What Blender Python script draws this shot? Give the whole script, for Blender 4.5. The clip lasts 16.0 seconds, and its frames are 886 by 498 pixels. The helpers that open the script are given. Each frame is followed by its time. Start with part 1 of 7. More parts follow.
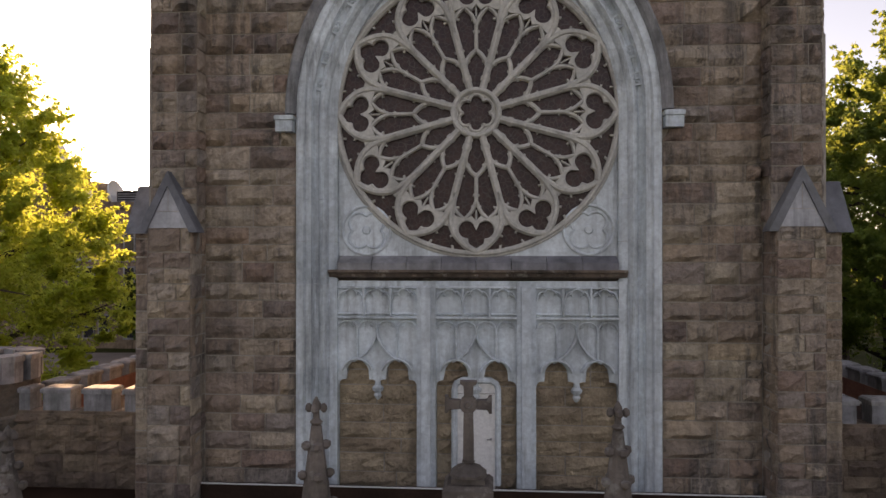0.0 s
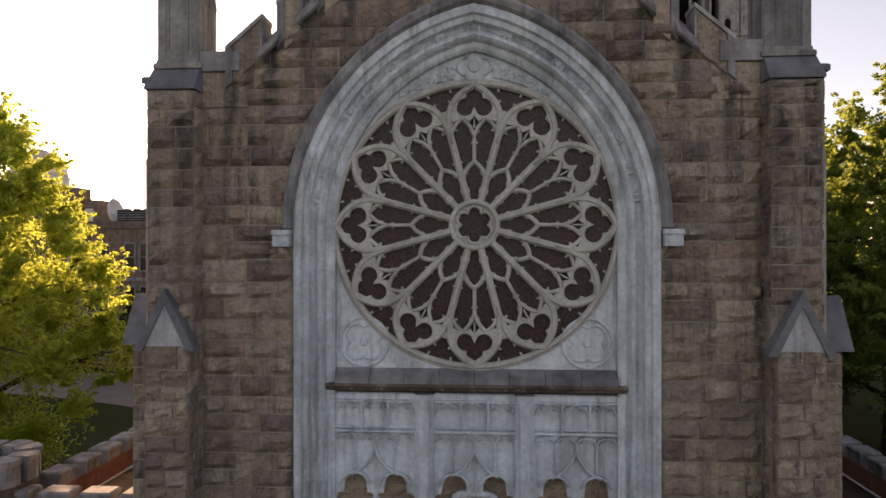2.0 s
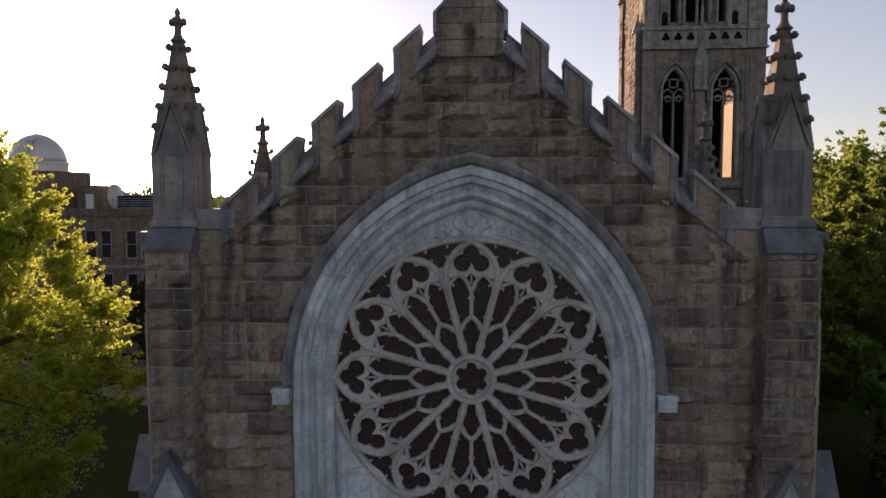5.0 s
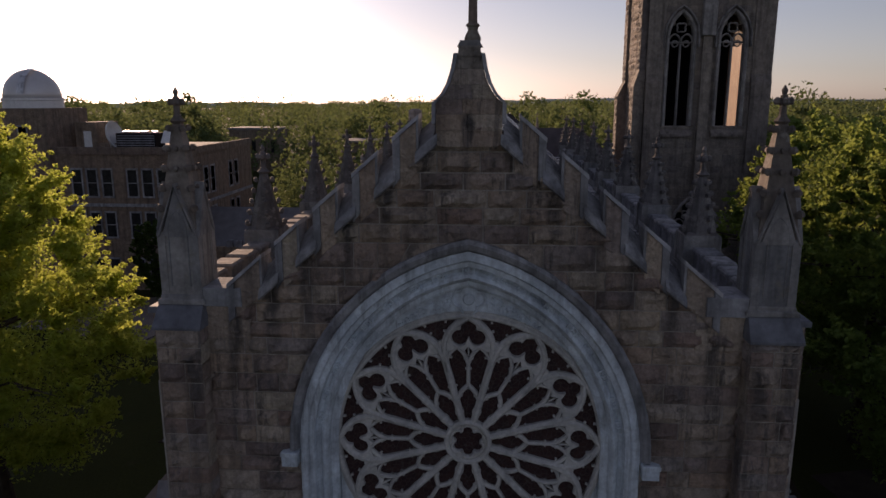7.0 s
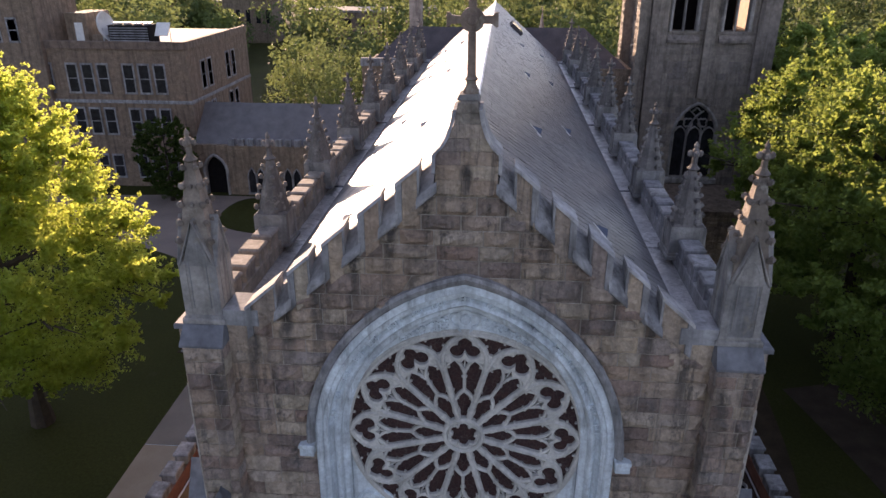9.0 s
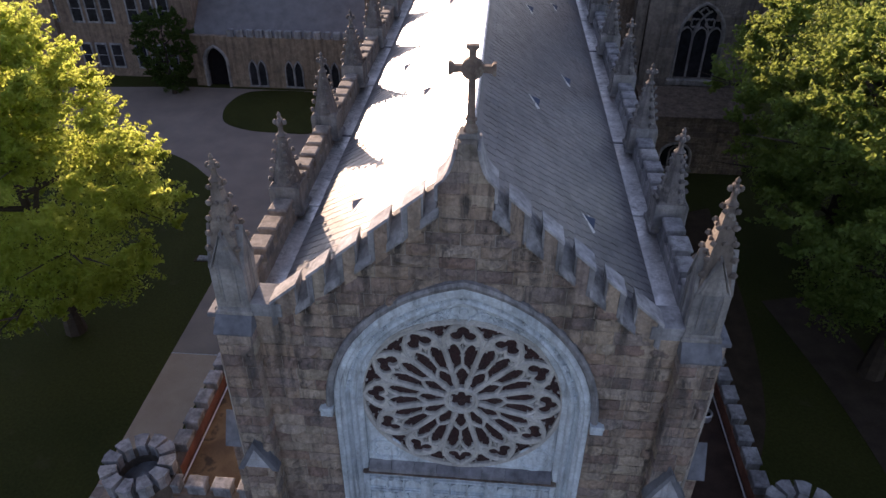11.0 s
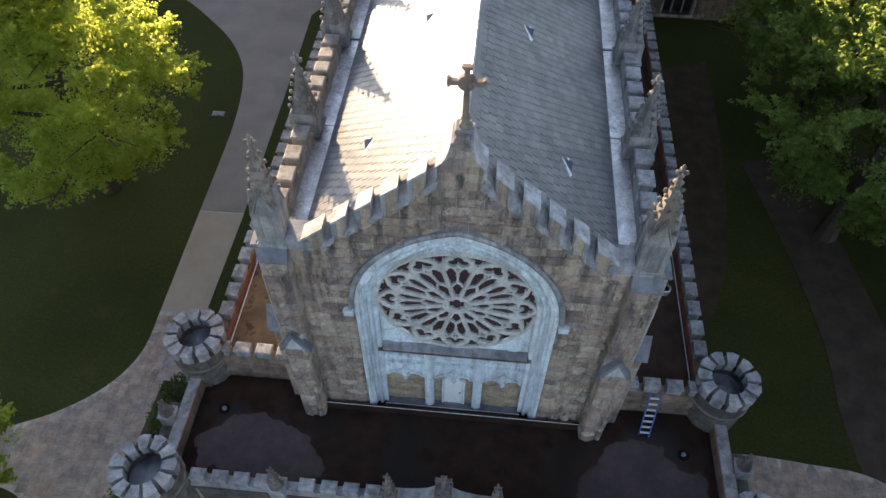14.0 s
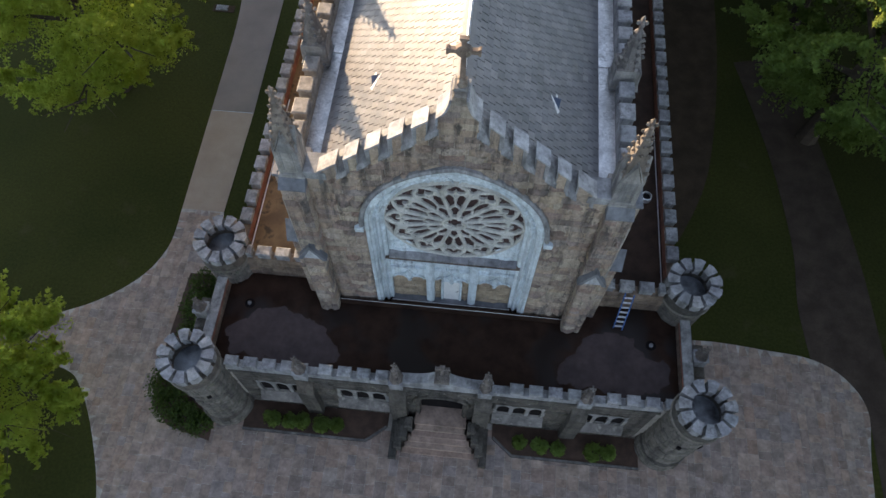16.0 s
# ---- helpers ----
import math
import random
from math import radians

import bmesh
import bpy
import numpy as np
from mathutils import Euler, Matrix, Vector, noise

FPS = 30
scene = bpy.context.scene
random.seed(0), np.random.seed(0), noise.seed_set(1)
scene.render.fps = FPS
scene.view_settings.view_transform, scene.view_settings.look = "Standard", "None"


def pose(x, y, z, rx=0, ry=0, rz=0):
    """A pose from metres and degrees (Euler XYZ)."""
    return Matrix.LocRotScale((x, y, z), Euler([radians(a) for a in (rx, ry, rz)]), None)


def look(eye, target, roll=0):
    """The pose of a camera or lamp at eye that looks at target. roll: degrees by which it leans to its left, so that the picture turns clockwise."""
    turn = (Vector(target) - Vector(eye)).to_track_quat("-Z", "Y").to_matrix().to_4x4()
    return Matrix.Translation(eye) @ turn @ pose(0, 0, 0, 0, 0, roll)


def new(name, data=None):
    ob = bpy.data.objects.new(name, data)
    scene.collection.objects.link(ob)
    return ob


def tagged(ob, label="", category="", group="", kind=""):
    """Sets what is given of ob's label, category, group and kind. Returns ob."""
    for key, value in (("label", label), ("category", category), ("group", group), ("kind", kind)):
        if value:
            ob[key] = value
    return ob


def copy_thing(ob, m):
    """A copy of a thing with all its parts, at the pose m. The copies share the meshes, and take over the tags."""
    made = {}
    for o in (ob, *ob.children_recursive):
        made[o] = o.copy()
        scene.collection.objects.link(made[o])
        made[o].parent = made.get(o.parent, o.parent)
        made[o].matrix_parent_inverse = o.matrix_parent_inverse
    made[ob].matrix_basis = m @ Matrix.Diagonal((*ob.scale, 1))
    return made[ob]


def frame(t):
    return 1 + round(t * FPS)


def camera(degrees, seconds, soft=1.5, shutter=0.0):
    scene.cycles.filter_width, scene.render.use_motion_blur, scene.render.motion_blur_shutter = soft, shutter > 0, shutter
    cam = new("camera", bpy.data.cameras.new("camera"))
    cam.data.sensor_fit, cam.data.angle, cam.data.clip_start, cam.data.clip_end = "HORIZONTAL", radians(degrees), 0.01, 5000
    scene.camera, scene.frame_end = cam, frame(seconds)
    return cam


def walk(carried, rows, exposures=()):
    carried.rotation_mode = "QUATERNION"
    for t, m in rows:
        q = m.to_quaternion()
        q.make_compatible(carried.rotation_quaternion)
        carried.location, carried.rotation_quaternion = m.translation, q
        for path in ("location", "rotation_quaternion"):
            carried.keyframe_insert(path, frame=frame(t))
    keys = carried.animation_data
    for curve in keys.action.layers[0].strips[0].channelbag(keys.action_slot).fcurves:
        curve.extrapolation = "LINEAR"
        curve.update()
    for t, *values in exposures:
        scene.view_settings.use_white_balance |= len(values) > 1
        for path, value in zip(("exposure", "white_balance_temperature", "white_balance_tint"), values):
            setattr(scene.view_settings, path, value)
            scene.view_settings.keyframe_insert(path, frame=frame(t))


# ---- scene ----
cam = camera(64.9, 16.0)
METRES, EYE, TILT, LEAN, TURN = 28.4, 10.6, 0.3, 0.0, 4.1
ROWS = [
    (0.0, 0.0, 0.0, 0.0, -0.0, 0.0, -0.0),
    (0.5, 0.0002, 0.0006, 0.0213, 0.02, -0.06, 0.01),
    (1.0, 0.0009, 0.0016, 0.0429, 0.03, -0.13, 0.02),
    (1.5, 0.0013, 0.0022, 0.0645, 0.04, -0.2, 0.04),
    (2.0, 0.0023, 0.0029, 0.0865, 0.09, -0.27, 0.06),
    (2.5, 0.0029, 0.0038, 0.1088, 0.11, -0.35, 0.1),
    (3.0, 0.0034, 0.004, 0.1309, 0.14, -0.43, 0.13),
    (3.5, 0.0039, 0.0045, 0.1543, 0.16, -0.74, 0.16),
    (4.0, 0.0046, 0.0049, 0.1813, 0.2, -1.7, 0.19),
    (4.5, 0.0055, 0.0057, 0.2111, 0.23, -3.13, 0.19),
    (7.0, 0.0087, 0.008, 0.3723, 0.38, -12.34, 0.09),
    (7.5, 0.0096, 0.0075, 0.4054, 0.42, -15.0, 0.05),
    (8.0, 0.0101, 0.0071, 0.4391, 0.46, -17.78, -0.02),
    (8.5, 0.0105, 0.0068, 0.4732, 0.51, -20.57, -0.06),
    (11.0, 0.0109, 0.0081, 0.6491, 0.86, -34.67, -0.24),
    (11.5, 0.0118, 0.0088, 0.6842, 0.94, -37.5, -0.26),
    (12.0, 0.0129, 0.0093, 0.7192, 1.04, -40.29, -0.27),
    (12.5, 0.0131, 0.0097, 0.7544, 1.1, -43.09, -0.3),
    (13.0, 0.0134, 0.0101, 0.789, 1.18, -45.89, -0.32),
    (13.5, 0.0135, 0.0106, 0.8245, 1.25, -48.72, -0.35),
    (14.0, 0.0139, 0.0111, 0.8596, 1.33, -51.53, -0.37),
    (14.5, 0.0143, 0.0114, 0.895, 1.42, -54.33, -0.39),
    (15.0, 0.0146, 0.0119, 0.9297, 1.49, -57.1, -0.41),
    (15.5, 0.0146, 0.0121, 0.9647, 1.55, -59.88, -0.44),
    (16.0, 0.0154, 0.0126, 0.9997, 1.66, -62.65, -0.45),
]
START = pose(0.354, -14.28, EYE, TILT, LEAN, TURN)
EXPOSURES = [(0.0, 1.40, 8000, 30), (2.0, 1.24, 7850, 30), (3.5, 0.98, 7550, 29), (4.5, 0.70, 7050, 28), (7.0, -0.36, 6300, 32), (7.5, 0.06, 6400, 34), (8.0, 0.60, 6250, 30), (8.5, 1.50, 6250, 29), (11.0, 1.14, 5850, 28), (12.0, 1.42, 5850, 18), (13.5, 1.88, 6000, 14), (15.0, 2.28, 6150, 14), (15.5, 2.40, 6200, 14), (16.0, 1.88, 6200, 14)]
walk(cam, [(t, START @ pose(METRES * x, METRES * y, METRES * z, 90 + pitch, roll, yaw)) for t, x, y, z, yaw, pitch, roll in ROWS], EXPOSURES)

# low evening sun ahead of the camera and to its left
SUN_AZ, SUN_EL = 27.5, 8.9
sun_way = Vector((-math.sin(radians(SUN_AZ)) * math.cos(radians(SUN_EL)), math.cos(radians(SUN_AZ)) * math.cos(radians(SUN_EL)), math.sin(radians(SUN_EL))))
sun = new("sun", bpy.data.lights.new("sun", "SUN"))
sun.data.energy, sun.data.angle, sun.data.color = 5.0, radians(0.6), (1.0, 0.72, 0.42)
sun.matrix_basis = look(sun_way * 200, (0, 0, 0))
world = bpy.data.worlds.new("sky")
scene.world = world
world.use_nodes = True
wn = world.node_tree
sky = wn.nodes.new("ShaderNodeTexSky")
sky.sky_type, sky.sun_disc = "NISHITA", False
sky.sun_elevation, sky.sun_rotation = radians(SUN_EL), radians(-SUN_AZ)
sky.altitude, sky.air_density, sky.dust_density, sky.ozone_density = 600, 1.0, 0.9, 1.8
haze = wn.nodes.new("ShaderNodeHueSaturation")
haze.inputs["Saturation"].default_value = 0.60
wn.links.new(sky.outputs["Color"], haze.inputs["Color"])
wn.links.new(haze.outputs["Color"], wn.nodes["Background"].inputs["Color"])
wn.nodes["Background"].inputs["Strength"].default_value = 0.12

# ---- materials ----
def nodes_of(name):
    m = bpy.data.materials.new(name)
    m.use_nodes = True
    nt = m.node_tree
    return m, nt, nt.nodes["Principled BSDF"]


def add(nt, kind, **values):
    n = nt.nodes.new(kind)
    for key, v in values.items():
        n.inputs[key].default_value = v
    return n


def position(nt, scale=(1, 1, 1)):
    g = nt.nodes.new("ShaderNodeNewGeometry")
    mp = nt.nodes.new("ShaderNodeMapping")
    mp.inputs["Scale"].default_value = scale
    nt.links.new(g.outputs["Position"], mp.inputs["Vector"])
    return mp.outputs["Vector"]


def noise_of(nt, vec, scale, detail=4.0, rough=0.55):
    n = add(nt, "ShaderNodeTexNoise", Scale=scale, Detail=detail, Roughness=rough)
    nt.links.new(vec, n.inputs["Vector"])
    return n.outputs["Fac"]


def ramp(nt, fac, stops):
    r = nt.nodes.new("ShaderNodeValToRGB")
    e = r.color_ramp.elements
    while len(e) < len(stops):
        e.new(0.5)
    for el, (p, c) in zip(e, stops):
        el.position = p
        el.color = (c, c, c, 1) if isinstance(c, (int, float)) else (*c, 1)
    nt.links.new(fac, r.inputs["Fac"])
    return r.outputs["Color"]


def mix(nt, fac, a, b, blend="MIX"):
    m = nt.nodes.new("ShaderNodeMix")
    m.data_type, m.blend_type = "RGBA", blend
    for sock, v in ((m.inputs[0], fac), (m.inputs[6], a), (m.inputs[7], b)):
        if isinstance(v, (int, float)):
            sock.default_value = v
        elif isinstance(v, tuple):
            sock.default_value = (*v, 1)
        else:
            nt.links.new(v, sock)
    return m.outputs[2]


def own_random(nt):
    """Object random plus island random, wrapped into 0..1."""
    o, g = nt.nodes.new("ShaderNodeObjectInfo"), nt.nodes.new("ShaderNodeNewGeometry")
    s = nt.nodes.new("ShaderNodeMath")
    s.operation = "ADD"
    nt.links.new(o.outputs["Random"], s.inputs[0])
    nt.links.new(g.outputs["Random Per Island"], s.inputs[1])
    f = nt.nodes.new("ShaderNodeMath")
    f.operation = "FRACT"
    nt.links.new(s.outputs[0], f.inputs[0])
    return f.outputs[0]


def bump(nt, bsdf, height, strength=0.4, distance=0.02):
    b = add(nt, "ShaderNodeBump", Strength=strength, Distance=distance)
    nt.links.new(height, b.inputs["Height"])
    nt.links.new(b.outputs["Normal"], bsdf.inputs["Normal"])


def stony(name, tones, rough=0.85, grain=14.0, streak=0.5, blotch=0.35, relief=0.5, lichen=None, coarse=False, soot=0.0, grey=0.0, drips=0.0, spots=1.7):
    """Cut or rock-faced stone: a tone for each block, blotches, rain streaks and grain."""
    m, nt, b = nodes_of(name)
    p = position(nt)
    n = len(tones)
    tone = ramp(nt, own_random(nt), [(i / max(1, n - 1), c) for i, c in enumerate(tones)])
    blot = ramp(nt, noise_of(nt, p, spots, 5), [(0.3, 1 - blotch), (0.7, 1.0 + blotch * 0.35)])
    col = mix(nt, 1.0, tone, blot, "MULTIPLY")
    st = ramp(nt, noise_of(nt, position(nt, (2.4, 2.4, 0.2)), 1.0, 5, 0.6), [(0.47, 1.0), (0.66, 1 - streak)])
    col = mix(nt, 1.0, col, st, "MULTIPLY")
    if soot:
        run = ramp(nt, noise_of(nt, position(nt, (4.2, 4.2, 0.34)), 1.0, 6, 0.72), [(0.50, 0.0), (0.62, 1.0)])
        patch = ramp(nt, noise_of(nt, p, 0.45, 3), [(0.38, 0.0), (0.55, soot)])
        col = mix(nt, mix(nt, 1.0, run, patch, "MULTIPLY"), col, (0.055, 0.050, 0.045))
    if drips:
        # rain has run down the wall below each gap of the raking parapet
        sep = nt.nodes.new("ShaderNodeSeparateXYZ")
        nt.links.new(p, sep.inputs[0])

        def calc(kind, a, b=0.0):
            n_ = nt.nodes.new("ShaderNodeMath")
            n_.operation = kind
            for sock, v in zip(n_.inputs, (a, b)):
                if isinstance(v, (int, float)):
                    sock.default_value = v
                else:
                    nt.links.new(v, sock)
            return n_.outputs[0]

        across = calc("ABSOLUTE", calc("ADD", sep.outputs[0], calc("MULTIPLY", calc("SUBTRACT", noise_of(nt, p, 1.6, 3), 0.5), 0.30)))
        below = calc("MULTIPLY", calc("SUBTRACT", calc("SUBTRACT", 21.25, calc("MULTIPLY", across, 0.86)), sep.outputs[2]), 0.25)
        off = calc("ABSOLUTE", calc("SUBTRACT", calc("FRACT", calc("ADD", calc("DIVIDE", calc("SUBTRACT", across, 0.86), 0.85), 0.5)), 0.5))
        wet = calc("MULTIPLY", ramp(nt, off, [(0.07, 1.0), (0.24, 0.0)]), ramp(nt, below, [(0.06, 0.0), (0.10, 1.0), (0.26, 0.8), (0.55, 0.0)]))
        wet = calc("MULTIPLY", wet, ramp(nt, noise_of(nt, position(nt, (5.0, 5.0, 0.8)), 1.0, 5, 0.65), [(0.36, 0.0), (0.52, drips)]))
        col = mix(nt, wet, col, (0.060, 0.050, 0.042))
    if grey:
        col = mix(nt, ramp(nt, noise_of(nt, p, 0.9, 5, 0.65), [(0.36, 0.0), (0.60, grey)]), col, (0.37, 0.355, 0.33))
    gr = noise_of(nt, p, grain, 6, 0.65)
    col = mix(nt, 1.0, col, ramp(nt, gr, [(0.25, 0.72), (0.75, 1.18)]), "MULTIPLY")
    if lichen:
        col = mix(nt, ramp(nt, noise_of(nt, p, 2.6, 6, 0.7), [(0.56, 0.0), (0.66, 0.75)]), col, lichen)
    nt.links.new(col, b.inputs["Base Color"])
    b.inputs["Roughness"].default_value = rough
    if coarse:
        bump(nt, b, noise_of(nt, p, 3.6, 8, 0.62), relief, 0.28)
    else:
        bump(nt, b, noise_of(nt, p, grain * 0.55, 7, 0.62), relief, 0.03)
    return m


SANDSTONE = stony("sandstone", [(0.448, 0.333, 0.242), (0.545, 0.427, 0.310), (0.302, 0.207, 0.162), (0.616, 0.502, 0.374), (0.241, 0.173, 0.143), (0.497, 0.371, 0.263), (0.353, 0.237, 0.183), (0.578, 0.475, 0.371), (0.263, 0.193, 0.166), (0.433, 0.341, 0.262), (0.523, 0.438, 0.324), (0.376, 0.269, 0.218), (0.377, 0.320, 0.281), (0.571, 0.446, 0.308)], streak=0.42, blotch=0.24, relief=0.9, coarse=True, soot=0.78, grey=0.16, drips=1.0, spots=5.0)
INFILL = stony("honey_sandstone", [(0.454, 0.358, 0.247), (0.516, 0.412, 0.285), (0.380, 0.291, 0.204), (0.546, 0.451, 0.325)], streak=0.2, relief=1.0, coarse=True)
# darker than CARVED: the finials' shade is partly put into this colour
SHADE_CARVED = stony("shade_toned_carved_stone", [(0.182, 0.154, 0.134), (0.154, 0.130, 0.113), (0.209, 0.181, 0.159)], grain=14, streak=0.4, blotch=0.5, relief=0.4, lichen=(0.27, 0.26, 0.24))
STAINED = stony("rain_stained_moulding", [(0.17, 0.125, 0.095), (0.20, 0.155, 0.12)], grain=12, streak=0.5, blotch=0.6, relief=0.6, lichen=(0.33, 0.30, 0.26))
WORN = stony("darkened_spire_stone", [(0.20, 0.185, 0.17), (0.17, 0.155, 0.145), (0.23, 0.215, 0.20)], grain=12, streak=0.4, blotch=0.5, relief=0.4, lichen=(0.30, 0.28, 0.25))
MORTAR = stony("mortar", [(0.440, 0.396, 0.341), (0.506, 0.462, 0.407)], grain=30, streak=0.3)
LIMESTONE = stony("limestone", [(0.645, 0.721, 0.757), (0.707, 0.781, 0.814), (0.592, 0.671, 0.716)], rough=0.8, grain=9, streak=0.30, blotch=0.24, relief=0.25, soot=0.40)
TRACERY = stony("tracery_limestone", [(0.546, 0.535, 0.489), (0.587, 0.575, 0.527), (0.515, 0.510, 0.470)], rough=0.8, grain=11, streak=0.25, blotch=0.2, relief=0.2)
PINNACLE = stony("weathered_limestone", [(0.288, 0.280, 0.264), (0.336, 0.320, 0.296), (0.248, 0.248, 0.248)], grain=10, streak=0.5, blotch=0.4, relief=0.3, lichen=(0.22, 0.20, 0.16))
COPING = stony("coping_stone", [(0.306, 0.315, 0.323), (0.357, 0.357, 0.357), (0.281, 0.281, 0.297), (0.383, 0.374, 0.357)], grain=8, streak=0.4, blotch=0.45, relief=0.3, soot=0.5)
RAKE = stony("raking_cap_stone", [(0.46, 0.47, 0.49), (0.52, 0.52, 0.53), (0.42, 0.43, 0.46), (0.50, 0.49, 0.48)], grain=8, streak=0.35, blotch=0.45, relief=0.3, soot=0.35)
WEATHER = stony("weathering_slab", [(0.325, 0.325, 0.33), (0.37, 0.365, 0.36), (0.285, 0.285, 0.295)], grain=8, streak=0.45, blotch=0.5, relief=0.35, soot=0.6)
APEX = stony("apex_stone", [(0.43, 0.37, 0.29), (0.45, 0.395, 0.325)], grain=9, streak=0.4, blotch=0.6, relief=0.8, lichen=(0.27, 0.25, 0.22), coarse=True, soot=0.5)
GABLET = stony("gablet_stone", [(0.47, 0.49, 0.52), (0.52, 0.53, 0.55), (0.43, 0.45, 0.48)], grain=9, streak=0.3, blotch=0.3, relief=0.2, soot=0.3)
SPIRE = stony("brown_spire_stone", [(0.22, 0.185, 0.15), (0.185, 0.155, 0.13), (0.26, 0.22, 0.18)], grain=12, streak=0.4, blotch=0.5, relief=0.5, lichen=(0.31, 0.29, 0.25))
BUFF = stony("buff_coping", [(0.40, 0.34, 0.27), (0.36, 0.32, 0.27), (0.33, 0.30, 0.27)], grain=8, streak=0.35, blotch=0.5, relief=0.35, lichen=(0.27, 0.23, 0.16))
LEAD = stony("blue_grey_sill_slabs", [(0.20, 0.20, 0.22), (0.25, 0.25, 0.27), (0.30, 0.30, 0.31), (0.16, 0.16, 0.18)], rough=0.6, grain=5, streak=0.4, relief=0.15)
CAP = stony("slate_grey_weathering", [(0.168, 0.175, 0.196), (0.196, 0.203, 0.217)], rough=0.7, grain=6, streak=0.3, relief=0.2)
CARVED = stony("carved_cross_stone", [(0.304, 0.226, 0.171), (0.258, 0.194, 0.152)], grain=16, streak=0.4, blotch=0.5, relief=0.5, lichen=(0.26, 0.24, 0.19))
FLAG = stony("flagstone", [(0.342, 0.246, 0.196), (0.385, 0.290, 0.224), (0.285, 0.227, 0.196), (0.441, 0.333, 0.259), (0.350, 0.240, 0.178), (0.307, 0.258, 0.235), (0.406, 0.290, 0.224), (0.265, 0.203, 0.168), (0.371, 0.302, 0.253)], rough=0.75, grain=6, streak=0.0, blotch=0.42, relief=0.25)
REDBRICK = stony("red_brick_parapet", [(0.30, 0.12, 0.08), (0.36, 0.16, 0.10), (0.25, 0.11, 0.08)], grain=12, streak=0.2)
FARSTONE = stony("far_sandstone", [(0.26, 0.19, 0.135), (0.31, 0.235, 0.165), (0.21, 0.155, 0.12), (0.34, 0.26, 0.18)], grain=5, streak=0.4, relief=0.8, coarse=True)
GREYSTONE = stony("weathered_grey_stone", [(0.116, 0.102, 0.085), (0.143, 0.126, 0.105), (0.088, 0.082, 0.071), (0.163, 0.136, 0.109)], grain=7, streak=0.5, blotch=0.5, relief=0.8, lichen=(0.12, 0.12, 0.09), coarse=True)


def slate_material():
    m, nt, b = nodes_of("roof_slate")
    p = position(nt)
    tone = ramp(nt, own_random(nt), [(0.0, (0.135, 0.133, 0.136)), (0.4, (0.170, 0.165, 0.165)), (0.75, (0.195, 0.188, 0.184)), (0.93, (0.148, 0.147, 0.152)), (1.0, (0.225, 0.217, 0.21))])
    col = mix(nt, 1.0, tone, ramp(nt, noise_of(nt, p, 1.1, 5), [(0.3, 0.75), (0.7, 1.15)]), "MULTIPLY")
    col = mix(nt, 1.0, col, ramp(nt, noise_of(nt, position(nt, (8, 8, 30)), 1.0, 4), [(0.3, 0.85), (0.7, 1.1)]), "MULTIPLY")
    nt.links.new(col, b.inputs["Base Color"])
    nt.links.new(ramp(nt, noise_of(nt, p, 3.0, 4), [(0.3, 0.34), (0.7, 0.50)]), b.inputs["Roughness"])
    b.inputs["Specular IOR Level"].default_value = 0.62
    bump(nt, b, noise_of(nt, p, 22.0, 6), 0.3, 0.01)
    return m


def wet_roof_material():
    m, nt, b = nodes_of("flat_roof_wet")
    p = position(nt)
    pool = ramp(nt, noise_of(nt, p, 0.35, 3.5, 0.5), [(0.50, 0.0), (0.60, 1.0)])
    dry = mix(nt, ramp(nt, noise_of(nt, p, 1.2, 6), [(0.35, 0.0), (0.7, 1.0)]), (0.024, 0.014, 0.010), (0.046, 0.027, 0.019))
    nt.links.new(mix(nt, pool, dry, (0.022, 0.016, 0.014)), b.inputs["Base Color"])
    nt.links.new(ramp(nt, pool, [(0.0, 0.7), (1.0, 0.28)]), b.inputs["Roughness"])
    nt.links.new(ramp(nt, pool, [(0.0, 0.06), (1.0, 0.2)]), b.inputs["Specular IOR Level"])
    bump(nt, b, noise_of(nt, p, 35, 3), 0.08, 0.005)
    return m


def gravel_roof_material():
    m, nt, b = nodes_of("gravel_roof")
    p = position(nt)
    col = mix(nt, ramp(nt, noise_of(nt, p, 0.9, 5), [(0.35, 0.0), (0.65, 1.0)]), (0.13, 0.085, 0.045), (0.25, 0.17, 0.085))
    col = mix(nt, 1.0, col, ramp(nt, noise_of(nt, p, 40, 3), [(0.3, 0.7), (0.7, 1.2)]), "MULTIPLY")
    col = mix(nt, ramp(nt, noise_of(nt, p, 1.8, 5), [(0.55, 0.0), (0.66, 0.8)]), col, (0.03, 0.025, 0.02))
    nt.links.new(col, b.inputs["Base Color"])
    b.inputs["Roughness"].default_value = 0.9
    bump(nt, b, noise_of(nt, p, 45, 3), 0.4, 0.01)
    return m


def grass_material():
    m, nt, b = nodes_of("lawn_grass")
    p = position(nt)
    col = mix(nt, ramp(nt, noise_of(nt, p, 0.12, 5), [(0.35, 0.0), (0.65, 1.0)]), (0.034, 0.040, 0.010), (0.050, 0.054, 0.014))
    col = mix(nt, 1.0, col, ramp(nt, noise_of(nt, p, 6, 6, 0.7), [(0.3, 0.65), (0.7, 1.25)]), "MULTIPLY")
    col = mix(nt, ramp(nt, noise_of(nt, p, 0.5, 5), [(0.62, 0.0), (0.75, 0.5)]), col, (0.075, 0.062, 0.035))
    nt.links.new(col, b.inputs["Base Color"])
    b.inputs["Roughness"].default_value = 0.9
    b.inputs["Specular IOR Level"].default_value = 0.08
    bump(nt, b, noise_of(nt, p, 30, 4), 0.6, 0.05)
    return m


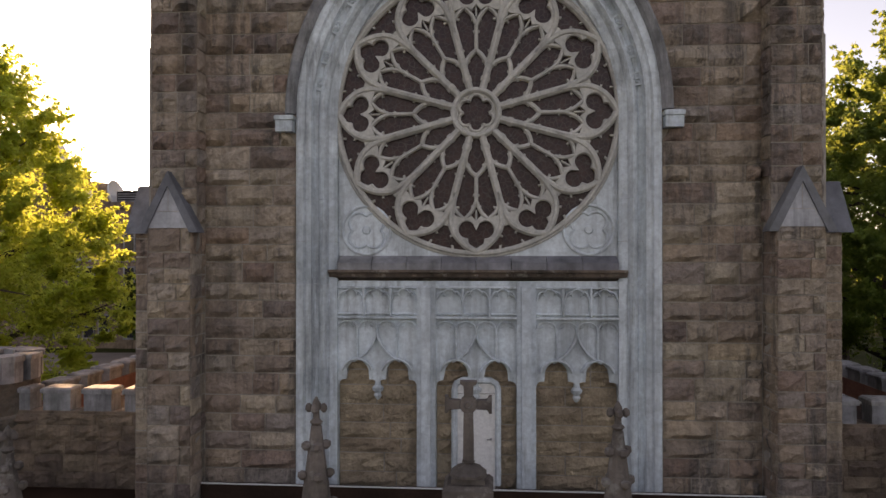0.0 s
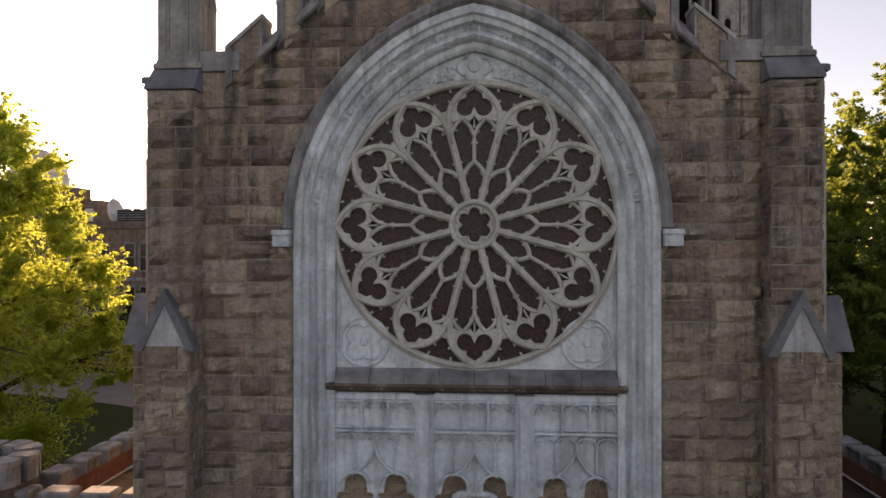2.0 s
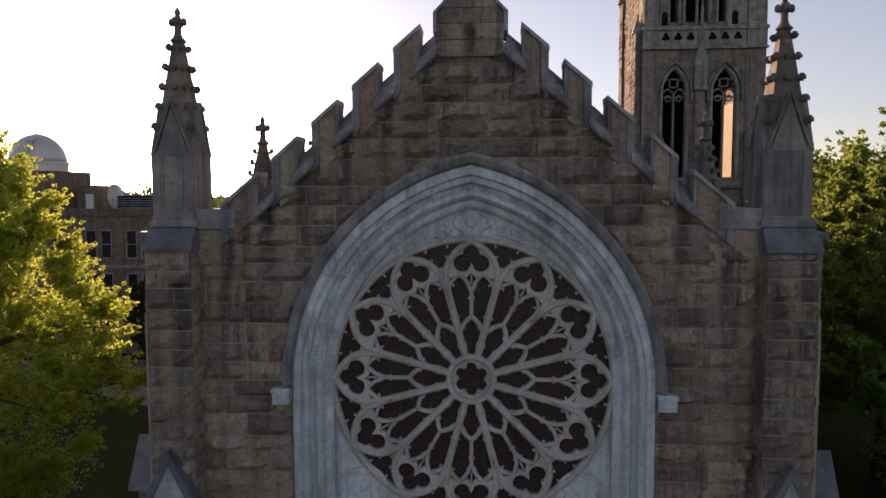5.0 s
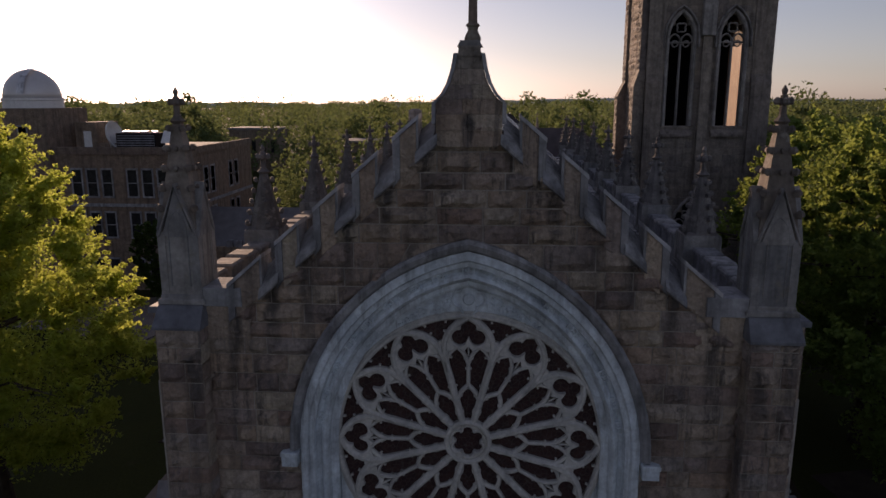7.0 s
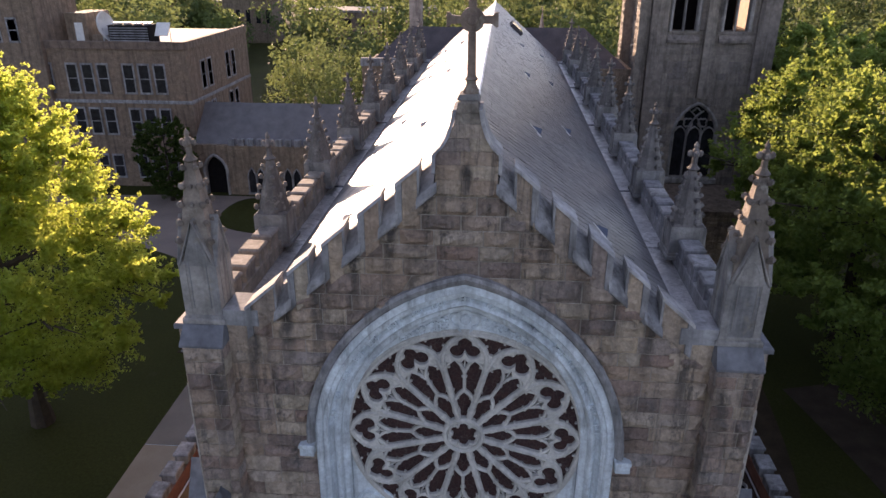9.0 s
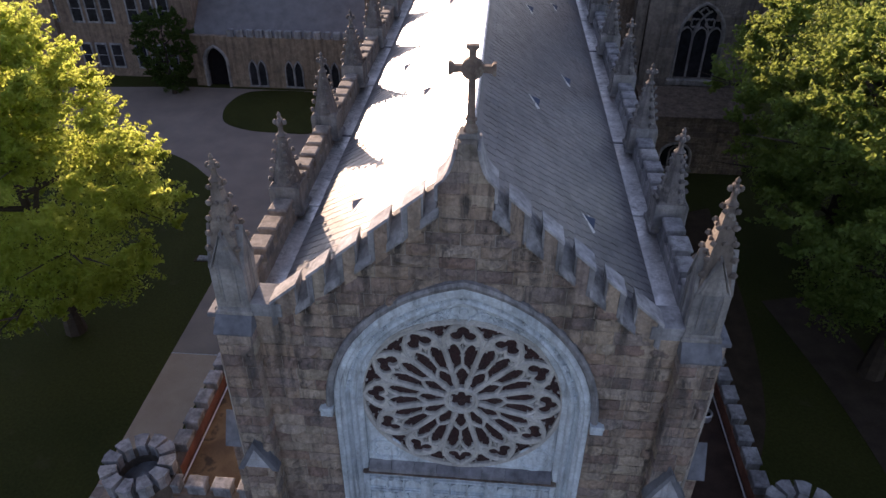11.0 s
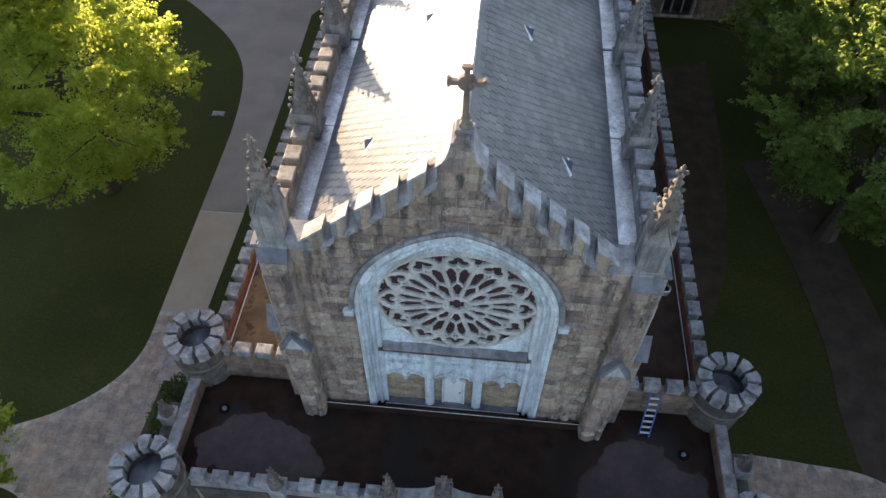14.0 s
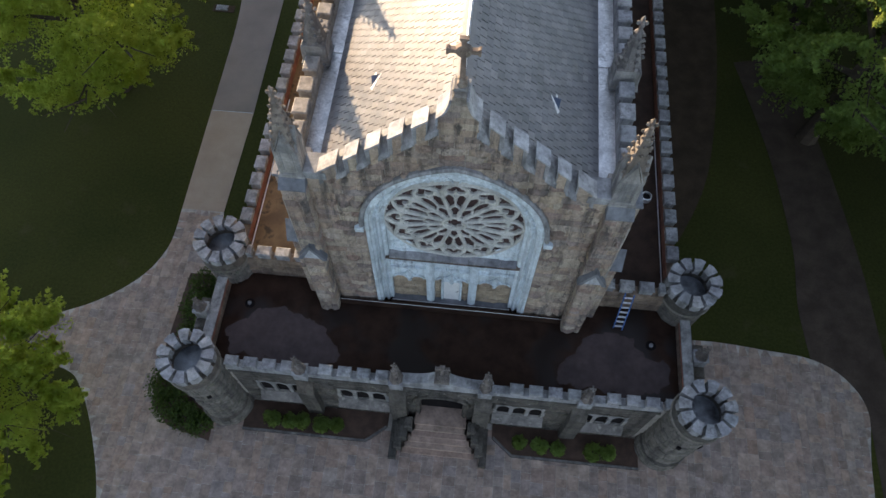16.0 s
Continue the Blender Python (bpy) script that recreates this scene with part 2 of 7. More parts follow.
def plain_surface(name, a, b2, scale, rough=0.85, metal=0.0, relief=0.2, fine=30):
    m, nt, b = nodes_of(name)
    p = position(nt)
    col = mix(nt, ramp(nt, noise_of(nt, p, scale, 5), [(0.35, 0.0), (0.65, 1.0)]), a, b2)
    col = mix(nt, 1.0, col, ramp(nt, noise_of(nt, p, fine, 4), [(0.3, 0.85), (0.7, 1.12)]), "MULTIPLY")
    nt.links.new(col, b.inputs["Base Color"])
    b.inputs["Roughness"].default_value, b.inputs["Metallic"].default_value = rough, metal
    bump(nt, b, noise_of(nt, p, fine, 4), relief, 0.01)
    return m


def leaf_material(name, dark, light, through_tone, share=0.45, crown_light=0.0, tip=1.5):
    m, nt, b = nodes_of(name)
    g = nt.nodes.new("ShaderNodeNewGeometry")
    tone = ramp(nt, g.outputs["Random Per Island"], [(0.0, dark), (0.6, light), (1.0, tuple(min(1, c * tip) for c in light))])
    tone = mix(nt, 1.0, tone, ramp(nt, noise_of(nt, position(nt), 0.6, 3), [(0.3, 0.7), (0.7, 1.2)]), "MULTIPLY")
    # sunlit and shaded crowns put into the colour: warm bright and bluish dark patches
    if crown_light:
        tone = mix(nt, 1.0, tone, ramp(nt, noise_of(nt, position(nt), crown_light, 3), [(0.34, (0.30, 0.38, 0.45)), (0.5, (1.0, 1.0, 1.0)), (0.64, (1.75, 1.55, 0.85))]), "MULTIPLY")
    nt.links.new(tone, b.inputs["Base Color"])
    b.inputs["Roughness"].default_value = 0.65
    b.inputs["Specular IOR Level"].default_value = 0.2
    t = add(nt, "ShaderNodeBsdfTranslucent", Color=(*through_tone, 1))
    s = add(nt, "ShaderNodeMixShader", Fac=share)
    nt.links.new(b.outputs[0], s.inputs[1])
    nt.links.new(t.outputs[0], s.inputs[2])
    nt.links.new(s.outputs[0], nt.nodes["Material Output"].inputs["Surface"])
    return m


TOWERSTONE = stony("tower_stone", [(0.27, 0.225, 0.185), (0.33, 0.28, 0.225), (0.23, 0.195, 0.17), (0.36, 0.30, 0.235)], grain=5, streak=0.45, relief=0.35, coarse=True)
TRIM = stony("tower_trim_stone", [(0.36, 0.335, 0.30), (0.40, 0.37, 0.34), (0.32, 0.30, 0.28)], grain=7, streak=0.45, blotch=0.4, relief=0.3)
# pale patches in the base colour stand in for sky reflected in rainwater
WET_LEAD = plain_surface("wet_floor_painted_sheen", (0.045, 0.045, 0.05), (0.27, 0.29, 0.31), 0.9, 0.25)
TURRETSTONE = stony("turret_stone", [(0.205, 0.185, 0.155), (0.24, 0.22, 0.185), (0.17, 0.155, 0.135), (0.265, 0.235, 0.195)], grain=7, streak=0.45, blotch=0.45, relief=0.8, lichen=(0.16, 0.16, 0.11), coarse=True)
SLATE = slate_material()
FARSLATE = plain_surface("far_slate", (0.070, 0.062, 0.066), (0.105, 0.092, 0.096), 0.8, 0.8, 0.0, 0.4, 9)
WET_ROOF = wet_roof_material()
GRAVEL = gravel_roof_material()
GRASS = grass_material()
CONCRETE = plain_surface("concrete_walk", (0.33, 0.25, 0.185), (0.39, 0.31, 0.23), 0.6)
ASPHALT = plain_surface("drive_tarmac", (0.195, 0.160, 0.137), (0.245, 0.203, 0.170), 0.4)
EARTH = plain_surface("bare_earth", (0.045, 0.034, 0.024), (0.072, 0.052, 0.035), 0.8, 0.95, 0.0, 0.5, 12)
EARTH.node_tree.nodes["Principled BSDF"].inputs["Specular IOR Level"].default_value = 0.1
PATH = plain_surface("worn_path", (0.052, 0.039, 0.031), (0.078, 0.060, 0.047), 0.8, 0.95, 0.0, 0.4, 14)
PATH.node_tree.nodes["Principled BSDF"].inputs["Specular IOR Level"].default_value = 0.1
MULCH = plain_surface("planting_bed_mulch", (0.05, 0.03, 0.02), (0.085, 0.05, 0.035), 2.0, 0.95, 0.0, 0.6, 20)
METAL = stony("gutter_sheet_metal", [(0.84, 0.83, 0.82), (0.92, 0.92, 0.92), (0.76, 0.74, 0.72)], rough=0.34, grain=9, streak=0.15, blotch=0.4, relief=0.06, soot=0.5, spots=1.2)
METAL.node_tree.nodes["Principled BSDF"].inputs["Metallic"].default_value = 0.65
COPPER = plain_surface("vent_sheet", (0.05, 0.07, 0.11), (0.07, 0.09, 0.14), 3, 0.4, 0.3)
WHITE = plain_surface("white_paint", (0.70, 0.70, 0.68), (0.76, 0.76, 0.74), 2, 0.55, 0.0, 0.05, 12)
BLUE = plain_surface("blue_fibreglass", (0.05, 0.12, 0.32), (0.07, 0.15, 0.36), 3, 0.5)
ALU = plain_surface("ladder_rungs", (0.72, 0.74, 0.76), (0.8, 0.8, 0.82), 3, 0.4, 0.5)
# near-black colour painted for shade in openings; also used on black fittings
DARK = plain_surface("void_shade_black", (0.008, 0.007, 0.008), (0.014, 0.012, 0.012), 2, 0.9)
DARK.node_tree.nodes["Principled BSDF"].inputs["Specular IOR Level"].default_value = 0.1
WATER = plain_surface("standing_rainwater", (0.046, 0.032, 0.030), (0.070, 0.048, 0.044), 0.7, 0.10, 0.0, 0.0, 3)
WATER.node_tree.nodes["Principled BSDF"].inputs["Specular IOR Level"].default_value = 0.20
BARK = plain_surface("bark", (0.04, 0.03, 0.022), (0.07, 0.053, 0.038), 2.5, 0.95, 0.0, 0.8, 12)
DOME = plain_surface("dome_sheet_metal", (0.62, 0.60, 0.58), (0.70, 0.68, 0.66), 0.5, 0.45, 0.3)
FLATROOF = plain_surface("flat_roof_felt", (0.20, 0.19, 0.18), (0.28, 0.27, 0.26), 0.3)
BOARDS = plain_surface("timber_boards", (0.20, 0.105, 0.045), (0.26, 0.145, 0.065), 1.2, 0.7, 0.0, 0.3, 8)
FELT = plain_surface("dark_brown_felt", (0.030, 0.019, 0.014), (0.060, 0.036, 0.025), 1.1, 0.6, 0.0, 0.3, 18)
FELT.node_tree.nodes["Principled BSDF"].inputs["Specular IOR Level"].default_value = 0.12
BRASS = plain_surface("steel_handle", (0.3, 0.3, 0.3), (0.36, 0.36, 0.36), 5, 0.3, 1.0)


def glass_material():
    m, nt, b = nodes_of("leaded_glass")
    p = position(nt)
    v = nt.nodes.new("ShaderNodeTexVoronoi")
    v.feature = "DISTANCE_TO_EDGE"
    v.inputs["Scale"].default_value = 9.0
    nt.links.new(p, v.inputs["Vector"])
    lead = ramp(nt, v.outputs["Distance"], [(0.02, 1.0), (0.06, 0.0)])
    col = mix(nt, ramp(nt, noise_of(nt, p, 7.0, 3), [(0.35, 0.0), (0.65, 1.0)]), (0.030, 0.016, 0.018), (0.055, 0.026, 0.024))
    nt.links.new(mix(nt, lead, col, (0.075, 0.06, 0.055)), b.inputs["Base Color"])
    b.inputs["Roughness"].default_value = 0.4
    b.inputs["Specular IOR Level"].default_value = 0.3
    bump(nt, b, noise_of(nt, p, 12, 3), 0.3, 0.01)
    return m


GLASS = glass_material()
PANE = plain_surface("dark_window_pane", (0.015, 0.015, 0.018), (0.03, 0.03, 0.034), 1.5, 0.12, 0.0, 0.05, 5)
LEAF_SUN = leaf_material("maple_leaf", (0.050, 0.088, 0.015), (0.115, 0.170, 0.032), (0.72, 0.80, 0.15), 0.58)
LEAF_OAK = leaf_material("oak_leaf", (0.045, 0.082, 0.024), (0.100, 0.160, 0.040), (0.46, 0.56, 0.12), 0.42)
LEAF_SHRUB = leaf_material("shrub_leaf", (0.018, 0.036, 0.009), (0.045, 0.075, 0.014), (0.14, 0.20, 0.03), 0.25)
LEAF_FAR = leaf_material("far_leaf", (0.062, 0.094, 0.038), (0.080, 0.116, 0.046), (0.30, 0.37, 0.13), 0.28, 0.085, 1.1)

# ---- mesh helpers ----
class Geo:
    """Collects vertices and faces for one mesh."""

    def __init__(self):
        self.v, self.f = [], []

    def put(self, vs, fs):
        k = len(self.v)
        self.v.extend(vs)
        self.f.extend(tuple(i + k for i in f) for f in fs)
        return self

    def box(self, x0, x1, y0, y1, z0, z1, b=0.0):
        """A box; b bevels its upper edges."""
        if b <= 0:
            vs = [(x, y, z) for z in (z0, z1) for x, y in ((x0, y0), (x1, y0), (x1, y1), (x0, y1))]
            return self.put(vs, [(3, 2, 1, 0), (4, 5, 6, 7), (0, 1, 5, 4), (1, 2, 6, 5), (2, 3, 7, 6), (3, 0, 4, 7)])
        vs = []
        for z, d in ((z0, 0), (z1 - b, 0), (z1, b)):
            vs += [(x0 + d, y0 + d, z), (x1 - d, y0 + d, z), (x1 - d, y1 - d, z), (x0 + d, y1 - d, z)]
        fs = [(3, 2, 1, 0), (8, 9, 10, 11)]
        for k in (0, 4):
            fs += [(k + i, k + (i + 1) % 4, k + 4 + (i + 1) % 4, k + 4 + i) for i in range(4)]
        return self.put(vs, fs)

    def lathe(self, cx, cy, rows, n=8, turn=0.0, caps=True):
        """Rings of n corners with rows of (radius, z)."""
        vs = [(cx + r * math.cos(turn + 2 * math.pi * i / n), cy + r * math.sin(turn + 2 * math.pi * i / n), z) for r, z in rows for i in range(n)]
        fs = [(k * n + i, k * n + (i + 1) % n, (k + 1) * n + (i + 1) % n, (k + 1) * n + i) for k in range(len(rows) - 1) for i in range(n)]
        if caps:
            fs += [tuple(reversed(range(n))), tuple(range((len(rows) - 1) * n, len(rows) * n))]
        return self.put(vs, fs)

    def prism(self, poly, y0, y1, b=0.0):
        """A polygon in x, z (anticlockwise seen from -y) drawn out from y0 (front) to y1; b chamfers the front."""
        n = len(poly)
        if b > 0:
            cx, cz = sum(p[0] for p in poly) / n, sum(p[1] for p in poly) / n
            inner = [(x + (cx - x) * b / max(0.05, math.hypot(x - cx, z - cz)), z + (cz - z) * b / max(0.05, math.hypot(x - cx, z - cz))) for x, z in poly]
            vs = [(x, y0, z) for x, z in inner] + [(x, y0 + b, z) for x, z in poly] + [(x, y1, z) for x, z in poly]
            fs = [tuple(range(n)), tuple(reversed(range(2 * n, 3 * n)))]
            for k in (0, n):
                fs += [(k + (i + 1) % n, k + i, k + n + i, k + n + (i + 1) % n) for i in range(n)]
            return self.put(vs, fs)
        vs = [(x, y0, z) for x, z in poly] + [(x, y1, z) for x, z in poly]
        fs = [tuple(range(n)), tuple(reversed(range(n, 2 * n)))] + [((i + 1) % n, i, n + i, n + (i + 1) % n) for i in range(n)]
        return self.put(vs, fs)

    def slab(self, poly, z0, z1):
        """A polygon in x, y drawn up from z0 to z1."""
        n = len(poly)
        vs = [(x, y, z0) for x, y in poly] + [(x, y, z1) for x, y in poly]
        fs = [tuple(reversed(range(n))), tuple(range(n, 2 * n))] + [(i, (i + 1) % n, n + (i + 1) % n, n + i) for i in range(n)]
        return self.put(vs, fs)

    def bar(self, path, w, y0, y1, closed=False):
        """A moulded stone bar along a path in x, z: a flat nose, two chamfers and straight sides, from y0 (front) to y1."""
        n = len(path)
        vs, fs = [], []
        for i, (x, z) in enumerate(path):
            a = path[(i - 1) % n] if closed or i else path[i]
            c = path[(i + 1) % n] if closed or i < n - 1 else path[i]
            dx, dz = c[0] - a[0], c[1] - a[1]
            l = math.hypot(dx, dz) or 1.0
            nx, nz = -dz / l, dx / l
            ch = min(w * 0.32, (y1 - y0) * 0.5)
            for o, y in ((-w / 2, y1), (-w / 2, y0 + ch * 1.4), (-w / 2 + ch, y0), (w / 2 - ch, y0), (w / 2, y0 + ch * 1.4), (w / 2, y1)):
                vs.append((x + nx * o, y, z + nz * o))
        for i in range(n if closed else n - 1):
            p, q = i * 6, ((i + 1) % n) * 6
            fs += [(p + j, p + j + 1, q + j + 1, q + j) for j in range(5)] + [(p + 5, p, q, q + 5)]
        if not closed:
            fs += [(5, 4, 3, 2, 1, 0), tuple(range((n - 1) * 6, n * 6))]
        return self.put(vs, fs)

    def tube(self, pts, radii, n=6):
        """A round limb through points in space."""
        pts = [Vector(p) for p in pts]
        vs, fs = [], []
        for i, p in enumerate(pts):
            d = (pts[min(i + 1, len(pts) - 1)] - pts[max(i - 1, 0)]).normalized()
            u = d.orthogonal().normalized()
            w = d.cross(u)
            vs += [tuple(p + (u * math.cos(2 * math.pi * k / n) + w * math.sin(2 * math.pi * k / n)) * radii[i]) for k in range(n)]
        for i in range(len(pts) - 1):
            fs += [(i * n + k, i * n + (k + 1) % n, (i + 1) * n + (k + 1) % n, (i + 1) * n + k) for k in range(n)]
        fs += [tuple(reversed(range(n))), tuple(range((len(pts) - 1) * n, len(pts) * n))]
        return self.put(vs, fs)

    def moved(self, fn):
        self.v = [fn(*p) for p in self.v]
        return self

    def mesh(self, name, material, smooth=False):
        me = bpy.data.meshes.new(name)
        me.from_pydata(self.v, [], self.f)
        me.materials.append(material)
        if smooth:
            me.polygons.foreach_set("use_smooth", [True] * len(me.polygons))
        me.update()
        return me


def placed(ob):
    return ob.matrix_basis if ob.parent is None else placed(ob.parent) @ ob.matrix_parent_inverse @ ob.matrix_basis


def hang(ob, parent):
    ob.parent = parent
    ob.matrix_parent_inverse = placed(parent).inverted()
    return ob


def part(name, geo, material, parent=None, label="", smooth=False):
    """Links a Geo (or a ready mesh) as one mesh object, under a thing or a part, where it was drawn."""
    ob = new(name, geo if isinstance(geo, bpy.types.Mesh) else geo.mesh(name, material, smooth))
    if parent is not None:
        hang(ob, parent)
    if label:
        ob["label"] = label
    return ob


def thing(name, at, label, category, group="", kind=""):
    ob = new(name)
    ob.matrix_basis = Matrix.Translation(at)
    ob.empty_display_size = 0.2
    return tagged(ob, label, category, group, kind)


def shifted(mesh, name, parent, at, turn=0.0, size=1.0):
    """One more object on a shared mesh."""
    ob = new(name, mesh)
    ob.matrix_basis = Matrix.LocRotScale(at, Euler((0, 0, turn)), (size, size, size))
    return hang(ob, parent)


rng = random.Random(7)


def rock(x0a, x1a, x0b, x1b, z0, z1, proud=0.05, back=0.02, jitter=0.045):
    """One rock-faced stone, lying on y = 0 and facing -y; a: bottom, b: top edge."""
    g = 0.015
    n, k = (4 if x1a - x0a > 0.7 else 3), 3
    vs, fs = [], []
    for j in range(k + 1):
        for i in range(n + 1):
            s, t = i / n, j / k
            ga, gb = min(g, (x1a - x0a) * 0.3), min(g, (x1b - x0b) * 0.3)
            xa, xb = x0a + ga + (x1a - x0a - 2 * ga) * s, x0b + gb + (x1b - x0b - 2 * gb) * s
            edge = i in (0, n) or j in (0, k)
            y = -0.012 - rng.random() * 0.012 if edge else -proud + rng.uniform(-jitter, jitter)
            wob = 0 if edge else min(0.03, 0.1 * (x1a - x0a), 0.1 * (x1b - x0b))
            vs.append((xa + (xb - xa) * t + rng.uniform(-wob, wob), y, z0 + g + (z1 - z0 - 2 * g) * t + rng.uniform(-wob, wob) * 0.5))
    fs += [(j * (n + 1) + i, j * (n + 1) + i + 1, (j + 1) * (n + 1) + i + 1, (j + 1) * (n + 1) + i) for j in range(k) for i in range(n)]
    rim = list(range(n + 1)) + [(j + 1) * (n + 1) + n for j in range(k)] + [k * (n + 1) + n - 1 - i for i in range(n)] + [(k - 1 - j) * (n + 1) for j in range(k - 1)]
    base = len(vs)
    vs += [(vs[i][0], back, vs[i][2]) for i in rim]
    m = len(rim)
    fs += [(rim[(i + 1) % m], rim[i], base + i, base + (i + 1) % m) for i in range(m)]
    return vs, fs


def coursed(z0, z1, edges, course=(0.3, 0.5), length=(0.55, 1.2), proud=0.05, rough=0.045):
    """Stones in courses. edges(z) gives the spans (left, right) that are walled at height z. Yields (vertices, faces)."""
    z = z0
    while z < z1 - 0.05:
        h = rng.uniform(*course)
        if z + h > z1 - 0.15:
            h = z1 - z
        lo, hi = edges(z + 0.01), edges(z + h - 0.01)
        for (a0, a1), (b0, b1) in zip(lo, hi):
            w = max(a1 - a0, b1 - b0)
            if w < 0.08:
                continue
            left, right = min(a0, b0), max(a1, b1)
            cuts, x = [left], left
            while True:
                x += rng.uniform(*length)
                if x > right - length[0] * 0.6:
                    break
                cuts.append(x)
            cuts.append(right)
            for s, t in zip(cuts, cuts[1:]):
                xa0, xa1 = min(max(s, a0), a1), min(max(t, a0), a1)
                xb0, xb1 = min(max(s, b0), b1), min(max(t, b0), b1)
                if xa1 - xa0 + xb1 - xb0 > 0.12:
                    yield rock(xa0, xa1, xb0, xb1, z, z + h, proud * rng.uniform(0.5, 1.7), jitter=rough)
        z += h


def wall_stones(parent, material, spans, z0, z1, place, single=True, **kw):
    """Fills a wall face with stones: each an object of its own, or all in one mesh. place maps local (x, y, z) to the world."""
    rest = Geo()
    for vs, fs in coursed(z0, z1, spans, **kw):
        vs = [place(*p) for p in vs]
        if single:
            part("stone", Geo().put(vs, fs), material, parent)
        else:
            rest.put(vs, fs)
    if not single:
        tagged(part("masonry", rest, material, parent), kind="stuff")


def facing_front(y):
    return lambda a, b, c: (a, y + b, c)


def facing_left(x):
    return lambda a, b, c: (x + b, -a, c)


def facing_right(x):
    return lambda a, b, c: (x - b, a, c)


def arch_points(a, h, n=14):
    """A two-centred pointed arch of half span a and rise h, from the left springing over the apex to the right."""
    r = (a * a + h * h) / (2 * a)
    c = r - a
    top = math.atan2(h, c)
    left = [(c - r * math.cos(top * i / n), r * math.sin(top * i / n)) for i in range(n + 1)]
    return left + [(-x, z) for x, z in reversed(left[:-1])]


def arch_half(a, h, z):
    """Half width of that arch at height z over its springing."""
    if z <= 0:
        return a
    if z >= h:
        return 0.0
    r = (a * a + h * h) / (2 * a)
    return max(0.0, math.sqrt(max(0.0, r * r - z * z)) - (r - a))


def circle(cx, cz, r, n=24, a0=0.0, a1=360.0):
    full = abs(a1 - a0) >= 360
    m = n if full else n + 1
    return [(cx + r * math.cos(radians(a0 + (a1 - a0) * i / n)), cz + r * math.sin(radians(a0 + (a1 - a0) * i / n))) for i in range(m)]

# ---- ground ----
def smooth_line(pts, n=8):
    """A Catmull-Rom curve through points in the plan."""
    out = []
    q = [pts[0]] + list(pts) + [pts[-1]]
    for a, b, c, d in zip(q, q[1:], q[2:], q[3:]):
        for i in range(n):
            t = i / n
            out.append(tuple(0.5 * (2 * b[k] + (c[k] - a[k]) * t + (2 * a[k] - 5 * b[k] + 4 * c[k] - d[k]) * t * t + (3 * b[k] - a[k] - 3 * c[k] + d[k]) * t ** 3) for k in (0, 1)))
    return out + [pts[-1]]


def flat(name, poly, z, material, label, category, thick=0.02):
    ob = part(name, Geo().slab(poly, z - thick, z), material)
    return tagged(ob, label, category, kind="structure")


def inside(x, y, poly):
    hit = False
    for (x0, y0), (x1, y1) in zip(poly, poly[1:] + poly[:1]):
        if (y0 > y) != (y1 > y) and x < x0 + (y - y0) / (y1 - y0) * (x1 - x0):
            hit = not hit
    return hit


ground = Geo()
cells = [-2600, -900, -300, -120, -60, -30, 0, 30, 60, 120, 300, 900, 2600]
for j, y in enumerate(cells):
    for x in cells:
        ground.v.append((x, y, 0.0))
ground.f = [(j * 13 + i, j * 13 + i + 1, (j + 1) * 13 + i + 1, (j + 1) * 13 + i) for j in range(12) for i in range(12)]
tagged(part("ground", ground, GRASS), "mown lawn in evening shade round the chapel", "lawn", kind="structure")

LAWN_EDGE = smooth_line([(-18.1, 7.5), (-18.2, 4.6), (-19.6, 2.1), (-22.6, 0.0), (-26.5, -0.8), (-40.0, -0.4)])
ISLAND_EDGE = smooth_line([(-40.0, -3.4), (-26.0, -3.4), (-22.0, -3.7), (-20.4, -5.0), (-18.8, -7.8), (-17.6, -11.0), (-16.8, -16.0), (-16.6, -30.0)])
PLAZA = LAWN_EDGE + ISLAND_EDGE + smooth_line([(23.2, -30.0), (23.3, -12.0), (23.6, -5.0), (24.0, -1.6), (23.0, 0.3), (21.2, 1.3), (18.4, 1.6), (15.6, 1.8), (13.0, 1.7)]) + [(13.0, 1.7), (13.0, 3.0), (-14.3, 3.0), (-15.35, 7.5)]
plaza = flat("pavement", PLAZA, 0.022, MORTAR, "joints of the stone-flagged forecourt", "pavement")
flat("walk", [(-18.1, 7.4), (-15.35, 7.4), (-15.25, 15.60), (-18.25, 15.56)], 0.02, CONCRETE, "pale concrete walk beside the lawn", "path")
drive_poly = [(-15.25, 15.64), (-18.25, 15.60)] + smooth_line([(-18.3, 19.0), (-18.4, 23.3), (-18.7, 26.8), (-19.3, 30.0), (-20.3, 32.5), (-22.0, 35.1), (-24.6, 37.8), (-27.3, 40.2), (-30.4, 41.9), (-34.0, 43.2), (-44.0, 46.0), (-62.0, 48.5)]) + smooth_line([(-62.0, 55.0), (-46.0, 56.2), (-33.5, 57.4)]) + [(-14.0, 57.4), (-14.0, 42.0), (-15.7, 39.1), (-15.5, 31.5)]
flat("drive", drive_poly, 0.028, ASPHALT, "tarmac drive in front of the far hall", "road")
flat("drive_island", smooth_line([(-17.4, 56.6), (-22.0, 57.2), (-26.6, 56.4), (-27.8, 53.0), (-27.2, 49.6), (-25.9, 47.9), (-23.3, 46.8), (-20.3, 46.6), (-17.5, 46.7), (-15.6, 48.5), (-15.8, 53.5), (-17.4, 56.6)]), 0.09, GRASS, "planted grass island in the drive", "lawn", 0.08)
